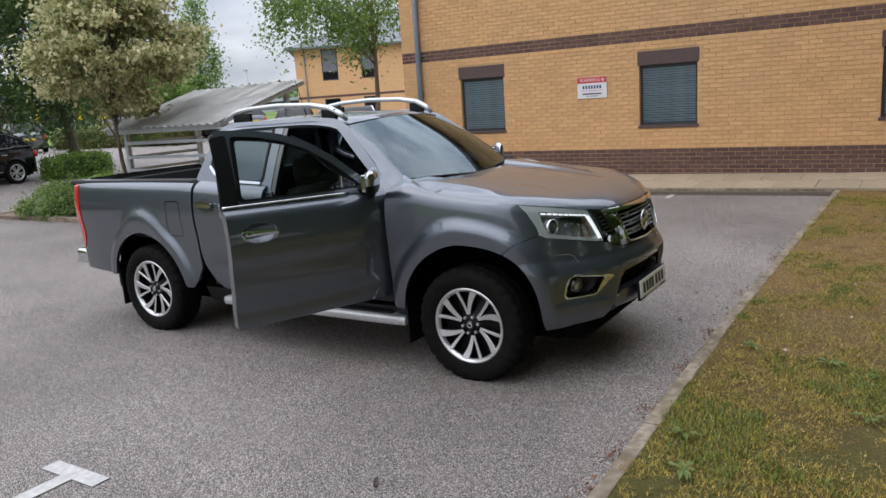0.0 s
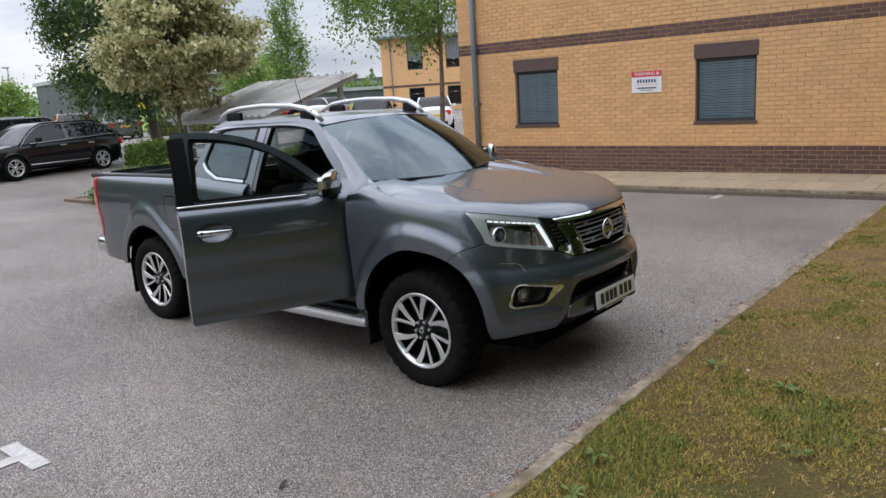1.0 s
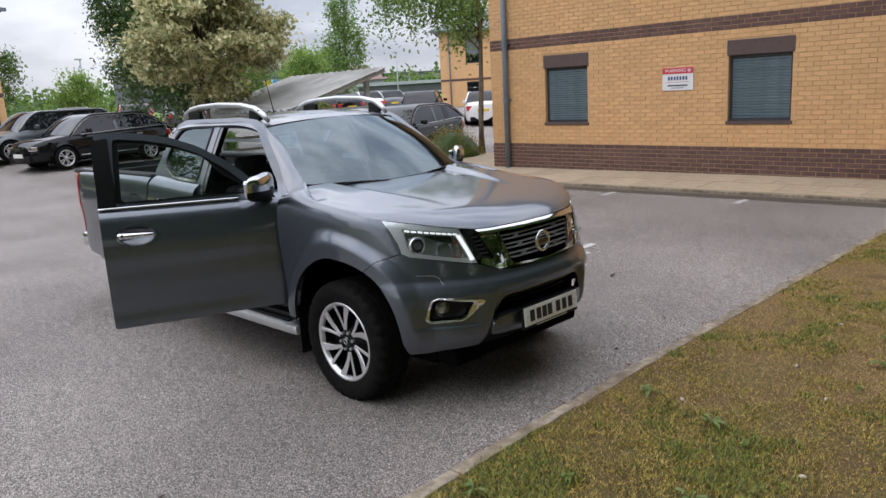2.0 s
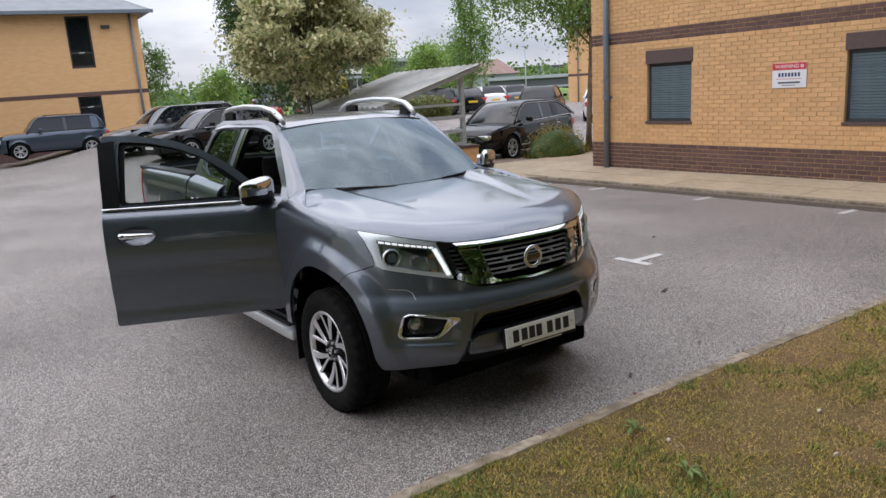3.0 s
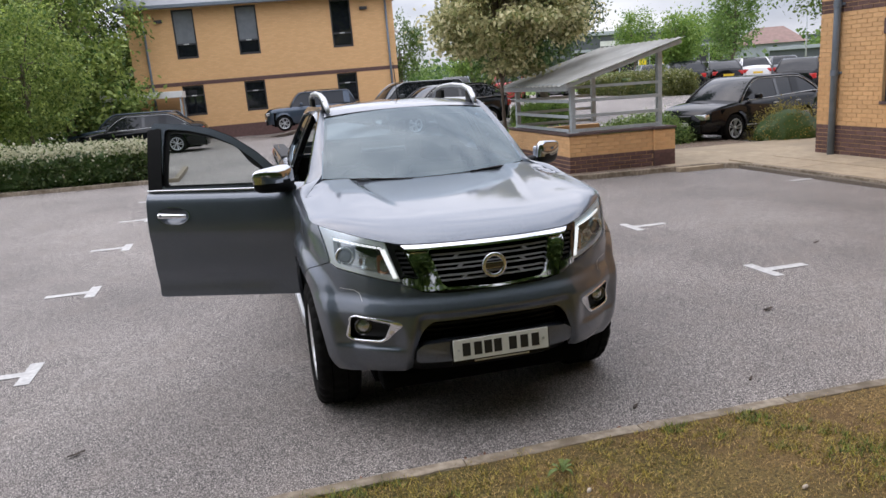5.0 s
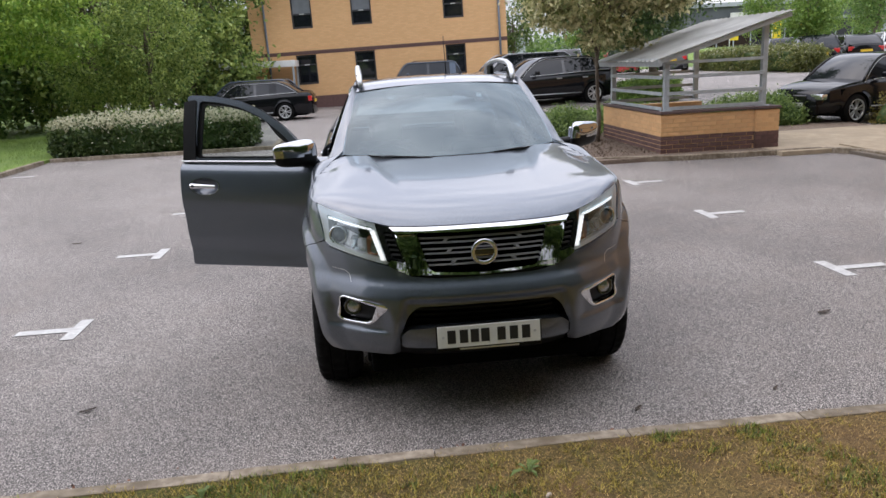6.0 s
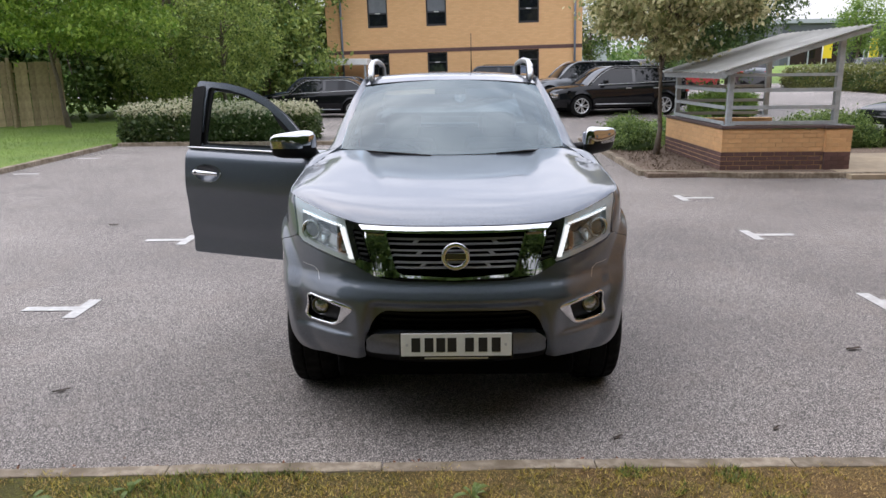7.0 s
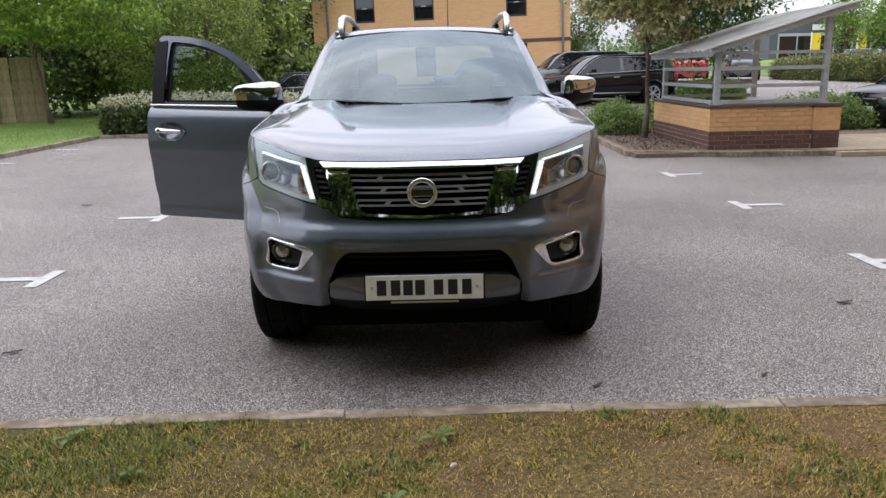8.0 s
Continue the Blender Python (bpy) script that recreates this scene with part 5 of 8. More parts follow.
# closed left-hand front door
def door_at(s, group_parent):
    """A front door with its frame, glass, handle and mirror, in the closed place."""
    door = empty("front_door", "", "")
    poly = side(s, [(0.555, 0.51), (0.555, 1.142), (1.665, 1.142), (1.665, 0.51)], 0.012)
    sheet("door_skin", around(s * uy(0.54), s * uy(1.72), GRID), around(0.42, 1.142, 0.018), shell, M_PAINT, door, but(inside(poly), lambda u, v: (np.hypot((u - s * uy(1.47)) / 0.112, (v - 1.0) / 0.036) - 1) * 0.036), 0.065, 1)
    fr, win = inside(rounded(DOOR_F, 0.035)), inside(rounded(DLO_F, 0.03))
    sheet("window_frame", around(0.56, 1.72, 0.015), around(1.17, 1.715, 0.012), door_flank(s, 0.004), M_PAINT, door, but(fr, win, inside([(1.56, 1.252), (1.56, 1.676), (1.665, 1.6652), (1.665, 1.252)])), 0.02, s)
    sheet("frame_seal", around(0.56, 1.72, 0.015), around(1.17, 1.715, 0.012), door_flank(s, -0.012), M_BLACK, door, but(inside(rounded(DOOR_F, 0.035)), inside(rounded([(a + (0.03 if a < 1 else -0.03), b + (0.012 if b < 1.4 else -0.025)) for a, b in DLO_F], 0.03))), 0.015, s)
    sheet("pillar_cover", around(1.55, 1.70, 0.01), around(1.21, 1.70, 0.02), door_flank(s, 0.009), M_BLACK, door, inside([(1.56, 1.252), (1.56, 1.676), (1.66, 1.6652), (1.66, 1.252)]), 0.008, s, "black pillar cover")
    g = sheet("window_glass", around(0.68, 1.60, 0.04), around(1.24, 1.68, 0.03), door_flank(s, -0.012), M_GLASS if s < 0 else M_GLASS_T, door, win, 0.0, s)
    g.visible_shadow = False
    tube("belt_chrome", [door_flank(s, 0.012)(0.83 + 0.835 * q / 14, 1.244 + 0.014 * q / 14) for q in range(15)], 0.0075, M_CHROME, door, 8)
    sheet("inner_trim", around(s * uy(0.60), s * uy(1.64), 0.06), around(0.535, 1.12, 0.05), pushed(-0.075), M_CABIN, door, None, 0.0, 1)
    # handle in its recess
    hy, hv = 1.47, 1.0
    oval = lambda k: (lambda u, v: (np.hypot((u - s * uy(hy)) / 0.112, (v - hv) / 0.036) - k) * 0.036)

    def cup(u, v):
        r = np.clip(np.hypot((u - s * uy(hy)) / 0.112, (v - hv) / 0.036), 0, 1)
        return shell(u, v) - np.array([s, 0, 0]) * (0.001 + 0.042 * (1 - r ** 2))[:, None]

    grid_u, grid_v = around(s * uy(hy) - 0.12, s * uy(hy) + 0.12, 0.007), around(hv - 0.04, hv + 0.04, 0.0045)
    sheet("handle_cup", grid_u, grid_v, cup, M_PAINT, door, oval(1.02), 0.0, 1)
    sheet("handle_ring", grid_u, grid_v, pushed(0.003), M_CHROME_D, door, but(oval(1.05), oval(0.985)), 0.004, 1)
    bar = rounded([(s * uy(hy - 0.100), hv - 0.008), (s * uy(hy + 0.108), hv - 0.008), (s * uy(hy + 0.108), hv + 0.012), (s * uy(hy - 0.100), hv + 0.006)], 0.008)
    sheet("handle", grid_u, around(hv - 0.016, hv + 0.02, 0.003), lambda u, v: shell(u, v, 0.028 - 0.9 * np.abs(v - hv - 0.001)), M_CHROME, door, inside(bar), 0.012, 1, "chrome door handle")
    key = shell(np.array([s * uy(hy + 0.082)]), np.array([hv + 0.003]), 0.026)[0]
    v, f = lathe([(0.0, 0.009), (0.006, 0.009), (0.006, 0.006), (0.003, 0.004), (0.003, 0.0)], 16, "x")
    o = obj("door_lock", mesh_of("door_lock", [(key[0] + s * a, key[1] + b, key[2] + c) for a, b, c in v], f, True), M_FRAME_DK, door)
    # mirror on its stalk
    mirror = empty("door_mirror", "", "")
    mirror.parent = door
    cx, cy, cz = 0.975, 0.72, 1.306
    bm = bmesh.new()
    bmesh.ops.create_uvsphere(bm, u_segments=28, v_segments=18, radius=1.0)
    for v in bm.verts:
        x, y, z = v.co
        q = (abs(x) ** 5 + abs(z) ** 5) ** (1 / 5) / max(math.hypot(x, z), 1e-6)
        x, z = x / max(q, 0.6), z / max(q, 0.6)
        yy = (abs(y) ** 0.8) * (-0.068 if y < 0 else 0.040)
        v.co = Vector((s * (cx + 0.115 * x + 0.012 * z), cy + yy + 0.080 * x, cz + 0.085 * z * (1.0 - 0.14 * x)))
    cap = bm.copy()
    low = [v for v in cap.verts if v.co.z < cz - 0.018]
    bmesh.ops.delete(cap, geom=low, context="VERTS")
    for v in cap.verts:
        v.co = Vector((s * cx, cy, cz)) + (v.co - Vector((s * cx, cy, cz))) * 1.03
    bmesh.ops.recalc_face_normals(cap, faces=cap.faces)
    part("mirror_cap", cap, M_CHROME_D, mirror, "chrome cap", True)
    part("mirror_body", bm, M_BLACK, mirror, "black housing", True)
    boxed("mirror_plate", (-0.105, 0.030, -0.055), (0.105, 0.044, 0.055), M_CHROME, mirror, 0.02, "mirror glass", m=Matrix.Translation((s * cx, cy, cz)) @ pose(0, 0, 0, 0, 0, s * 34))
    tube("mirror_stalk", [(s * 0.80, 0.74, 1.245), (s * 0.86, 0.71, 1.258), (s * 0.92, 0.69, 1.262)], [0.045, 0.038, 0.032], M_BLACK, mirror, 12)
    return door


left_door = door_at(1, truck)
left_door.parent = truck
right_door = door_at(-1, truck)
OPEN = 67.5
HINGE = Vector((-0.875, 0.555, 0))
right_door.matrix_world = Matrix.Translation(HINGE + Vector((0.05, 0.03, 0))) @ pose(0, 0, 0, 0, 0, OPEN) @ Matrix.Translation(-HINGE)
right_door.parent = truck
tagged(right_door, "open driver door")

# rear wall of the cab
for nm, lo, hi, mat in (("cab_back", (-0.80, 2.42, 0.80), (0.80, 2.47, 1.31), M_PAINT), ("cab_back_top", (-0.60, 2.36, 1.64), (0.60, 2.42, 1.70), M_PAINT)):
    boxed(nm, lo, hi, mat, truck, 0.01)


def back_glass(p, q):
    w = 0.76 + (0.58 - 0.76) * q
    return np.stack([p * w, 2.455 - 0.07 * q, 1.30 + 0.36 * q], -1)


g = sheet("back_glass", np.linspace(-0.9, 0.9, 12), np.linspace(0, 1, 6), back_glass, M_GLASS, truck, None, 0.0, -1)
g.visible_shadow = False
for s in (-1, 1):
    sheet("back_pillar", np.linspace(s * 0.88, s * 1.02, 5), np.linspace(0, 1, 8), back_glass, M_PAINT, truck, None, 0.03, -s)

# grille, chrome surround, badge ---------------------------------------------------
OPENING = [(0.0, 1.040), (0.318, 1.043), (0.325, 1.034), (0.277, 0.856), (0.252, 0.838), (0.0, 0.826)]
grille = empty("grille", "", "")
grille.parent = truck
opening = inside(rounded(mirrored(OPENING), 0.010))
us = around(-ux(0.54), ux(0.54), 0.0065)
vs = around(0.80, 1.092, 0.0055)
sheet("chrome_surround", us, vs, lambda u, v: shell(u, v, 0.004 + 0.013 * (1 - np.clip((v - 1.041) / 0.030, 0, 1) ** 2)), M_CHROME, grille, inside(mirrored([(0.0, 1.071), (0.460, 1.071), (0.428, 1.040), (0.33, 1.045), (0.0, 1.041)])), 0.02, 1)
for s in (-1, 1):
    wedge = nose(s, [(0.427, 1.040), (0.334, 1.045), (0.262, 0.822), (0.372, 0.822)], 0.004)
    sheet("dark_wedge", us, vs, lambda u, v: shell(u, v, 0.005 - 2.2 * np.clip(v - 0.95, 0, 1) ** 2), M_BLKCHROME, grille, but(inside(wedge), opening), 0.02, 1, "dark chrome wedge")
    hole = inside(nose(s, [(0.490, 1.046), (0.450, 1.044), (0.403, 0.902), (0.458, 0.915)], 0.008))
    frame_in = nose(s, [(0.466, 1.071), (0.530, 1.083), (0.479, 0.884), (0.460, 0.903), (0.393, 0.888), (0.440, 1.050)])
    sheet("vent_frame", us, vs, pushed(0.0), M_GLOSSBLK, grille, but(inside(frame_in), hole), 0.02, 1)
    blade = inside(nose(s, [(0.460, 1.070), (0.428, 1.040), (0.374, 0.823), (0.472, 0.868), (0.478, 0.882), (0.460, 0.902), (0.393, 0.887), (0.440, 1.050)]))
    sheet("chrome_blade", us, vs, lambda u, v: shell(u, v, 0.012 - 2.2 * np.clip(v - 0.93, 0, 1) ** 2), M_CHROME, grille, blade, 0.02, 1)
    # flat sheet behind the vent, its darkness painted as colour
    sheet("side_vent", us, vs, pushed(-0.03), M_VOID, grille, inside(frame_in), 0.0, 1)
    for k in range(5):
        v0 = 0.918 + 0.026 * k
        bar = inside(nose(s, [(0.39, v0), (0.50, v0 + 0.004), (0.50, v0 + 0.014), (0.39, v0 + 0.010)]))
        sheet("vent_slat", us, vs, pushed(-0.008), M_SLAT_D, grille, both(bar, hole), 0.015, 1)
ring = but(inside(rounded(mirrored([(0.0, 1.041), (0.325, 1.044), (0.335, 1.035), (0.287, 0.850), (0.258, 0.826), (0.0, 0.813)]), 0.012)), opening)
sheet("grille_trim", us, vs, pushed(0.011), M_CHROME, grille, ring, 0.015, 1)
# the shade behind the slats is a near-black sheet
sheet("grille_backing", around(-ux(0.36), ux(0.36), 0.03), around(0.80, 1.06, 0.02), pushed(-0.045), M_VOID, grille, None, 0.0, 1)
sheet("lower_strip", around(-ux(0.30), ux(0.30), 0.02), around(0.800, 0.816, 0.004), pushed(-0.004), M_BLACK, grille, None, 0.01, 1)
for k, (v0, web_x) in enumerate(((0.865, 0.154), (0.925, 0.172), (0.983, 0.186))):
    for v1 in (v0, v0 + 0.025):
        bar = inside([(-0.4, v1), (0.4, v1), (0.4, v1 + 0.0095), (-0.4, v1 + 0.0095)])
        sheet("grille_slat", us, around(v1 - 0.003, v1 + 0.013, 0.003), pushed(-0.006), M_SLAT, grille, both(bar, opening), 0.03, 1, "light grey slat")
    for q in (-1, 1):
        c = q * ux(web_x)
        web = inside([(c - 0.010 - q * -0.010, v0 + 0.006), (c + 0.010 - q * -0.010, v0 + 0.006), (c + 0.010 - q * 0.012, v0 + 0.029), (c - 0.010 - q * 0.012, v0 + 0.029)])
        sheet("grille_web", around(c - 0.045, c + 0.045, 0.006), around(v0, v0 + 0.036, 0.005), pushed(-0.0065), M_SLAT, grille, both(web, opening), 0.02, 1)
badge_y = -0.888
v, f = [], []
for i in range(40):
    t = 2 * math.pi * i / 40
    for k in range(8):
        q = 2 * math.pi * k / 8
        r = 0.056 + 0.0115 * math.cos(q)
        v.append((r * math.cos(t), badge_y - 0.008 * math.sin(q) - 0.006, 0.925 + r * math.sin(t)))
for i in range(40):
    for k in range(8):
        f.append((i * 8 + k, i * 8 + (k + 1) % 8, ((i + 1) % 40) * 8 + (k + 1) % 8, ((i + 1) % 40) * 8 + k))
obj("badge_ring", mesh_of("badge_ring", v, f, True), M_CHROME, grille)
boxed("badge_bar", (-0.063, badge_y - 0.012, 0.911), (0.063, badge_y + 0.004, 0.939), M_GLOSSBLK, grille, 0.004)
boxed("badge_bar_edge", (-0.064, badge_y - 0.010, 0.936), (0.064, badge_y + 0.003, 0.941), M_CHROME, grille, 0.0015)
boxed("badge_bar_edge", (-0.064, badge_y - 0.010, 0.909), (0.064, badge_y + 0.003, 0.914), M_CHROME, grille, 0.0015)

# head lamps -------------------------------------------------------------------------
for s in (-1, 1):
    lamp = empty("headlight", "", "")
    lamp.parent = truck
    tagged(lamp, "clear headlight with lit daytime strip")
    hp = nose(s, HEAD)
    ha = inside(hp)
    us = around(s * ux(0.465), s * ux(0.84), 0.0075)
    vs = around(0.86, 1.14, 0.0075)
    g = sheet("lens", us, vs, pushed(0.0), M_LENS, lamp, ha, 0.0, 1)
    g.visible_shadow = False
    sheet("bowl", us, vs, pushed(-0.065), M_BOWL, lamp, ha, 0.0, 1)
    inner = nose(s, [(0.512, 0.902), (0.556, 1.045), (0.65, 1.062), (0.745, 1.082), (0.772, 1.075), (0.770, 0.985), (0.735, 0.952), (0.62, 0.922)], 0.012)
    sheet("bezel", us, vs, pushed(-0.016), M_BEZEL, lamp, but(ha, inside(inner)), 0.045, 1)
    # dark mask running from the top over the reflectors
    mask = nose(s, [(0.565, 1.040), (0.645, 1.050), (0.70, 1.058), (0.655, 1.032), (0.625, 1.018), (0.60, 1.002), (0.572, 1.000)], 0.004)
    sheet("lamp_mask", us, vs, pushed(-0.034), M_GLOSSBLK, lamp, inside(mask), 0.01, 1)
    top = nose(s, [(0.775, 1.098), (0.650, 1.079), (0.541, 1.061), (0.547, 1.043), (0.650, 1.057), (0.775, 1.078)])
    sheet("strip_tray", us, vs, pushed(-0.014), M_SILVERL, lamp, inside(top), 0.01, 1)
    for k in range(9):
        t0, t1 = k / 9, (k + 0.80) / 9
        led = [(0.550 + 0.225 * q, 1.048 + 0.034 * q + lift) for q, lift in ((t0, 0.010), (t1, 0.010), (t1, 0.0), (t0, 0.0))]
        sheet("led_cell", around(s * ux(0.54), s * ux(0.785), 0.004), around(1.04, 1.10, 0.004), pushed(-0.008), M_DRL, lamp, inside(nose(s, led)), 0.008, 1)
    for k in range(7):
        t0, t1 = k / 7, (k + 0.90) / 7
        led = [(0.535 - 0.047 * t0, 1.050 - 0.160 * t0), (0.557 - 0.047 * t0, 1.044 - 0.155 * t0), (0.557 - 0.047 * t1, 1.044 - 0.155 * t1), (0.535 - 0.047 * t1, 1.050 - 0.160 * t1)]
        sheet("led_cell", around(s * ux(0.485), s * ux(0.565), 0.004), around(0.875, 1.06, 0.004), pushed(-0.010), M_DRL, lamp, inside(nose(s, led)), 0.008, 1)
    c = shell(np.array([s * ux(0.722)]), np.array([0.998]))[0]
    d = Vector((s * 0.30, -0.95, 0)).normalized()
    lm = Matrix.Translation(Vector(c) + Vector((-s * 0.005, 0.050, 0))) @ d.to_track_quat("Z", "Y").to_matrix().to_4x4()
    for prof, nm, mat in (([(-0.03, 0.046), (0.020, 0.052), (0.026, 0.047), (0.026, 0.041), (0.010, 0.038)], "projector_ring", M_SILVERL), ([(0.008, 0.038), (0.012, 0.033), (0.010, 0.030)], "projector_collar", M_GLOSSBLK), ([(0.006, 0.031), (0.018, 0.026), (0.026, 0.015), (0.029, 0.0)], "projector", M_BALL)):
        v, f = lathe(prof, 28, "z")
        o = obj(nm, mesh_of(nm, v, f, True), mat, None)
        o.matrix_world = lm
        o.parent = lamp
    # second reflector and the turn lamp beside it
    for x0, v0, w, h0, mat, nm in ((0.612, 0.972, 0.050, 0.040, M_SILVERL, "reflector"), (0.548, 0.960, 0.030, 0.052, M_TURN, "turn_reflector")):
        c2 = shell(np.array([s * ux(x0)]), np.array([v0]))[0]
        m2 = Matrix.Translation(Vector(c2) + Vector((0, 0.045, 0))) @ Vector((s * 0.35, -0.94, 0.05)).to_track_quat("Z", "Y").to_matrix().to_4x4()
        cup_v, cup_f = [], []
        for i in range(6):
            for k in range(24):
                t, r = 2 * math.pi * k / 24, i / 5
                ca, sa = math.cos(t), math.sin(t)
                sq = (abs(ca) ** 4 + abs(sa) ** 4) ** -0.25
                cup_v.append((w * r * ca * sq, h0 * r * sa * sq, -0.03 * (1 - r * r)))
        for i in range(5):
            for k in range(24):
                cup_f.append((i * 24 + k, i * 24 + (k + 1) % 24, (i + 1) * 24 + (k + 1) % 24, (i + 1) * 24 + k))
        o = obj(nm, mesh_of(nm, cup_v, cup_f, True), mat, None)
        o.matrix_world = m2
        o.parent = lamp
    # fog lamp
    fog = empty("fog_light", "", "")
    fog.parent = truck
    fa = inside(nose(s, FOG, 0.016))
    fi = inside(nose(s, [(0.736, 0.682), (0.712, 0.6925), (0.556, 0.663), (0.553, 0.655), (0.580, 0.579), (0.606, 0.563), (0.727, 0.561), (0.741, 0.577)], 0.012))
    us = around(s * ux(0.485), s * ux(0.765), 0.004)
    vs = around(0.54, 0.71, 0.004)
    sheet("fog_bezel", us, vs, lambda u, v, fa=fa, fi=fi: shell(u, v, 0.004 + 0.005 * np.sin(np.pi * np.clip(-fa(u, v) / np.maximum(fi(u, v) - fa(u, v), 1e-4), 0, 1))), M_BRIGHT, fog, but(fa, fi), 0.03, 1, "chrome bezel")
    sheet("fog_recess", us, vs, pushed(-0.05), M_BLACK, fog, fa, 0.0, 1)
    c = shell(np.array([s * ux(0.672)]), np.array([0.632]))[0]
    fm = Matrix.Translation(Vector(c) + Vector((0, 0.035, 0))) @ Vector((s * 0.2, -0.97, 0)).to_track_quat("Z", "Y").to_matrix().to_4x4()
    v, f = lathe([(-0.02, 0.045), (0.012, 0.046), (0.016, 0.040), (0.004, 0.034), (0.010, 0.020), (0.014, 0.0)], 24, "z")
    o = obj("fog_lamp", mesh_of("fog_lamp", v, f, True), M_GLOSSBLK, None)
    o.matrix_world = fm
    o.parent = fog
    v, f = lathe([(0.006, 0.036), (0.016, 0.020), (0.019, 0.0)], 20, "z")
    o = obj("fog_lens", mesh_of("fog_lens", v, f, True), M_BOWL, None)
    o.matrix_world = fm
    o.parent = fog
    # washer flap line
    w = inside(nose(s, [(0.767, 0.830), (0.700, 0.8265), (0.676, 0.810), (0.669, 0.768), (0.6715, 0.768), (0.679, 0.807), (0.701, 0.823), (0.767, 0.8265)]))
    sheet("washer_flap_edge", around(s * ux(0.65), s * ux(0.78), 0.0035), around(0.76, 0.84, 0.0035), pushed(0.0015), M_SATIN, truck, w, 0.0, 1)

# lower mouth, splitter and number plate
mouth = inside(rounded(mirrored(MOUTH), 0.03))
# near-black sheet stands for the shaded depth of the mouth
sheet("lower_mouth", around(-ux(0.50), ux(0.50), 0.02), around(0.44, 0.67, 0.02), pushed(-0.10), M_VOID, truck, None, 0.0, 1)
sheet("lower_valance", around(-ux(0.45), ux(0.45), 0.03), around(0.34, 0.45, 0.02), pushed(-0.05), M_BLACK, truck, None, 0.0, 1, "black lower valance")
lip = mirrored([(0.0, 0.552), (0.29, 0.551), (0.395, 0.541), (0.430, 0.512), (0.437, 0.45), (0.42, 0.436), (0.0, 0.43)])
sheet("lower_grille_bar", around(-ux(0.46), ux(0.46), FINE), around(0.41, 0.56, FINE), pushed(0.020), M_PAINT, truck, inside(lip), 0.05, 1, "lower bumper bar")
for k in range(3):
    sheet("mouth_slat", around(-ux(0.36), ux(0.36), 0.03), around(0.565 + 0.028 * k, 0.575 + 0.028 * k, 0.005), pushed(-0.07), M_BLACK, truck, None, 0.02, 1)
# added black box under the nose, widened to keep light off the ground
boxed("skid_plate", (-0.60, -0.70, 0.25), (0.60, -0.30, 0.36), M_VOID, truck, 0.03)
plate_m = Matrix.Translation((0.0, -0.945, 0.512)) @ pose(0, 0, 0, -4, 0, 0)
plate = part("number_plate", box(bmesh.new(), (-0.26, -0.004, -0.0555), (0.26, 0.004, 0.0555), 0.003, plate_m), M_PLATE, truck, "white plate with black characters as bars")
boxed("plate_holder", (-0.268, 0.002, -0.074), (0.268, 0.02, 0.06), M_BLACK, truck, 0.004, m=plate_m)
for k, x in enumerate((-0.19, -0.128, -0.073, -0.020, 0.062, 0.125, 0.187)):
    w = 0.021
    boxed("plate_bar", (x - w, -0.0055, -0.034), (x + w, -0.0035, 0.034), M_INK, plate, 0, m=plate_m)
for x in (-0.232, 0.232):
    boxed("plate_screw", (x - 0.006, -0.0065, -0.006), (x + 0.006, -0.003, 0.006), M_SATIN, plate, 0.003, m=plate_m)
boxed("dealer_bar", (-0.15, -0.0005, -0.070), (0.15, 0.001, -0.062), M_SATIN, truck, 0, m=plate_m)

# wipers, aerial
for x0, x1 in ((-0.13, -0.62), (0.61, 0.27)):
    a, b = screen(np.array([x0 / 0.70]), np.array([-0.012]))[0], screen(np.array([x1 / 0.70]), np.array([-0.004]))[0]
    tube("wiper", [a + np.array([0, -0.012, -0.004]), (a + b) / 2 + np.array([0, -0.010, 0.0]), b + np.array([0, -0.006, 0.002])], [0.011, 0.008, 0.004], M_BLACK, truck, 8)
tube("aerial", [(0.18, 2.15, 1.73), (0.18, 2.19, 1.86), (0.18, 2.25, 2.06)], [0.006, 0.004, 0.003], M_BLACK, truck, 6)

# wheels -------------------------------------------------------------------------------

def tyre_mesh():
    n = 120
    prof = [(0.105, 0.248), (0.118, 0.262), (0.127, 0.300), (0.128, 0.325), (0.120, 0.352), (0.106, 0.371), (0.090, 0.378), (0.052, 0.380), (0.048, 0.371), (0.040, 0.371), (0.036, 0.381), (0.004, 0.381)]
    prof = prof + [(-a, r) for a, r in prof[::-1]]
    verts, faces = [], []
    k = len(prof)
    for i in range(n):
        t = 2 * math.pi * i / n
        for q, (a, r) in enumerate(prof):
            if i % 4 in (0,) and 0.085 < abs(a) < 0.121 and r > 0.34:
                r -= 0.012
            if i % 4 == 2 and abs(a) < 0.06:
                r -= 0.006
            verts.append((a, r * math.cos(t), r * math.sin(t)))
    for i in range(n):
        j = (i + 1) % n
        for q in range(k - 1):
            faces.append((i * k + q, i * k + q + 1, j * k + q + 1, j * k + q))
    me = mesh_of("tyre", verts, faces, True)
    me.set_sharp_from_angle(angle=radians(35))
    me.materials.append(M_RUBBER)
    return me


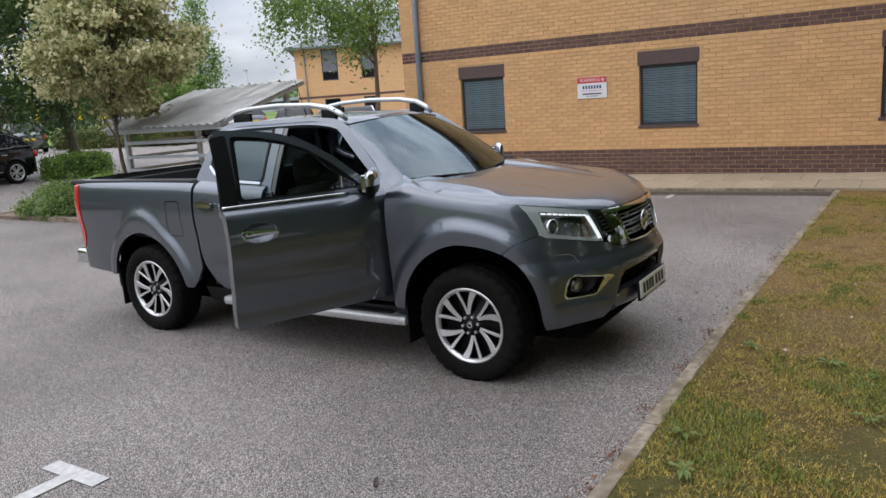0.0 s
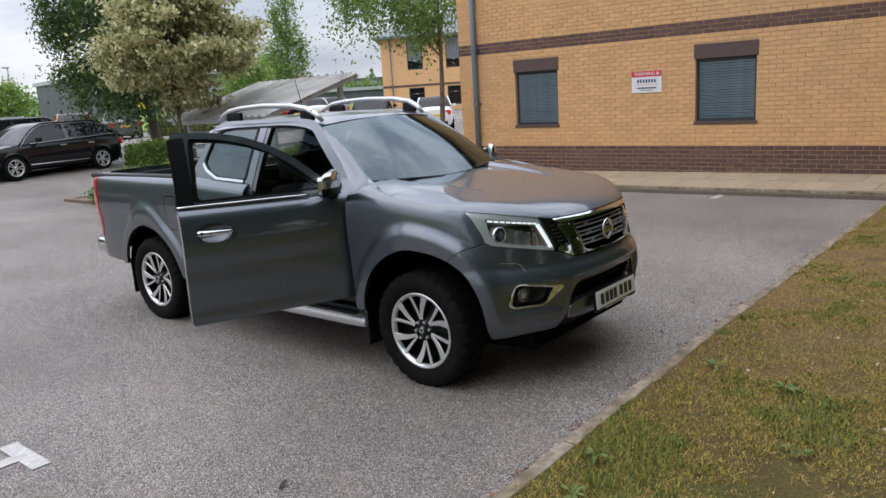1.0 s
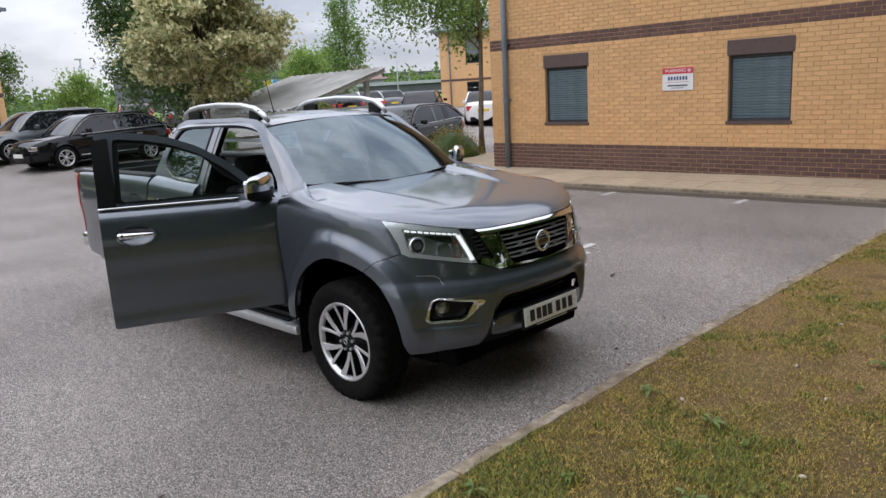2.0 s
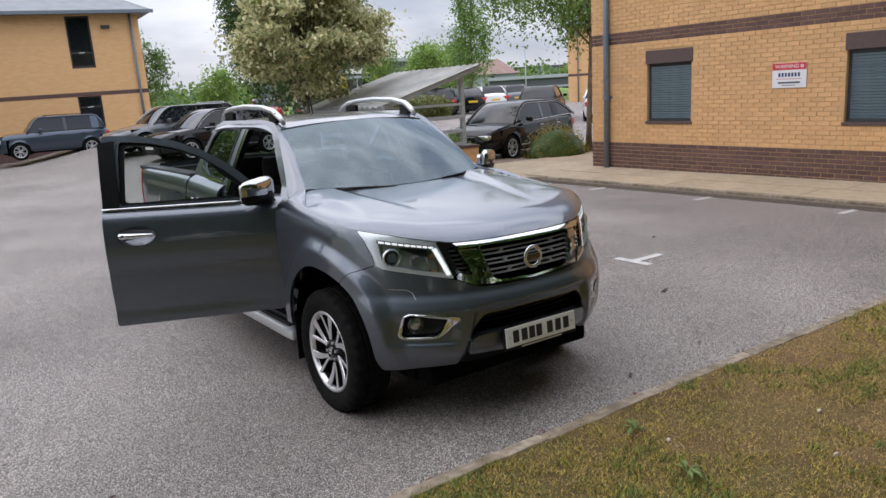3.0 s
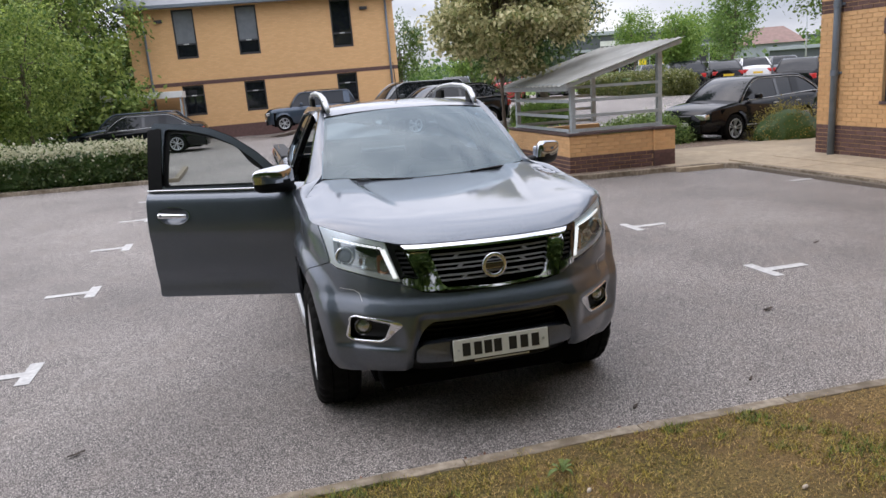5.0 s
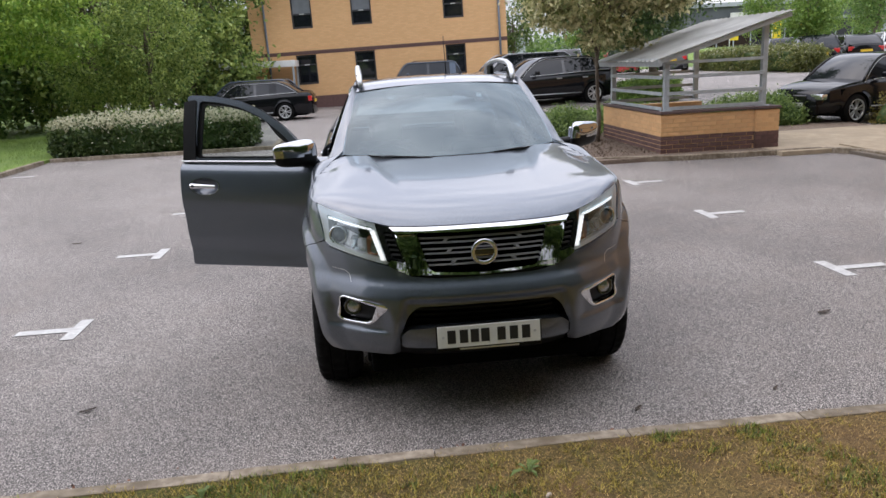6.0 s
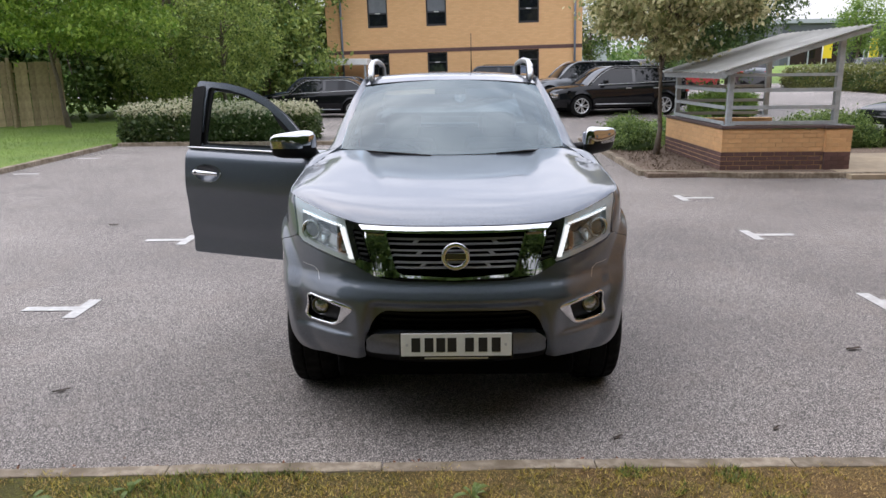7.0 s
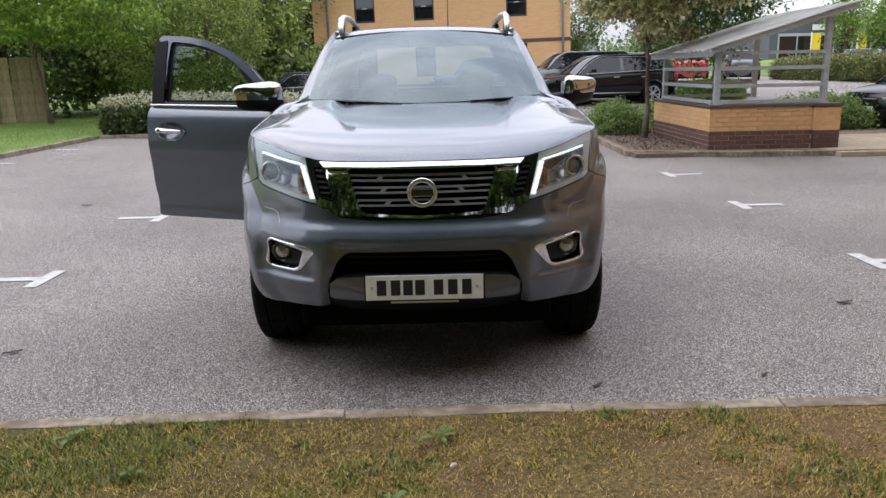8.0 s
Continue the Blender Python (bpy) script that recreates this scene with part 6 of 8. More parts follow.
def spoke_mesh(a0, a1, r0, r1, w0, w1, x0, x1, thick, twist=0.0):
    """A bevelled bar from the hub to the rim in the wheel's face; angles in degrees."""
    bm = bmesh.new()
    n = 7
    rows = []
    for i in range(n):
        t = i / (n - 1)
        a = radians(a0 + (a1 - a0) * (t ** 0.85))
        r = r0 + (r1 - r0) * t
        w = w0 + (w1 - w0) * t
        x = x0 + (x1 - x0) * t ** 1.5
        c = Vector((0, r * math.cos(a), r * math.sin(a)))
        d = Vector((0, -math.sin(a), math.cos(a)))
        rows.append([bm.verts.new(p) for p in ((Vector((x - thick, 0, 0)) + c - d * w), (Vector((x - 0.004, 0, 0)) + c - d * w), (Vector((x, 0, 0)) + c - d * (w - 0.0025)), (Vector((x, 0, 0)) + c + d * (w - 0.0025)), (Vector((x - 0.004, 0, 0)) + c + d * w), (Vector((x - thick, 0, 0)) + c + d * w))])
    for i in range(n - 1):
        for q in range(5):
            fc = bm.faces.new((rows[i][q], rows[i][q + 1], rows[i + 1][q + 1], rows[i + 1][q]))
            fc.material_index = 1 if q in (0, 4) else 0
    bmesh.ops.recalc_face_normals(bm, faces=bm.faces)
    me = bpy.data.meshes.new("spoke")
    bm.to_mesh(me)
    bm.free()
    return me


def build_wheel():
    """A wheel round the x axis, its face towards -x... the sides are turned when it is set in place."""
    w = empty("wheel", "", "")
    obj("tyre", tyre_mesh(), M_RUBBER, w, "black treaded tyre")
    v, f = lathe([(-0.10, 0.250), (-0.09, 0.225), (0.02, 0.215), (0.085, 0.225), (0.105, 0.238)], 56)
    obj("rim_barrel", mesh_of("rim_barrel", v, f, True), M_BLACK, w)
    v, f = lathe([(0.085, 0.222), (0.100, 0.226), (0.112, 0.240), (0.112, 0.249), (0.104, 0.252)], 72)
    obj("rim_lip", mesh_of("rim_lip", v, f, True), M_MACHINED, w, "machined silver rim lip")
    v, f = lathe([(0.03, 0.215), (0.035, 0.10), (0.075, 0.062), (0.080, 0.0)], 48)
    obj("rim_disc", mesh_of("rim_disc", v, f, True), M_BLACK, w, "black wheel centre")
    wide = spoke_mesh(0, -19, 0.070, 0.238, 0.010, 0.0265, 0.082, 0.106, 0.05)
    slim = spoke_mesh(0, 5, 0.070, 0.238, 0.0085, 0.0125, 0.082, 0.106, 0.05)
    for me in (wide, slim):
        me.materials.append(M_MACHINED)
        me.materials.append(M_BLACK)
    for k in range(6):
        for me, off in ((wide, -4), (slim, 4)):
            o = obj("spoke", me, None, w)
            o.rotation_euler = (radians(60 * k + off), 0, 0)
    v, f = lathe([(0.078, 0.030), (0.092, 0.029), (0.096, 0.022), (0.096, 0.0)], 24)
    obj("centre_cap", mesh_of("centre_cap", v, f, True), M_GLOSSBLK, w)
    v, f = lathe([(0.0955, 0.012), (0.0975, 0.012), (0.0975, 0.018), (0.0955, 0.018)], 20)
    obj("cap_ring", mesh_of("cap_ring", v, f, True), M_SATIN, w)
    nut = lathe([(0.07, 0.011), (0.092, 0.010), (0.094, 0.0)], 6)
    nut_me = mesh_of("wheel_nut", *nut)
    nut_me.materials.append(M_SATIN)
    for k in range(6):
        t = radians(60 * k + 30)
        obj("wheel_nut", nut_me, None, w).location = (0, 0.057 * math.cos(t), 0.057 * math.sin(t))
    return w


wheel0 = build_wheel()
wheel0.location = (HUB_X - 0.072, -0.035, HUB_Z)
wheel0.parent = truck
for s, wy, turn in ((1, WB, 17), (-1, -0.035, 40), (-1, WB, 73)):
    m = Matrix.Translation((s * (HUB_X - 0.072), wy, HUB_Z)) @ pose(0, 0, 0, 0, 0, 0 if s > 0 else 180) @ pose(0, 0, 0, turn, 0, 0)
    c = copy_thing(wheel0, m)
    c.parent = truck
# plain boxes fill the underside; its deep shade is put into their colour
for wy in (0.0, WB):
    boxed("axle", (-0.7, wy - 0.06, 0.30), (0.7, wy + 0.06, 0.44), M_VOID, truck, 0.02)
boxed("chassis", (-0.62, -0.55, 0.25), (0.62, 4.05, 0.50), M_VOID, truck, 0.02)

# cabin ----------------------------------------------------------------------------------
cab = [("cabin_floor", (-0.80, 0.55, 0.44), (0.80, 2.44, 0.50)), ("firewall", (-0.78, 0.50, 0.44), (0.78, 0.56, 1.20)), ("cabin_back", (-0.78, 2.38, 0.5), (0.78, 2.42, 1.28))]
for nm, lo, hi in cab:
    boxed(nm, lo, hi, M_CABIN, truck, 0.01)
bm = bmesh.new()
box(bm, (-0.72, 0.50, 0.86), (0.72, 0.98, 1.215), 0.07, segments=4)
part("dashboard", bm, M_CABIN, truck, "", True, 60)
tube("steering_wheel", [(-0.38 + 0.185 * math.cos(t), 1.05 - 0.07 * math.sin(t), 1.12 + 0.17 * math.sin(t)) for t in np.linspace(0, 2 * math.pi, 33)], 0.016, M_BLACK, truck, 8)
boxed("steering_hub", (-0.50, 1.0, 1.05), (-0.26, 1.04, 1.17), M_BLACK, truck, 0.03)
for x in (-0.38, 0.38):
    for y, tall in ((1.38, 1.22), (2.02, 1.20)):
        bm = bmesh.new()
        box(bm, (x - 0.26, y - 0.30, 0.62), (x + 0.26, y + 0.22, 0.84), 0.07, segments=3)
        part("seat_cushion", bm, M_SEAT, truck, "", True, 60)
        bm = bmesh.new()
        box(bm, (x - 0.25, y + 0.14, 0.80), (x + 0.25, y + 0.28, tall), 0.06, pose(0, y + 0.2, 0.8, -10, 0, 0) @ pose(0, -y - 0.2, -0.8), 3)
        part("seat_back", bm, M_SEAT, truck, "", True, 60)
        bm = bmesh.new()
        box(bm, (x - 0.13, y + 0.26, tall + 0.03), (x + 0.13, y + 0.36, tall + 0.21), 0.045, segments=3)
        part("headrest", bm, M_SEAT, truck, "", True, 60)
sheet("headlining", around(-0.60, 0.60, 0.1), around(1.05, 2.40, 0.1), lambda x, y: roof(x, y) - np.array([0, 0, 0.05]), M_CABIN, truck, None, 0.0, -1)
bm = bmesh.new()
box(bm, (-0.11, 1.08, 1.60), (0.11, 1.11, 1.665), 0.014, segments=3)
part("inside_mirror", bm, M_BLACK, truck, "", True, 60)


# plants ---------------------------------------------------------------------------------
def leaf_mesh(name, centres, size, rng, flat_bias=0.4, aspect=0.55):
    """Many small folded leaves round the given places, as one mesh."""
    n = len(centres)
    d = rng.normal(size=(n, 3))
    d[:, 2] -= 0.35
    d /= np.linalg.norm(d, axis=1, keepdims=True)
    up = rng.normal(size=(n, 3)) + np.array([0, 0, flat_bias * 3])
    side_v = np.cross(d, up)
    side_v /= np.maximum(np.linalg.norm(side_v, axis=1, keepdims=True), 1e-6)
    nrm = np.cross(side_v, d)
    s = size * rng.uniform(0.6, 1.3, (n, 1))
    v = np.empty((n, 4, 3))
    v[:, 0] = centres
    v[:, 1] = centres + d * s * 0.5 + side_v * s * aspect * 0.5 + nrm * s * 0.08
    v[:, 2] = centres + d * s
    v[:, 3] = centres + d * s * 0.5 - side_v * s * aspect * 0.5 + nrm * s * 0.08
    me = bpy.data.meshes.new(name)
    me.vertices.add(4 * n)
    me.vertices.foreach_set("co", v.ravel())
    me.loops.add(4 * n)
    me.loops.foreach_set("vertex_index", np.arange(4 * n, dtype=np.int32))
    me.polygons.add(n)
    me.polygons.foreach_set("loop_start", np.arange(0, 4 * n, 4, dtype=np.int32))
    me.update(calc_edges=True)
    me.validate()
    return me


def clumps(rng, n, centre, radii, hollow=0.35, gap=0.0):
    """Places of clumps in a ragged ellipsoid, more of them near its skin."""
    out = []
    while len(out) < n:
        p = rng.normal(size=3)
        p /= np.linalg.norm(p)
        r = rng.uniform(hollow, 1.0) ** 0.6
        q = p * r * (1 + 0.22 * noise.noise(Vector(p * 2.3 + np.array(centre))))
        if gap and noise.noise(Vector((q * np.array(radii) + np.array(centre)) * 0.9)) < -gap and r > 0.5:
            continue
        out.append(np.array(centre) + q * np.array(radii))
    return np.array(out)


def tree(name, label, base, lean, trunk_h, trunk_r, blobs, n_clumps, per, spread, size, mat, seed, category="tree", bark=None, droop=0.0, limbs=14, pad=(1, 1, 1)):
    """A tree: tapered trunk, limbs to its clumps, and a crown of single leaves."""
    rng = np.random.default_rng(seed)
    t = empty(name, label, category)
    b = Vector(base)
    t.location = b
    bark = bark or M_BARK
    top = Vector((lean[0], lean[1], trunk_h))
    pts = [Vector((0, 0, -0.05))] + [top * (k / 6) + Vector((rng.normal() * trunk_r * 0.35, rng.normal() * trunk_r * 0.35, 0)) for k in range(1, 7)]
    v, f = tube_data(pts, [trunk_r * 1.45] + [trunk_r * (1 - 0.62 * k / 6) for k in range(1, 7)], 10)
    obj("trunk", mesh_of("trunk", v, f, True), bark, t)
    cs = np.concatenate([clumps(rng, int(n_clumps * share), c, r, gap=0.18) for c, r, share in blobs])
    lv, lf = [], []
    for c in cs[rng.permutation(len(cs))[:limbs]]:
        k = rng.uniform(0.45, 1.0)
        a = top * k
        mid = a.lerp(Vector(c), 0.55) + Vector((0, 0, 0.12 * (Vector(c) - a).length))
        vv, ff = tube_data([a, mid, Vector(c)], [trunk_r * 0.34, trunk_r * 0.2, trunk_r * 0.06], 6)
        lf += [tuple(i + len(lv) for i in q) for q in ff]
        lv += vv
    obj("branch_frame", mesh_of("branch_frame", lv, lf, True), bark, t)
    pts = np.repeat(cs, per, axis=0) + rng.normal(size=(len(cs) * per, 3)) * np.array(pad) * spread * rng.uniform(0.4, 1.3, (len(cs) * per, 1))
    if droop:
        pts[:, 2] -= np.abs(rng.normal(size=len(pts))) * droop
    obj("crown", leaf_mesh("crown", pts, size, rng), mat, t)
    return t


def bush(name, label, centre, radii, n_clumps, per, spread, size, mats, seed, category="shrub", boxy=False, base=0.05, bloom=0.8):
    """A shrub or hedge: leaves over a dark inner mass, on a few stems."""
    rng = np.random.default_rng(seed)
    t = empty(name, label, category)
    t.location = (centre[0], centre[1], base)
    rx, ry, h = radii
    if boxy:
        faces = rng.uniform(-1, 1, (n_clumps, 3))
        k = rng.integers(0, 6, n_clumps)
        for q in range(n_clumps):
            a = k[q] % 3 if k[q] < 5 else 2
            faces[q, a] = 1 if k[q] in (2, 5) else (-1 if k[q] < 3 else 1)
        e = faces.copy()
        e /= np.maximum((np.abs(faces) ** 7).sum(1, keepdims=True) ** (1 / 7), 1e-6)
        cs = np.stack([e[:, 0] * rx, e[:, 1] * ry, np.maximum(h / 2 + e[:, 2] * h / 2, 0.03)], -1)
        cs += 0.05 * np.array([[noise.noise(Vector(c * 1.7 + 9)), noise.noise(Vector(c * 1.7 + 19)), noise.noise(Vector(c * 1.7 + 29))] for c in cs])
    else:
        cs = clumps(rng, n_clumps, (0, 0, 0), (rx, ry, h), 0.6)
        cs[:, 2] = np.abs(cs[:, 2])
    lv, lf = [], []
    for c in cs[:10]:
        vv, ff = tube_data([(c[0] * 0.3, c[1] * 0.3, -0.03), (c[0] * 0.6, c[1] * 0.6, c[2] * 0.6), c * 0.95], [0.018, 0.012, 0.005], 5)
        lf += [tuple(i + len(lv) for i in q) for q in ff]
        lv += vv
    obj("stem_cluster", mesh_of("stem_cluster", lv, lf, True), M_BARK, t)
    bm = bmesh.new()
    bmesh.ops.create_icosphere(bm, subdivisions=4, radius=1.0)
    for v in bm.verts:
        c = v.co.copy()
        if boxy:
            c /= (abs(c.x) ** 7 + abs(c.y) ** 7 + abs(c.z) ** 7) ** (1 / 7)
            z = h * 0.47 + c.z * h * 0.46
        else:
            z = max(0.0, c.z) * h * 0.8
        w = 0.88 + 0.10 * noise.noise(c * 3)
        v.co = Vector((c.x * rx * w, c.y * ry * w, z * (0.95 + 0.05 * w)))
    part("inner_mass", bm, M_LEAF_DARK, t, "", True)
    pts = np.repeat(cs, per, axis=0) + rng.normal(size=(len(cs) * per, 3)) * spread
    pts[:, 2] = np.maximum(pts[:, 2], 0.01)
    if len(mats) == 1:
        obj("leaf_cover", leaf_mesh("leaf_cover", pts, size, rng), mats[0], t)
    else:
        high = pts[:, 2] > h * 0.80
        pick = high & (rng.random(len(pts)) < bloom) | (rng.random(len(pts)) < 0.035)
        obj("leaf_cover", leaf_mesh("leaf_cover", pts[~pick], size, rng), mats[0], t)
        obj("flower_cover", leaf_mesh("flower_cover", pts[pick], size * 0.9, rng), mats[1], t)
    return t


tree("ornamental_tree", "small round tree with cream-edged green leaves", (4.17, 10.80, 0.07), (0.05, 0.05), 3.1, 0.05,
     [((0.22, -0.05, 3.25), (1.55, 1.55, 1.40), 0.68), ((0.25, -0.1, 4.6), (1.15, 1.15, 1.35), 0.32)], 215, 190, 0.17, 0.115, M_LEAF_VAR, 3, limbs=60, pad=(1.15, 1.15, 0.5))
tree("birch_tree", "tall birch with hanging dark green foliage", (9.2, 20.5, rise_at(9.2, 20.5)), (-0.4, 0.2), 6.2, 0.17,
     [((-0.9, 0, 4.3), (2.45, 2.45, 2.8), 0.7), ((-0.9, 0, 7.4), (1.9, 1.9, 2.3), 0.3)], 330, 150, 0.23, 0.125, M_LEAF_BIRCHD, 5, droop=0.4, limbs=30)
tree("birch_tree", "young birch with light hanging leaves by the office corner", (12.55, 10.9, 0.07), (0.4, 0.1), 6.0, 0.085,
     [((-0.35, 0.6, 5.3), (2.3, 2.3, 1.9), 0.75), ((-0.65, 1.4, 4.3), (1.7, 1.5, 1.0), 0.25)], 230, 56, 0.20, 0.11, M_LEAF_BIRCH, 7, bark=M_BARK_L, droop=0.35, limbs=30)
tree("weeping_tree", "tall weeping tree with hanging grey-green branches", (28.5, 37.0, 0.0), (0, 0), 7.0, 0.14,
     [((0, 0, 5.5), (1.4, 1.4, 2.6), 0.7), ((0, 0, 8.0), (0.8, 0.8, 2.0), 0.3)], 110, 60, 0.30, 0.20, M_LEAF_BIRCH, 9, droop=0.9)
for k, (x, y, h, r, mat) in enumerate(((15.0, 48.0, 4.6, 1.5, M_LEAF_MID), (25.6, 44.0, 6.0, 1.5, M_LEAF_MID), (20.5, 30.5, 4.6, 1.1, M_LEAF_MID), (9.0, 44.0, 6.0, 1.7, M_LEAF_DARK), (38, 52, 6.5, 2.0, M_LEAF_MID), (33.5, 50.0, 6.2, 1.5, M_LEAF_MID))):
    tree("roadside_tree", "small green roadside tree", (x, y, 0), (0, 0), h * 0.7, 0.07 + 0.01 * h, [((0, 0, h * 0.70), (r, r, h * 0.31), 1.0)], 90, 55, 0.28, 0.17, mat, 20 + k)

# the wood behind the hedge and fence
wood = [(-15.5, 26.0, 9, 4.2, M_LEAF_DARK), (-11.5, 28.5, 10, 4.2, M_LEAF_WOOD), (-8.3, 31.5, 11, 3.3, M_LEAF_WOOD), (-8.6, 37.0, 12, 4.2, M_LEAF_DARK), (-19.5, 23.0, 9, 4.2, M_LEAF_WOOD), (-13, 33, 13, 5.0, M_LEAF_DARK)]
for k, (x, y, h, r, mat) in enumerate(wood):
    tree("woodland_tree", "tall dark leafy tree overgrown with ivy", (x, y, 0), (0, 0), h * 0.75, 0.22, [((0, 0, h * 0.55), (r, r, h * 0.45), 0.62), ((0, -1.5, h * 0.22), (r * 0.95, r * 0.8, h * 0.22), 0.38)], 230, 95, 0.34, 0.24, mat, 40 + k, limbs=30)
# unseen row behind the camera, hinted by reflections, sized to darken the front
for k in range(9):
    tree("boundary_tree", "tall leafy unseen boundary tree shading the grass verge", (-18 + 4.6 * k, -8.6 - 0.9 * (k % 2), 0.06), (0, 0), 9.5, 0.18, [((0, 0, 7.2), (3.1, 2.3, 7.1), 1.0)], 310, 47, 0.52, 0.56, M_LEAF_DARK, 90 + k)
tree("maple_tree", "green maple with a slim trunk on the lawn", (-12.0, 19.9, 0.05), (-0.35, -0.3), 4.2, 0.075, [((1.0, -0.9, 4.3), (3.3, 3.0, 2.0), 1.0)], 260, 110, 0.28, 0.15, M_LEAF_LITE, 61, pad=(1.2, 1.2, 0.5))
tree("sapling", "bright yellow-green young tree beside the parked cars", (-7.8, 22.8, 0.0), (0, 0), 3.5, 0.08, [((0, 0, 3.0), (1.9, 1.7, 2.2), 0.7), ((-1.8, 0.4, 2.4), (1.7, 1.5, 1.9), 0.3)], 240, 100, 0.24, 0.115, M_LEAF_WOOD, 63)
bush("clipped_hedge", "clipped dark green hedge covered in cream flowers", (-5.83, 15.55), (2.38, 1.10, 0.86), 2100, 9, 0.055, 0.10, [M_LEAF_HEDGE, M_BLOOM], 71, "hedge", True)
bush("juniper_shrub", "low spreading green juniper in the bark bed", (3.95, 12.5), (0.75, 1.15, 0.62), 260, 60, 0.07, 0.06, [M_LEAF_JUN], 73)
bush("juniper_hedge", "low spreading juniper hedge beside the shelter", (8.35, 12.3), (1.45, 0.75, 0.72), 300, 60, 0.08, 0.06, [M_LEAF_JUN], 75)
bush("yellow_shrub", "twiggy yellow-green shrub by the footpath", (11.35, 10.9), (0.95, 0.72, 0.86), 150, 22, 0.075, 0.050, [M_LEAF_LIME], 77)
bush("low_shrub", "low green shrub behind the shelter", (5.6, 13.6), (1.5, 0.6, 0.55), 200, 50, 0.08, 0.07, [M_LEAF_MID], 79)
bush("low_hedge", "small clipped green hedge beside the parked crossover", (8.6, 19.6), (0.9, 0.5, 0.62), 260, 34, 0.07, 0.07, [M_LEAF_MID], 81, "hedge", True, rise_at(8.6, 19.6))
bush("low_hedge", "long flowering hedge in front of the parked row", (18.4, 31.4), (0.75, 4.9, 0.95), 520, 40, 0.12, 0.11, [M_LEAF_OLIVE, M_BLOOM], 83, "hedge", True, 0.65, 0.08)
bush("verge_shrub", "low dark shrub by the far office corner", (7.2, 31.2), (1.0, 0.7, 0.8), 120, 34, 0.12, 0.12, [M_LEAF_DARK], 85)

# timber fence on the lawn
fence = empty("timber_fence", "tall weathered close-board timber fence", "fence")
F0, F1 = Vector((-16.3, 18.7, 0.05)), Vector((-12.62, 20.9, 0.05))
fdir = (F1 - F0).normalized()
fturn = math.degrees(math.atan2(fdir.y, fdir.x))
flen = (F1 - F0).length
bm = bmesh.new()
box(bm, (0, -0.012, 0.06), (0.19, 0.012, 2.08), 0.004)
board_me = bpy.data.meshes.new("board")
bm.to_mesh(board_me)
bm.free()
board_me.materials.append(M_TIMBER)
k = 0
d = 0.0
while d < flen:
    o = obj("board", board_me, None, fence)
    o.matrix_world = Matrix.Translation(F0 + fdir * d) @ pose(0, 0, random.uniform(-0.03, 0.03), 0, random.uniform(-0.7, 0.7), fturn + 4)
    d += 0.2
    k += 1
for q in range(4):
    boxed("fence_post", (-0.05, -0.09, 0), (0.05, 0.01, 2.20), M_TIMBER, fence, 0.01, m=Matrix.Translation(F0 + fdir * (flen * q / 3)) @ pose(0, 0, 0, 0, 0, fturn))
for z in (0.4, 1.1, 1.75):
    boxed("fence_rail", (0, 0.02, z), (flen, 0.07, z + 0.09), M_TIMBER, fence, 0.004, m=Matrix.Translation(F0) @ pose(0, 0, 0, 0, 0, fturn))


# parked cars ------------------------------------------------------------------------------
def car_wheel(r=0.33):
    w = empty("wheel", "", "")
    v, f = lathe([(-0.10, r * 0.66), (-0.105, r * 0.9), (-0.08, r), (0.08, r), (0.105, r * 0.92), (0.10, r * 0.68)], 40)
    obj("tyre", mesh_of("tyre", v, f, True), M_RUBBER, w)
    v, f = lathe([(0.02, 0.0), (0.03, r * 0.5), (0.06, r * 0.62), (0.095, r * 0.67), (0.104, r * 0.70)], 40)
    obj("rim", mesh_of("rim", v, f, True), M_SLAT_D, w)
    v, f = lathe([(0.085, r * 0.62), (0.104, r * 0.66), (0.107, r * 0.70), (0.100, r * 0.71)], 32)
    obj("rim_lip", mesh_of("rim_lip", v, f, True), M_SATIN, w)
    sp = spoke_mesh(0, 5, 0.05, r * 0.67, 0.014, 0.018, 0.078, 0.100, 0.03)
    sp.materials.append(M_SATIN)
    for k in range(10):
        obj("spoke", sp, None, w).rotation_euler = (radians(36 * k + (6 if k % 2 else -6)), 0, 0)
    v, f = lathe([(0.06, 0.055), (0.085, 0.05), (0.088, 0.0)], 16)
    obj("centre_cap", mesh_of("centre_cap", v, f, True), M_SATIN, w)
    return w


WHEEL_CAR = car_wheel()
WHEEL_CAR.location = (0, 0, -40)
CAR_KINDS = {
    # length, width, height, belt, bonnet lead, screen foot, roof front, roof back, rear glass foot, tail height, sill, wheelbase
    "suv": (4.42, 0.92, 1.52, 0.97, 0.78, -1.12, -0.20, 1.10, 2.08, 1.04, 0.28, 2.72),
    "boxy": (4.05, 0.90, 1.62, 1.02, 0.88, -0.98, -0.40, 1.55, 1.88, 1.04, 0.30, 2.58),
    "saloon": (4.85, 0.92, 1.46, 0.93, 0.66, -1.00, -0.15, 1.05, 1.95, 1.0, 0.22, 2.85),
    "estate": (4.75, 0.91, 1.50, 0.94, 0.68, -1.05, -0.25, 1.70, 2.20, 0.98, 0.22, 2.80),
    "hatch": (4.15, 0.89, 1.50, 0.96, 0.72, -1.05, -0.30, 1.30, 1.85, 1.0, 0.22, 2.58),
}


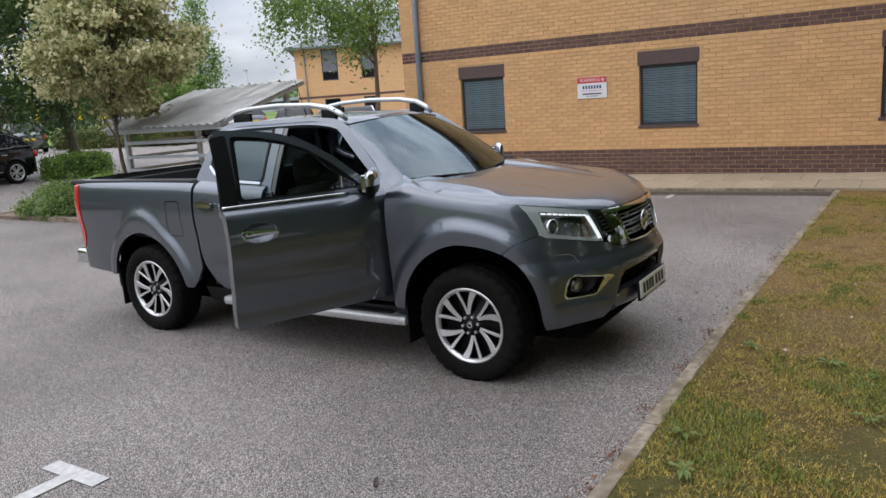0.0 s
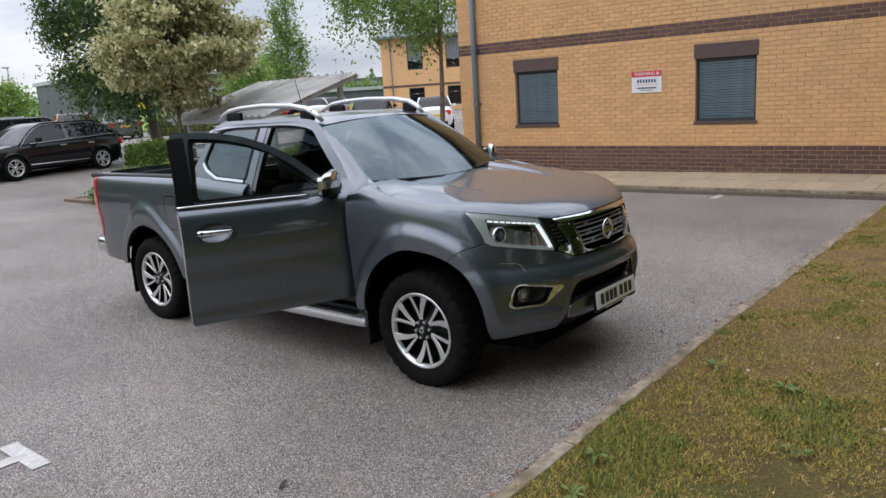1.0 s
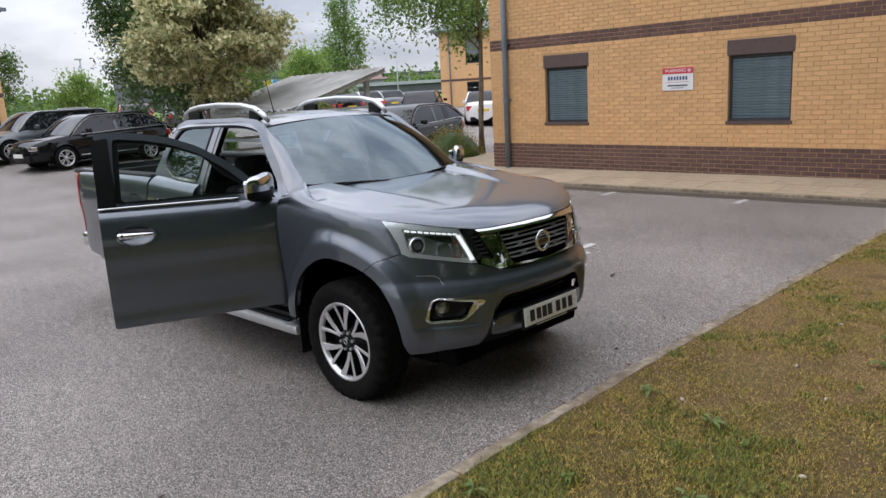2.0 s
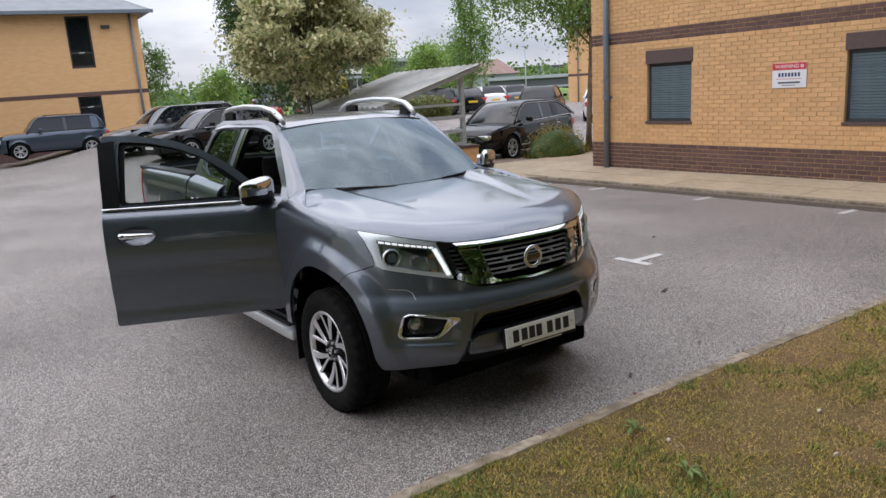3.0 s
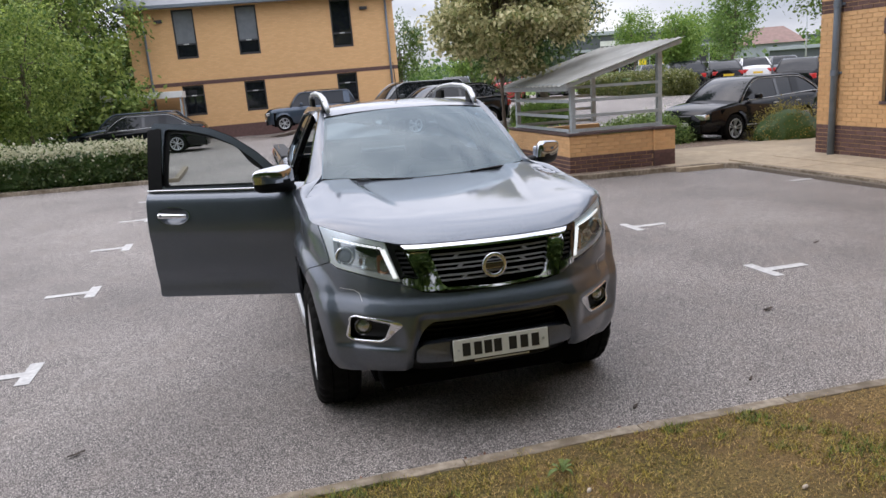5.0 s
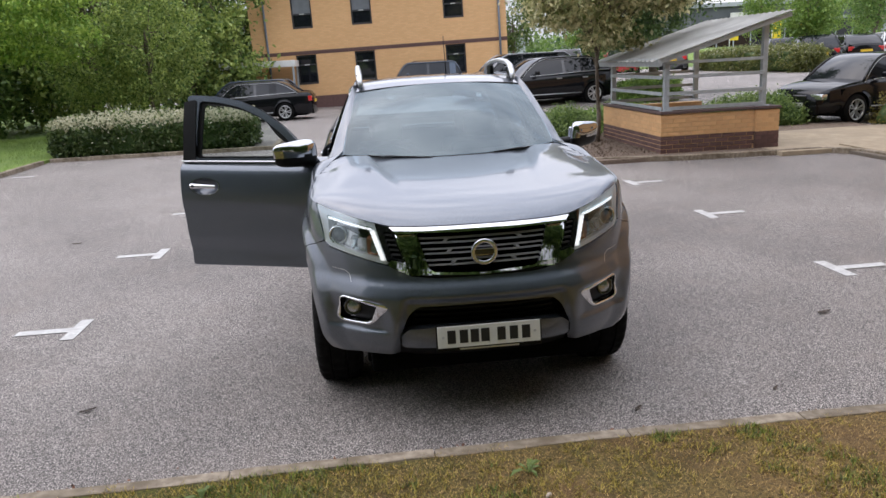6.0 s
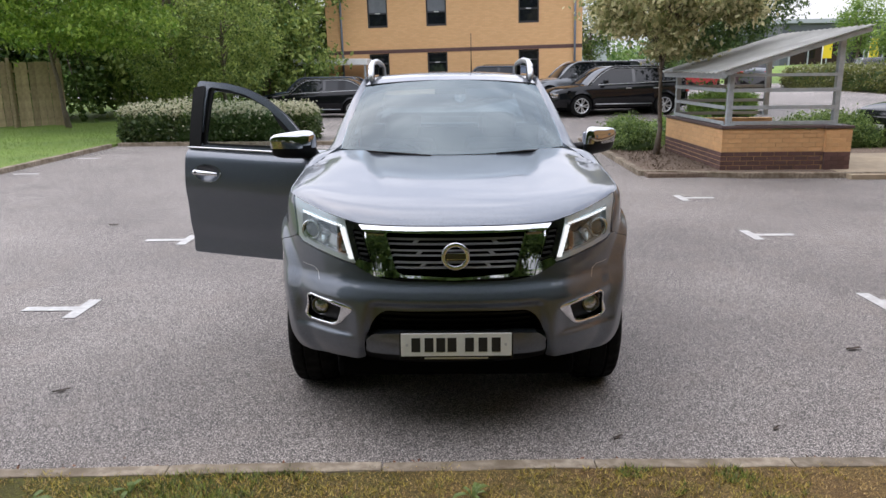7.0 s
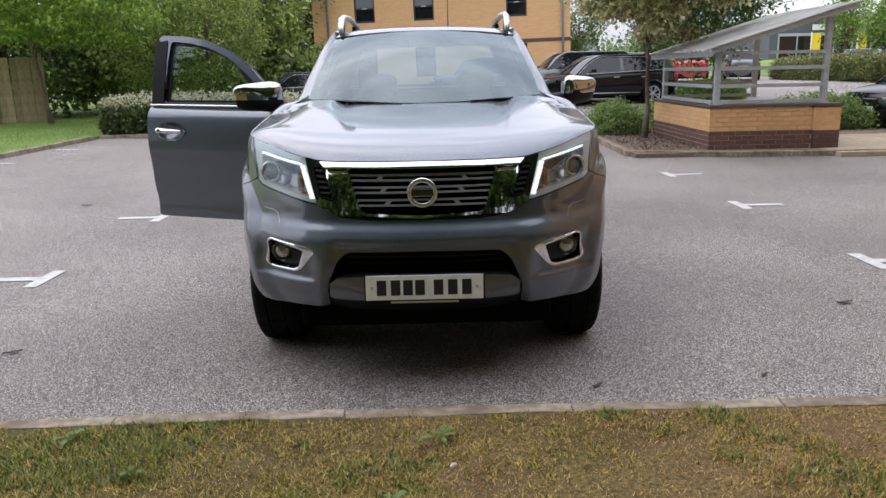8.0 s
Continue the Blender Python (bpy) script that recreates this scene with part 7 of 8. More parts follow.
def car(kind, label, m, mat, group="parked cars"):
    """A parked car: nose towards -y in its own axes."""
    L, W, H, belt, lead, ys0, yr0, yr1, ys1, tail, sill, wb = CAR_KINDS[kind]
    c = empty("car", label, "car", group)
    h = L / 2
    top = smooth_curve([-h, -h + 0.12, -h + 0.5, ys0, 0.0, ys1, h - 0.1, h], [lead - 0.10, lead, lead + 0.10, belt - 0.02, belt + 0.02, tail + 0.02, tail, tail - 0.12])
    plan_w = smooth_curve([-h, -h + 0.18, -h + 0.6, -0.6, 0.8, h - 0.6, h - 0.15, h], [W * 0.62, W * 0.86, W * 0.97, W, W, W * 0.97, W * 0.88, W * 0.70])
    shape = smooth_curve([0.0, 0.15, 0.45, 0.75, 0.92, 1.0], [0.90, 0.965, 1.0, 0.985, 0.95, 0.90])

    def flank_c(s):
        def fn(y, t):
            z = sill + (top(y) - sill) * t
            x = plan_w(y) * shape(t)
            for wy in (-wb / 2, wb / 2):
                x = x + 0.018 * (1 - step(0.36, 0.46, np.hypot(y - wy, z - 0.34)))
            return np.stack([s * x, y, z], -1)
        return fn

    def arches(y, t):
        z = sill + (top(y) - sill) * t
        return 0.40 - np.minimum(np.hypot(y + wb / 2, z - 0.33), np.hypot(y - wb / 2, z - 0.33)) - 0.015

    for s in (-1, 1):
        sheet("body_side", around(-h, h, 0.06), np.linspace(0, 1, 22), flank_c(s), mat, c, arches, 0.05, s)
        for wy in (-wb / 2, wb / 2):
            # plain box, wheel-well shade held in its near-black colour
            boxed("wheel_well", (s * (W - 0.06), wy - 0.44, 0.2), (s * (W - 0.4), wy + 0.44, 0.80), M_VOID, c, 0.0)
    deck = lambda p, y: np.stack([p * plan_w(y) * 0.905, y, top(y) + 0.045 * (1 - p * p)], -1)
    sheet("bonnet", np.linspace(-1, 1, 17), around(-h, ys0 + 0.15, 0.06), deck, mat, c, None, 0.0, 1)
    sheet("boot", np.linspace(-1, 1, 17), around(ys1 - 0.15, h, 0.05), deck, mat, c, None, 0.0, 1)
    for y, o, nm in ((-h, -1, "nose"), (h, 1, "tail")):
        zf = float(top(y))
        end = lambda p, t, y=y, zf=zf, o=o: np.stack([p * plan_w(np.full_like(p, y)) * shape(t), y + o * (0.05 * (1 - p * p) + 0.03 * np.sin(np.pi * np.clip(t, 0, 1))) - 0 * t, sill + (zf + 0.045 * (1 - p * p) - sill) * t], -1)
        sheet(nm, np.linspace(-1, 1, 15), np.linspace(0, 1, 10), end, mat, c, None, 0.0, 1 if o < 0 else -1)
        boxed("lower_bumper", (-W * 0.66, y - 0.05, sill - 0.02), (W * 0.66, y + 0.05, sill + 0.18), M_BLACK, c, 0.02)
    # glasshouse
    wb_, wr = W * 0.90, W * 0.69
    roofz = H

    def house(s):
        def fn(y, t):
            z0 = top(y) - 0.015
            f = np.clip((y - ys0) / (yr0 - ys0), 0, 1)
            b = np.clip((ys1 - y) / (ys1 - yr1), 0, 1)
            z1 = z0 + (roofz - 0.03 - z0) * np.minimum(np.sin(f * np.pi / 2), np.sin(b * np.pi / 2))
            z = z0 + (z1 - z0) * t
            k = (z - z0) / (roofz - belt)
            return np.stack([s * (wb_ + (wr - wb_) * k), y, z], -1)
        return fn

    for s in (-1, 1):
        sheet("side_glass", around(ys0, ys1, 0.05), np.linspace(0, 1, 8), house(s), M_PANE, c, None, 0.0, s)
        for y0, nm in ((yr0 + (yr1 - yr0) * 0.42, "door_pillar"), (yr1 - 0.12, "rear_pillar")):
            sheet(nm, around(y0 - 0.05, y0 + (0.05 if nm == "door_pillar" else 0.22), 0.03), np.linspace(0, 1, 8), lambda y, t, s=s: house(s)(y, t) + np.array([s * 0.008, 0, 0]), M_GLOSSBLK if nm == "door_pillar" else mat, c, None, 0.0, s)
        rl = house(s)(np.linspace(ys0, ys1, 24), np.ones(24)) + np.array([0, 0, 0.005])
        tube("roof_edge", rl, 0.035, mat, c, 8)
        if kind in ("suv", "saloon"):
            tube("window_chrome", rl + np.array([s * 0.030, 0, -0.028]), 0.010, M_SATIN, c, 6)
            tube("sill_trim", [(s * (W - 0.012), -wb / 2 + 0.45, sill + 0.10), (s * (W - 0.004), 0.0, sill + 0.10), (s * (W - 0.012), wb / 2 - 0.45, sill + 0.10)], 0.014, M_SATIN, c, 6)
        bl = house(s)(np.linspace(ys0 + 0.3, ys1 - 0.1, 10), np.zeros(10)) + np.array([s * 0.012, 0, 0.015])
        tube("belt_trim", bl, 0.012, M_SATIN if kind in ("saloon", "suv") else M_BLACK, c, 6)
        # lamps and mirrors
        bm = bmesh.new()
        box(bm, (s * W * 0.42, -h - 0.02, lead - 0.20), (s * W * 0.80, -h + 0.20, lead - 0.07), 0.03)
        part("headlight", bm, M_SILVERL, c, "clear headlight", True, 50)
        bm = bmesh.new()
        box(bm, (s * W * 0.52, h - 0.14, tail - 0.32), (s * W * 0.845, h + 0.02, tail - 0.12), 0.03)
        part("tail_light", bm, M_REDLENS, c, "red tail light", True, 50)
        bm = bmesh.new()
        box(bm, (s * (W - 0.01), ys0 + 0.42, belt + 0.02), (s * (W + 0.17), ys0 + 0.54, belt + 0.15), 0.035, segments=3)
        part("door_mirror", bm, mat, c, "", True, 60)
        for hy in (0.05, 0.95):
            boxed("door_handle", (s * (W * 0.96), hy, belt - 0.13), (s * (W + 0.012), hy + 0.18, belt - 0.10), M_SATIN if kind == "suv" else mat, c, 0.006)

    def screen_c(y0, y1):
        def fn(p, t):
            z0, k = float(top(y0)) - 0.01, t
            z = z0 + (roofz - 0.01 - z0) * np.sin(t * np.pi / 2)
            return np.stack([p * (wb_ + (wr - wb_) * (z - z0) / (roofz - belt)), y0 + (y1 - y0) * t - (0.06 if y0 < 0 else -0.04) * (1 - p * p), z + 0.02 * (1 - p * p)], -1)
        return fn

    sheet("windscreen", np.linspace(-1, 1, 13), np.linspace(0, 1, 10), screen_c(ys0, yr0), M_PANE, c, None, 0.0, 1)
    sheet("rear_glass", np.linspace(-1, 1, 13), np.linspace(0, 1, 10), screen_c(ys1, yr1), M_PANE, c, None, 0.0, -1)
    sheet("roof", np.linspace(-1, 1, 13), around(yr0 - 0.06, yr1 + 0.05, 0.08), lambda p, y: np.stack([p * wr, y, roofz - 0.01 + 0.03 * (1 - p * p) - 0.02 * ((y - (yr0 + yr1) / 2) / (yr1 - yr0)) ** 2], -1), mat, c, None, 0.0, 1)
    boxed("grille", (-W * 0.36, -h - 0.075, lead - 0.26), (W * 0.36, -h + 0.02, lead - 0.09), M_GLOSSBLK, c, 0.02)
    boxed("front_plate", (-0.26, -h - 0.085, sill + 0.13), (0.26, -h - 0.04, sill + 0.24), M_PLATE, c, 0.004)
    boxed("rear_plate", (-0.26, h + 0.04, 0.62), (0.26, h + 0.085, 0.73), M_PLATE_Y, c, 0.004)
    boxed("underside", (-W * 0.8, -h + 0.2, sill - 0.06), (W * 0.8, h - 0.2, sill + 0.12), M_VOID, c, 0.0)
    for s in (-1, 1):
        for wy in (-wb / 2, wb / 2):
            w = copy_thing(WHEEL_CAR, Matrix.Translation((s * (W - 0.11), wy, 0.33)) @ pose(0, 0, 0, random.uniform(0, 360), 0, 0 if s > 0 else 180))
            w.parent = c
    if kind == "boxy":
        for s in (-1, 1):
            tube("roof_rail", [(s * wr * 0.92, yr0 + 0.1, roofz), (s * wr * 0.92, yr0 + 0.25, roofz + 0.05), (s * wr * 0.92, yr1 - 0.2, roofz + 0.05), (s * wr * 0.92, yr1, roofz)], 0.014, M_BLACK, c, 6)
    c.matrix_world = m
    return c


def parked(x, y, turn):
    return pose(x, y, 0.002 + rise_at(x, y - 0.8), 0, 0, turn)


# turn: 0 looks towards -y, -90 towards -x, 180 away from the camera
car("suv", "black crossover car parked with its side to the lane", parked(5.4, 20.5, -81), M_PAINT_BLK)
car("estate", "grey estate car parked behind the black crossover", parked(4.9, 23.4, -83), M_PAINT_GREY)
car("saloon", "black saloon car parked beside the hedge", parked(-4.93, 25.75, -93), M_PAINT_BLK)
car("estate", "dark blue estate car parked behind the black saloon", parked(-5.6, 28.9, -95), M_PAINT_BLUE)
car("boxy", "slate blue boxy off-road car parked by the far office", parked(1.95, 30.4, -92), M_PAINT_BLUE)
car("suv", "black crossover car parked nose out by the office corner", parked(11.43, 12.81, -74), M_PAINT_BLK)
car("hatch", "white hatchback parked behind the office corner", parked(23.3, 20.3, 130), M_PAINT_WHITE)
car("hatch", "dark car parked beside the white hatchback", parked(21.6, 22.6, 130), M_PAINT_BLK)
row = [(20.8, 30.6, "black hatchback in the far parked row", "hatch", M_PAINT_BLK), (24.2, 32.6, "dark saloon in the far parked row", "saloon", M_PAINT_BLK), (27.6, 34.6, "white car in the far parked row", "hatch", M_PAINT_WHITE), (31.0, 36.6, "silver grey car in the far parked row", "estate", M_PAINT_GREY),
       (13.4, 36.0, "bright red car parked beyond the hedge", "hatch", M_PAINT_RED), (10.6, 36.5, "blue car parked beyond the hedge", "hatch", M_PAINT_BLUE), (16.4, 37.0, "grey estate parked beyond the hedge", "estate", M_PAINT_GREY), (24.0, 39.5, "green-grey estate parked beyond the hedge", "estate", M_PAINT_GREY), (28.5, 41.0, "black crossover parked beyond the hedge", "suv", M_PAINT_BLK)]
for x, y, label, kind, mat in row:
    car(kind, label, parked(x, y, 160), mat, "far parked row")
for o in [WHEEL_CAR, *WHEEL_CAR.children_recursive]:
    bpy.data.objects.remove(o)

# white flat-roofed canopy behind the black saloon
canopy = empty("white_canopy", "white flat-roofed canopy on slim posts behind parked cars", "canopy")
boxed("canopy_roof", (-6.9, 30.9, 2.0), (-3.55, 33.2, 2.28), M_WHITE, canopy, 0.02)
for x, y in ((-6.8, 31.0), (-3.65, 31.0), (-6.8, 33.1), (-3.65, 33.1)):
    boxed("canopy_post", (x - 0.04, y - 0.04, 0), (x + 0.04, y + 0.04, 2.0), M_GALV, canopy, 0.004)

# lamp columns and far buildings ----------------------------------------------------------------
for x, y, h in ((44.0, 49.3, 5.6), (17.0, 52.0, 5.5)):
    p = empty("lamp_column", "slim grey steel lamp column", "street lamp")
    tube("column", [(x, y, 0), (x, y, h * 0.5), (x, y, h)], [0.08, 0.065, 0.05], M_GALV, p, 8)
    boxed("lamp_head", (x - 0.35, y - 0.1, h - 0.02), (x + 0.1, y + 0.1, h + 0.08), M_GALV, p, 0.02)


def shed(name, label, x, y, turn, length, deep, height, mat, panels, glazing=None):
    """A far retail or office shed: walls, roof edge, glazed front with mullions, coloured panels."""
    b = empty(name, label, "building", m=pose(x, y, 0, 0, 0, turn))
    def add(o):
        o.parent = b
        o.matrix_parent_inverse = Matrix.Identity(4)
    add(boxed("wall", (0, 0.1, 0), (length, deep, height), mat, None, 0))
    add(boxed("roof", (-0.3, -0.3, height), (length + 0.3, deep + 0.3, height + 0.45), M_SHED if mat is M_SHED_D else M_SHED_D, None, 0.02))
    if glazing:
        x0, x1, z1 = glazing
        n = max(2, int((x1 - x0) / 2.0))
        for k in range(n):
            a = x0 + (x1 - x0) * k / n
            add(boxed("pane", (a + 0.08, 0.02, 0.4), (a + (x1 - x0) / n - 0.08, 0.08, z1), M_PANE, None, 0))
        add(boxed("glazing_frame", (x0 - 0.1, 0.04, 0.0), (x1 + 0.1, 0.098, z1 + 0.3), M_SHED, None, 0))
    for x0, x1, z0, z1, pm in panels:
        add(boxed("panel", (x0, -0.08, z0), (x1, 0.0, z1), pm, None, 0))
    return b


shed("car_showroom", "far grey car showroom with a glazed front", 37.5, 82.5, -4, 22, 18, 6.3, M_SHED_D, [(4.5, 9.0, 5.0, 5.6, M_WHITE)], (1.0, 21.0, 4.4))
for x, w, mat, label in ((41.0, 0.95, M_YELLOW, "yellow"), (46.0, 1.0, M_YELLOW, "yellow"), (49.2, 1.0, M_YELLOW, "yellow"), (50.4, 0.7, M_PAINT_SKY, "sky blue")):
    flag = empty("banner_flag", "tall %s banner flag on a pole by the showroom" % label, "banner", "showroom banners")
    tube("pole", [(x - 0.06, 80.0, 0.0), (x - 0.06, 80.0, 2.4), (x - 0.06, 80.0, 4.7)], 0.05, M_WHITE, flag, 6)
    sheet("banner", [x + w * q / 6 for q in range(7)], [2.5 + 0.35 * q for q in range(7)], lambda u, v, x=x: np.stack([u, 80.0 + 0.07 * np.sin((u - x) * 6), v], -1), mat, flag, None, 0.02, 1)
bm = bmesh.new()
bmesh.ops.create_grid(bm, x_segments=30, y_segments=12, size=1.0)
for v in bm.verts:
    x, y = 40 + v.co.x * 22, 56 + v.co.y * 10.5
    v.co = Vector((x, y, 0.62 + 1.35 * (1 - v.co.y ** 2) * (1 - v.co.x ** 6) * (0.9 + 0.25 * noise.noise(Vector((x / 7, y / 7, 2.0))))))
tagged(part("ground_bank", bm, M_LAWN, None, "", True), "low mown grass bank beyond the parked cars", "grass bank", kind="structure")
shed("low_shed", "far long dark low shed with a flat grey roof", 69, 86, -40, 19, 8, 3.3, M_SHED_D, [], (2, 17, 1.9))
hip = empty("hipped_building", "far building with a pale hipped roof", "building", m=pose(74, 101, 0, 0, 0, -40))
for o in (boxed("wall", (0, 0, 0), (10, 9, 4.6), M_SHED, None, 0),):
    o.parent = hip
bm = bmesh.new()
vs = [bm.verts.new(q) for q in ((-0.6, -0.6, 4.6), (10.6, -0.6, 4.6), (10.6, 9.6, 4.6), (-0.6, 9.6, 4.6), (3.0, 4.5, 7.2), (7.0, 4.5, 7.2))]
for q in ((0, 1, 5, 4), (1, 2, 5), (2, 3, 4, 5), (3, 0, 4), (3, 2, 1, 0)):
    bm.faces.new([vs[k] for k in q])
part("roof", bm, M_ROOFRED).parent = hip
shed("retail_shed", "far long pale retail shed", 104, 142, -38, 34, 20, 6.5, M_SHED, [(4, 36, 3.2, 3.7, M_SHED_D)], (4, 30, 3.0))
shed("car_showroom", "small far grey showroom with yellow panels", 58, 146, -20, 13, 14, 5.2, M_SHED_D, [(2, 4, 0.3, 3.6, M_YELLOW), (8, 10, 0.3, 3.6, M_YELLOW)], (2, 12, 3.4))
shed("retail_shed", "far low pale warehouse", -4, 120, 0, 30, 16, 5.5, M_SHED, [], (3, 26, 3.0))
red_house = empty("red_brick_building", "far red brick building with pitched slate roofs", "building", m=pose(66, 62, 0, 0, 0, -46))
for dx in (0, 9):
    for o in (boxed("wall", (dx, 0, 0), (dx + 8.6, 9, 5.4), M_BRICK_RED, None, 0),):
        o.parent = red_house
    bm = bmesh.new()
    vs = [bm.verts.new(q) for q in ((dx - 0.3, -0.4, 5.4), (dx + 8.9, -0.4, 5.4), (dx + 8.9, 9.4, 5.4), (dx - 0.3, 9.4, 5.4), (dx + 4.3, -0.4, 8.0), (dx + 4.3, 9.4, 8.0))]
    for q in ((0, 1, 4), (1, 2, 5, 4), (2, 3, 5), (3, 0, 4, 5), (3, 2, 1, 0)):
        bm.faces.new([vs[i] for i in q])
    o = part("roof", bm, M_SLATE)
    o.parent = red_house
    for k in range(3):
        for z in (1.0, 3.4):
            o = boxed("window", (dx + 1.0 + 2.5 * k, -0.05, z), (dx + 2.2 + 2.5 * k, 0.02, z + 1.3), M_PANE, None, 0)
            o.parent = red_house
# left-hand house beyond the fence
house = empty("brick_house", "red brick house with a grey roof beyond the fence", "house", m=pose(-30, 27, 0, 0, 0, 33))
for o in (boxed("wall", (0, 0, 0), (9, 8, 5.2), M_BRICK_RED, None, 0), boxed("window", (6.2, -0.06, 3.0), (7.6, 0.02, 4.2), M_WHITE, None, 0), boxed("window_pane", (6.3, -0.09, 3.1), (7.5, -0.05, 4.1), M_PANE, None, 0)):
    o.parent = house
bm = bmesh.new()
vs = [bm.verts.new(q) for q in ((-0.3, -0.4, 5.2), (9.3, -0.4, 5.2), (9.3, 8.4, 5.2), (-0.3, 8.4, 5.2), (-0.3, 4, 8.0), (9.3, 4, 8.0))]
for q in ((0, 1, 5, 4), (1, 2, 5), (2, 3, 4, 5), (3, 0, 4), (3, 2, 1, 0)):
    bm.faces.new([vs[i] for i in q])
part("roof", bm, M_SLATE).parent = house

# far belt of trees and a low hill on the horizon
rng = np.random.default_rng(5)
pts = []
for k in range(900):
    a = radians(rng.uniform(-75, 85))
    r = rng.uniform(125, 190)
    pts.append((r * math.sin(a), r * math.cos(a), rng.uniform(0, 1) ** 0.7 * (5 + 3 * noise.noise(Vector((a * 9, 0, 3))))))
far = np.repeat(np.array(pts), 60, axis=0) + rng.normal(size=(900 * 60, 3)) * np.array([3.0, 3.0, 1.2])
far[:, 2] = np.abs(far[:, 2])
tagged(obj("far_woods", leaf_mesh("far_woods", far, 0.9, rng, 0.2, 0.9), M_LEAF_DARK), "distant belt of dark green trees", "woods", kind="stuff")
bm = bmesh.new()
bmesh.ops.create_grid(bm, x_segments=60, y_segments=14, size=1.0)
for v in bm.verts:
    x, y = v.co.x * 700 + 80, 420 + v.co.y * 180
    v.co = Vector((x, y, -1 + 20 * (1 - v.co.y ** 2) * (0.55 + 0.6 * noise.noise(Vector((x / 160, 0.0, 1.0))))))
tagged(part("ground_hill", bm, M_LAWN, None, "", True), "low green hill on the horizon", "hill", kind="structure")


# bricks, slabs, grass: the small pieces come last -------------------------------------------------
def brick_mesh(name, l, d, h, mat):
    bm = bmesh.new()
    box(bm, (-d, -l / 2, 0.0), (0.0, l / 2, h), 0.0)
    bmesh.ops.delete(bm, geom=[f for f in bm.faces if f.normal.x > 0.9], context="FACES")
    e = [q for q in bm.edges if all(v.co.x < -d + 1e-5 for v in q.verts)]
    bmesh.ops.bevel(bm, geom=e, offset=0.003, segments=1, affect="EDGES")
    me = bpy.data.meshes.new(name)
    bm.to_mesh(me)
    bm.free()
    me.materials.append(mat)
    return me


BL, BH, JOINT = 0.215, 0.065, 0.010
B_PROUD = 0.008
LIGHT = brick_mesh("brick", BL, B_PROUD, BH, M_BRICK)
DARK = brick_mesh("brick", BL, B_PROUD, BH, M_BRICK_D)


def brickwork(place, y0, y1, z0, z1, dark, skip, near, parent, rest_name):
    """Courses of stretchers on a wall: place(y, z) gives the pose of a brick there. Near ones are objects, the rest joins into one mesh."""
    verts, faces, which = {0: [], 1: []}, {0: [], 1: []}, 0
    row = 0
    z = z0
    base = {}
    for k, me in enumerate((LIGHT, DARK)):
        base[k] = ([v.co.copy() for v in me.vertices], [tuple(p.vertices) for p in me.polygons])
    while z + BH <= z1 + 0.001:
        y = y0 + (0.0 if row % 2 else -(BL + JOINT) / 2)
        while y < y1:
            spans = [(max(y, y0), min(y + BL, y1))]
            for q in skip:
                if z + BH > q[2] + 0.015 and z < q[3] - 0.015:
                    spans = [p for a, b in spans for p in ((a, min(b, q[0])), (max(a, q[1]), b))]
            for a, b in spans:
                if b - a < 0.025:
                    continue
                k = int(dark(z))
                m = place((a + b) / 2, z) @ Matrix.Translation((random.uniform(-0.0015, 0.0015), 0, random.uniform(-0.001, 0.001)))
                wide = b - a
                if near((a + b) / 2, z):
                    o = obj("brick", DARK if k else LIGHT, None, parent)
                    o.matrix_world = m @ Matrix.Diagonal((1, wide / BL, 1, 1))
                else:
                    n = len(verts[k])
                    verts[k] += [m @ Vector((v.x, v.y * wide / BL, v.z)) for v in base[k][0]]
                    faces[k] += [tuple(i + n for i in f) for f in base[k][1]]
            y += BL + JOINT
        z += BH + JOINT
        row += 1
    for k, mat in ((0, M_BRICK), (1, M_BRICK_D)):
        if verts[k]:
            o = obj(rest_name, mesh_of(rest_name, verts[k], faces[k]), mat, parent)
            tagged(o, kind="stuff")


def dark_course(z):
    return z < 0.60 or 2.56 < z < 2.74


skip_a = [(y0 - 0.005, y1 + 0.005, z0, z1) for y0, y1, z0, z1 in OPEN_A]
brickwork(lambda y, z: Matrix.Translation((AX + 0.008, y, z)), AY0, AY1, 0.11, AZ1 - 0.05, dark_course, skip_a, lambda y, z: 2.15 < y < 4.4 and 0.6 < z < 2.5, office, "brickwork")
brickwork(lambda y, z: Matrix.Translation((AX + y, AY1 - 0.008, z)) @ pose(0, 0, 0, 0, 0, -90), 0.0, 6.0, 0.11, AZ1 - 0.05, dark_course, [], lambda y, z: False, office, "side_brickwork")


def low_course(z):
    return z < 0.32 or z > 0.69


brickwork(lambda x, z: Matrix.Translation((x, SY0 + 0.112, z)) @ pose(0, 0, 0, 0, 0, 90), SX0 + 0.105, SX1 - 0.42, 0.075, 0.76, low_course, [], lambda y, z: True, shelter_wall, "wall_bricks")
brickwork(lambda x, z: Matrix.Translation((x, SY0 + 0.05, z)) @ pose(0, 0, 0, 0, 0, 90), SX1 - 0.42, SX1 + 0.01, 0.075, 0.76, low_course, [], lambda y, z: True, shelter_wall, "pier_bricks")
boxed("pier_core", (SX1 - 0.415, SY0 + 0.045, 0.02), (SX1, SY0 + 0.42, 0.365), M_BRICK_D, shelter_wall, 0)
boxed("pier_core", (SX1 - 0.415, SY0 + 0.045, 0.365), (SX1, SY0 + 0.42, 0.74), M_BRICK, shelter_wall, 0)
brickwork(lambda y, z: Matrix.Translation((SX0 + 0.112, y, z)), SY0 + 0.105, SY1, 0.075, 0.76, low_course, [], lambda y, z: False, shelter_wall, "return_bricks")
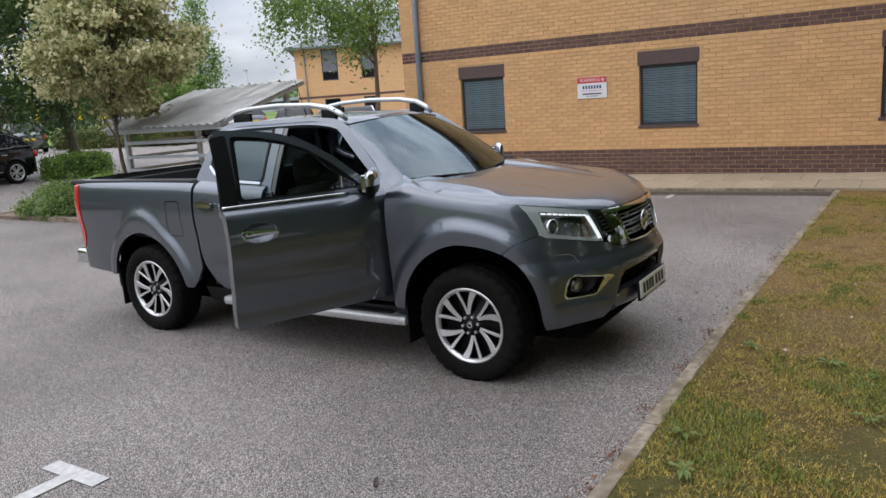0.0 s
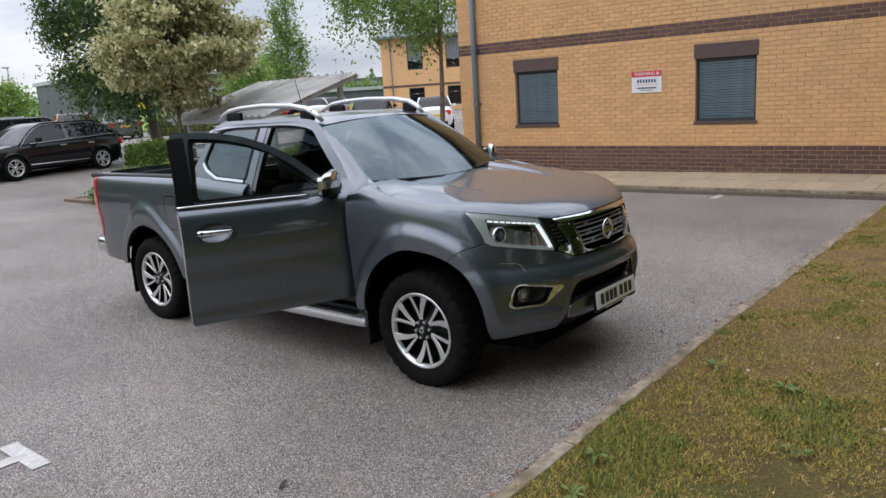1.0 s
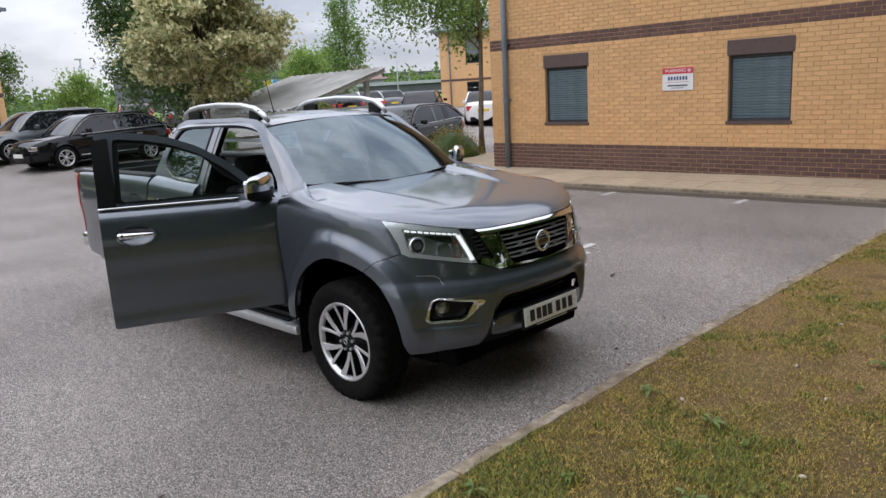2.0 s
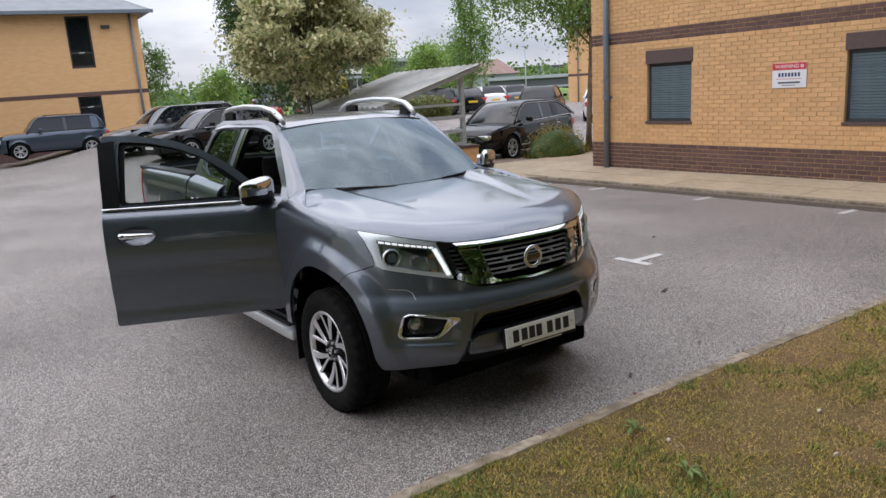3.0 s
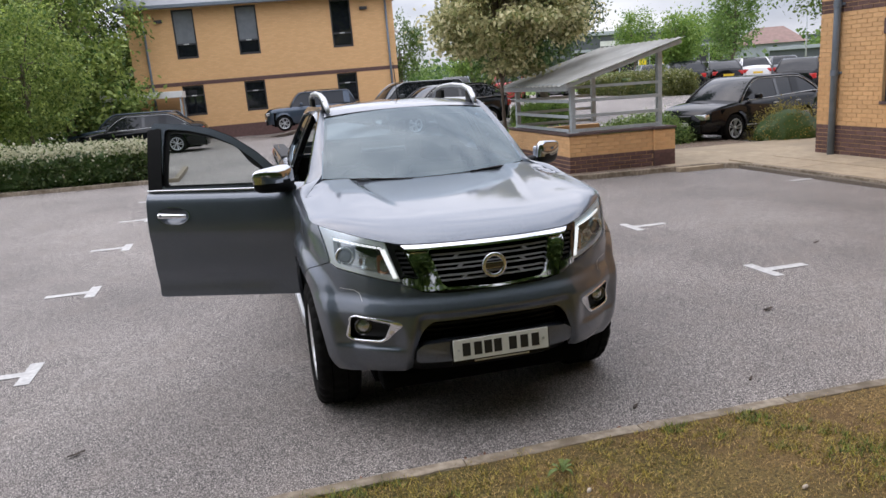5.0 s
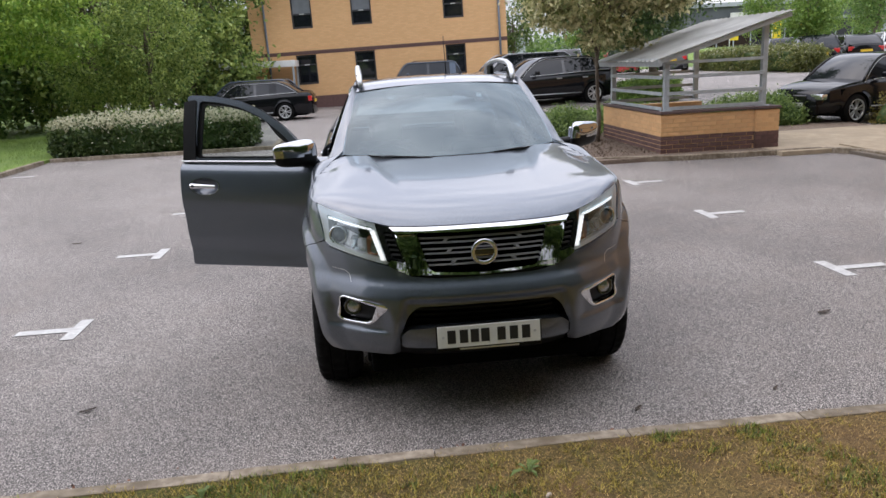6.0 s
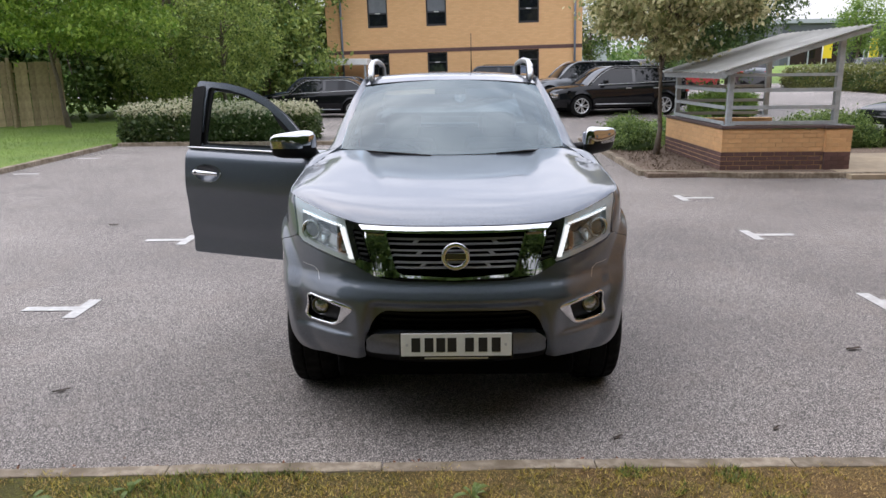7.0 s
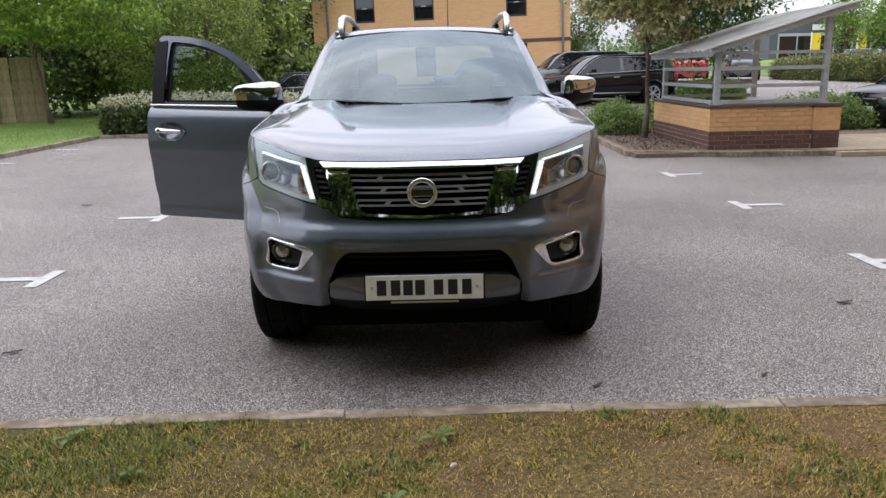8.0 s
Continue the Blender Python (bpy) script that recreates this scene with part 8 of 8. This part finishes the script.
brickwork(lambda y, z: Matrix.Translation((SX1 - 0.01, y, z)) @ pose(0, 0, 0, 0, 0, 180), SY0 + 0.05, SY0 + 0.43, 0.075, 0.76, low_course, [], lambda y, z: False, shelter_wall, "pier_return_bricks")
for lo, hi in (((SX0 + 0.08, SY0 + 0.08, 0.752), (SX1 - 0.42, SY0 + 0.32, 0.80)), ((SX0 + 0.08, SY0 + 0.32, 0.752), (SX0 + 0.32, SY1, 0.80)), ((SX1 - 0.44, SY0 + 0.02, 0.752), (SX1 + 0.03, SY0 + 0.47, 0.80))):
    boxed("coping", lo, hi, M_STONE_D, shelter_wall, 0.01)

# paving slabs along the office
slab = bmesh.new()
box(slab, (0.003, 0.003, -0.05), (0.752, 0.597, 0.0), 0.004)
slab_me = bpy.data.meshes.new("paving_slab")
slab.to_mesh(slab_me)
slab.free()
slab_me.materials.append(M_PAVE)
paving = bpy.data.objects["pavement"]
for i in range(2):
    for j in range(34):
        o = obj("paving_slab", slab_me, None, paving)
        o.matrix_world = Matrix.Translation((7.665 + 0.745 * i, -12.4 + 0.6 * j - (0.3 if i else 0), 0.092 + 0.03 * i + random.uniform(-0.003, 0.003))) @ pose(0, 0, 0, 0, -1.6, 0)

# the office stands level on ground that falls away
level = Matrix.Translation((AX, 3.3, 0)) @ pose(0, 0, 0, 0.5, 0, 0) @ Matrix.Translation((-AX, -3.3, 0))
for thing in (office, sign, pipe):
    thing.matrix_world = level

# turf: blades of grass, weeds and dead leaves
rng = np.random.default_rng(11)


def blades(name, n, x0, x1, y0, y1, z, low, high, mat, label, patch=None, flat_lean=1.3, edge=None, wide=1.0, green=0.0, clump=0.55):
    p = np.stack([rng.uniform(x0, x1, n), rng.uniform(y0, y1, n), np.full(n, z)], -1)
    if edge is not None:
        line = np.interp(p[:, 0], [q[0] for q in VERGE_EDGE], [q[1] for q in VERGE_EDGE]) - 0.082 + edge + 0.02 * np.interp(p[:, 0], [-3.2, -1.5], [1, 0])
        creep = np.array([0.05 * noise.noise(Vector((a * 4.0, 1.5, 2.0))) + 0.03 * noise.noise(Vector((a * 17.0, 3.5, 2.0))) for a in p[:, 0]])
        thin = np.minimum(np.clip((p[:, 0] + 5.8) / 1.2, 0, 1), np.clip((p[:, 1] + 5.1) / 1.0, 0, 1))
        p = p[(p[:, 1] < line + creep) & (rng.random(n) < thin)]
    if patch is not None:
        keep = np.array([noise.noise(Vector((a * 1.3, b * 1.3, 4.0))) + 0.7 * noise.noise(Vector((a * 5.5, b * 5.5, 9.0))) + clump * noise.noise(Vector((a * 24, b * 24, 2.0))) - green * (min(a, 0.8) + 1.2) > patch for a, b, _ in p])
        p = p[keep]
    n = len(p)
    h = rng.uniform(low, high, n)
    a = rng.uniform(0, 2 * math.pi, n)
    w = rng.uniform(0.0010, 0.0024, n) * wide
    out = np.stack([np.cos(a), np.sin(a), np.zeros(n)], -1)
    acr = np.stack([-np.sin(a), np.cos(a), np.zeros(n)], -1)
    lean = rng.uniform(0.2, flat_lean, n)
    v = np.empty((n, 3, 3))
    v[:, 0], v[:, 1] = p - acr * w[:, None], p + acr * w[:, None]
    v[:, 2] = p + out * (h * lean)[:, None] + np.array([0, 0, 1]) * h[:, None]
    me = bpy.data.meshes.new(name)
    me.vertices.add(3 * n)
    me.vertices.foreach_set("co", v.ravel())
    me.loops.add(3 * n)
    me.loops.foreach_set("vertex_index", np.arange(3 * n, dtype=np.int32))
    me.polygons.add(n)
    me.polygons.foreach_set("loop_start", np.arange(0, 3 * n, 3, dtype=np.int32))
    me.update(calc_edges=True)
    return tagged(obj(name, me, mat), label, "grass", kind="stuff")


GY = VERGE_Y - 0.15
blades("straw_grass", 540000, -5.8, 7.4, -5.1, VERGE_Y, 0.085, 0.003, 0.011, M_GRASS, "short dry straw-coloured mown grass on the verge", -0.55, 2.0, 0.0, 0.75, -0.10)
blades("dry_grass", 600000, -5.8, 7.4, -5.1, VERGE_Y, 0.085, 0.007, 0.022, M_GRASS_O, "short olive mown grass on the verge", -0.35, 1.8, 0.012, 1.1, 0.16)
blades("green_grass", 720000, -5.8, 7.4, -5.1, VERGE_Y, 0.085, 0.010, 0.030, M_GRASS_G, "greener grass tufts on the verge", 0.20, 1.5, 0.012, 1.4, 0.13)
blades("lawn_grass", 40000, -14, -8.25, 8, 22, 0.068, 0.03, 0.08, M_GRASS_L, "fresh green lawn grass", wide=1.8)
for k in range(26):
    x, y = rng.uniform(-3.9, 6.5), rng.uniform(-3.4, GY - 0.1)
    large = k < 9
    if large:
        x = rng.uniform(-3.9, 1.5)
    n = int(rng.integers(7, 12))
    v, f = [(0, 0, 0.004)], []
    for q in range(n):
        a, r = rng.uniform(0, 2 * math.pi), rng.uniform(0.05, 0.10) if large else rng.uniform(0.025, 0.055)
        c, d = math.cos(a), math.sin(a)
        i = len(v)
        for along, across, up in ((0.35, 0.10, 0.016 + r * 0.15), (0.72, 0.13, 0.02 + r * 0.12), (1.0, 0.01, 0.012)):
            for e in (-1, 0, 1):
                v.append((c * r * along - d * r * across * e, d * r * along + c * r * across * e, up + 0.004 * abs(e)))
        f += [(0, i, i + 1), (0, i + 1, i + 2)]
        for e in range(2):
            for g in range(2):
                f.append((i + 3 * e + g, i + 3 * e + g + 1, i + 3 * e + g + 4, i + 3 * e + g + 3))
    o = obj("weed", mesh_of("weed", v, f), M_WEED)
    o.location = (x, y, 0.090)
    tagged(o, "broad green rosette weed in the dry grass" if large else "small green rosette weed in the dry grass", "weed", "verge weeds")
for x, y in ((0.95, -2.05), (0.55, -2.35), (1.55, -2.4), (-0.35, -2.55), (1.9, -2.0), (-2.7, -2.3), (-2.25, -2.0), (0.1, -1.75)):
    c, d = math.cos(x * 40), math.sin(x * 40)
    ring = [(0.017 * (1 + 0.25 * rng.random()) * math.cos(t), 0.009 * (1 + 0.3 * rng.random()) * math.sin(t)) for t in np.linspace(0, 2 * math.pi, 8)[:-1]]
    v = [(c * u - d * w, d * u + c * w, z) for z, k in ((0.0, 1.0), (0.007, 0.9), (0.012, 0.5)) for u, w in ((a * k, b * k) for a, b in ring)]
    f = [(r * 7 + q, r * 7 + (q + 1) % 7, (r + 1) * 7 + (q + 1) % 7, (r + 1) * 7 + q) for r in range(2) for q in range(7)] + [tuple(range(14, 21))]
    o = obj("stone", mesh_of("stone", v, f), M_PALE)
    o.location = (x, y, 0.088)
    tagged(o, "small pale stone chip lying in the dry grass", "stone", "verge stones")
n = 560
heaps = np.array([-3.6, -3.3, -2.75, -2.4, -2.05, -1.85, -1.5, -0.9, -0.2, 0.6, 1.7, 3.1])
x = heaps[rng.integers(0, len(heaps), n)] + rng.normal(size=n) * 0.07
x[: n // 4] = rng.uniform(-3.5, 7.3, n // 4)
p = np.stack([x, np.interp(x, [q[0] for q in VERGE_EDGE], [q[1] for q in VERGE_EDGE]) + 0.035 + np.abs(rng.normal(size=n)) * 0.05, np.full(n, 0.012)], -1)
tagged(obj("dead_leaves", leaf_mesh("dead_leaves", p, 0.024, rng, 1.5), M_LITTER), "brown dead leaves and grit along the kerb", "dead leaves", kind="stuff")
for x, y, r in ((-2.25, -0.29, 0.030), (2.55, 0.25, 0.036), (0.79, -0.9, 0.022), (1.6, -0.82, 0.020), (4.4, 1.9, 0.030), (-4.0, 4.5, 0.035)):
    v, f = [], []
    turn = rng.uniform(-0.6, 0.6)
    c, d = math.cos(turn), math.sin(turn)
    for k, u in enumerate((-1.5, -0.9, -0.2, 0.5, 1.1, 1.6)):
        half = (0.06, 0.34, 0.46, 0.40, 0.26, 0.05)[k] * r
        for e in (-1, 0, 1):
            a, b = u * r, half * e + 0.18 * r * math.sin(u * 1.4)
            v.append((x + c * a - d * b, y + d * a + c * b, 0.004 + 0.20 * r * abs(e) + 0.12 * r * abs(u)))
    f = [(3 * k + e, 3 * k + e + 1, 3 * k + e + 4, 3 * k + e + 3) for k in range(5) for e in range(2)]
    tagged(obj("fallen_leaf", mesh_of("fallen_leaf", v, f), M_LEAF_DEAD), "dark curled fallen leaf on the tarmac", "leaf", "fallen leaves")
n = 2600
p = np.stack([rng.uniform(3.4, 4.6, n), rng.uniform(8.35, 12.0, n), np.full(n, 0.075)], -1)
tagged(obj("bark_chips", leaf_mesh("bark_chips", p, 0.05, rng, 1.0), M_SOIL), "brown bark chips on the planting bed", "bark chips", kind="stuff")
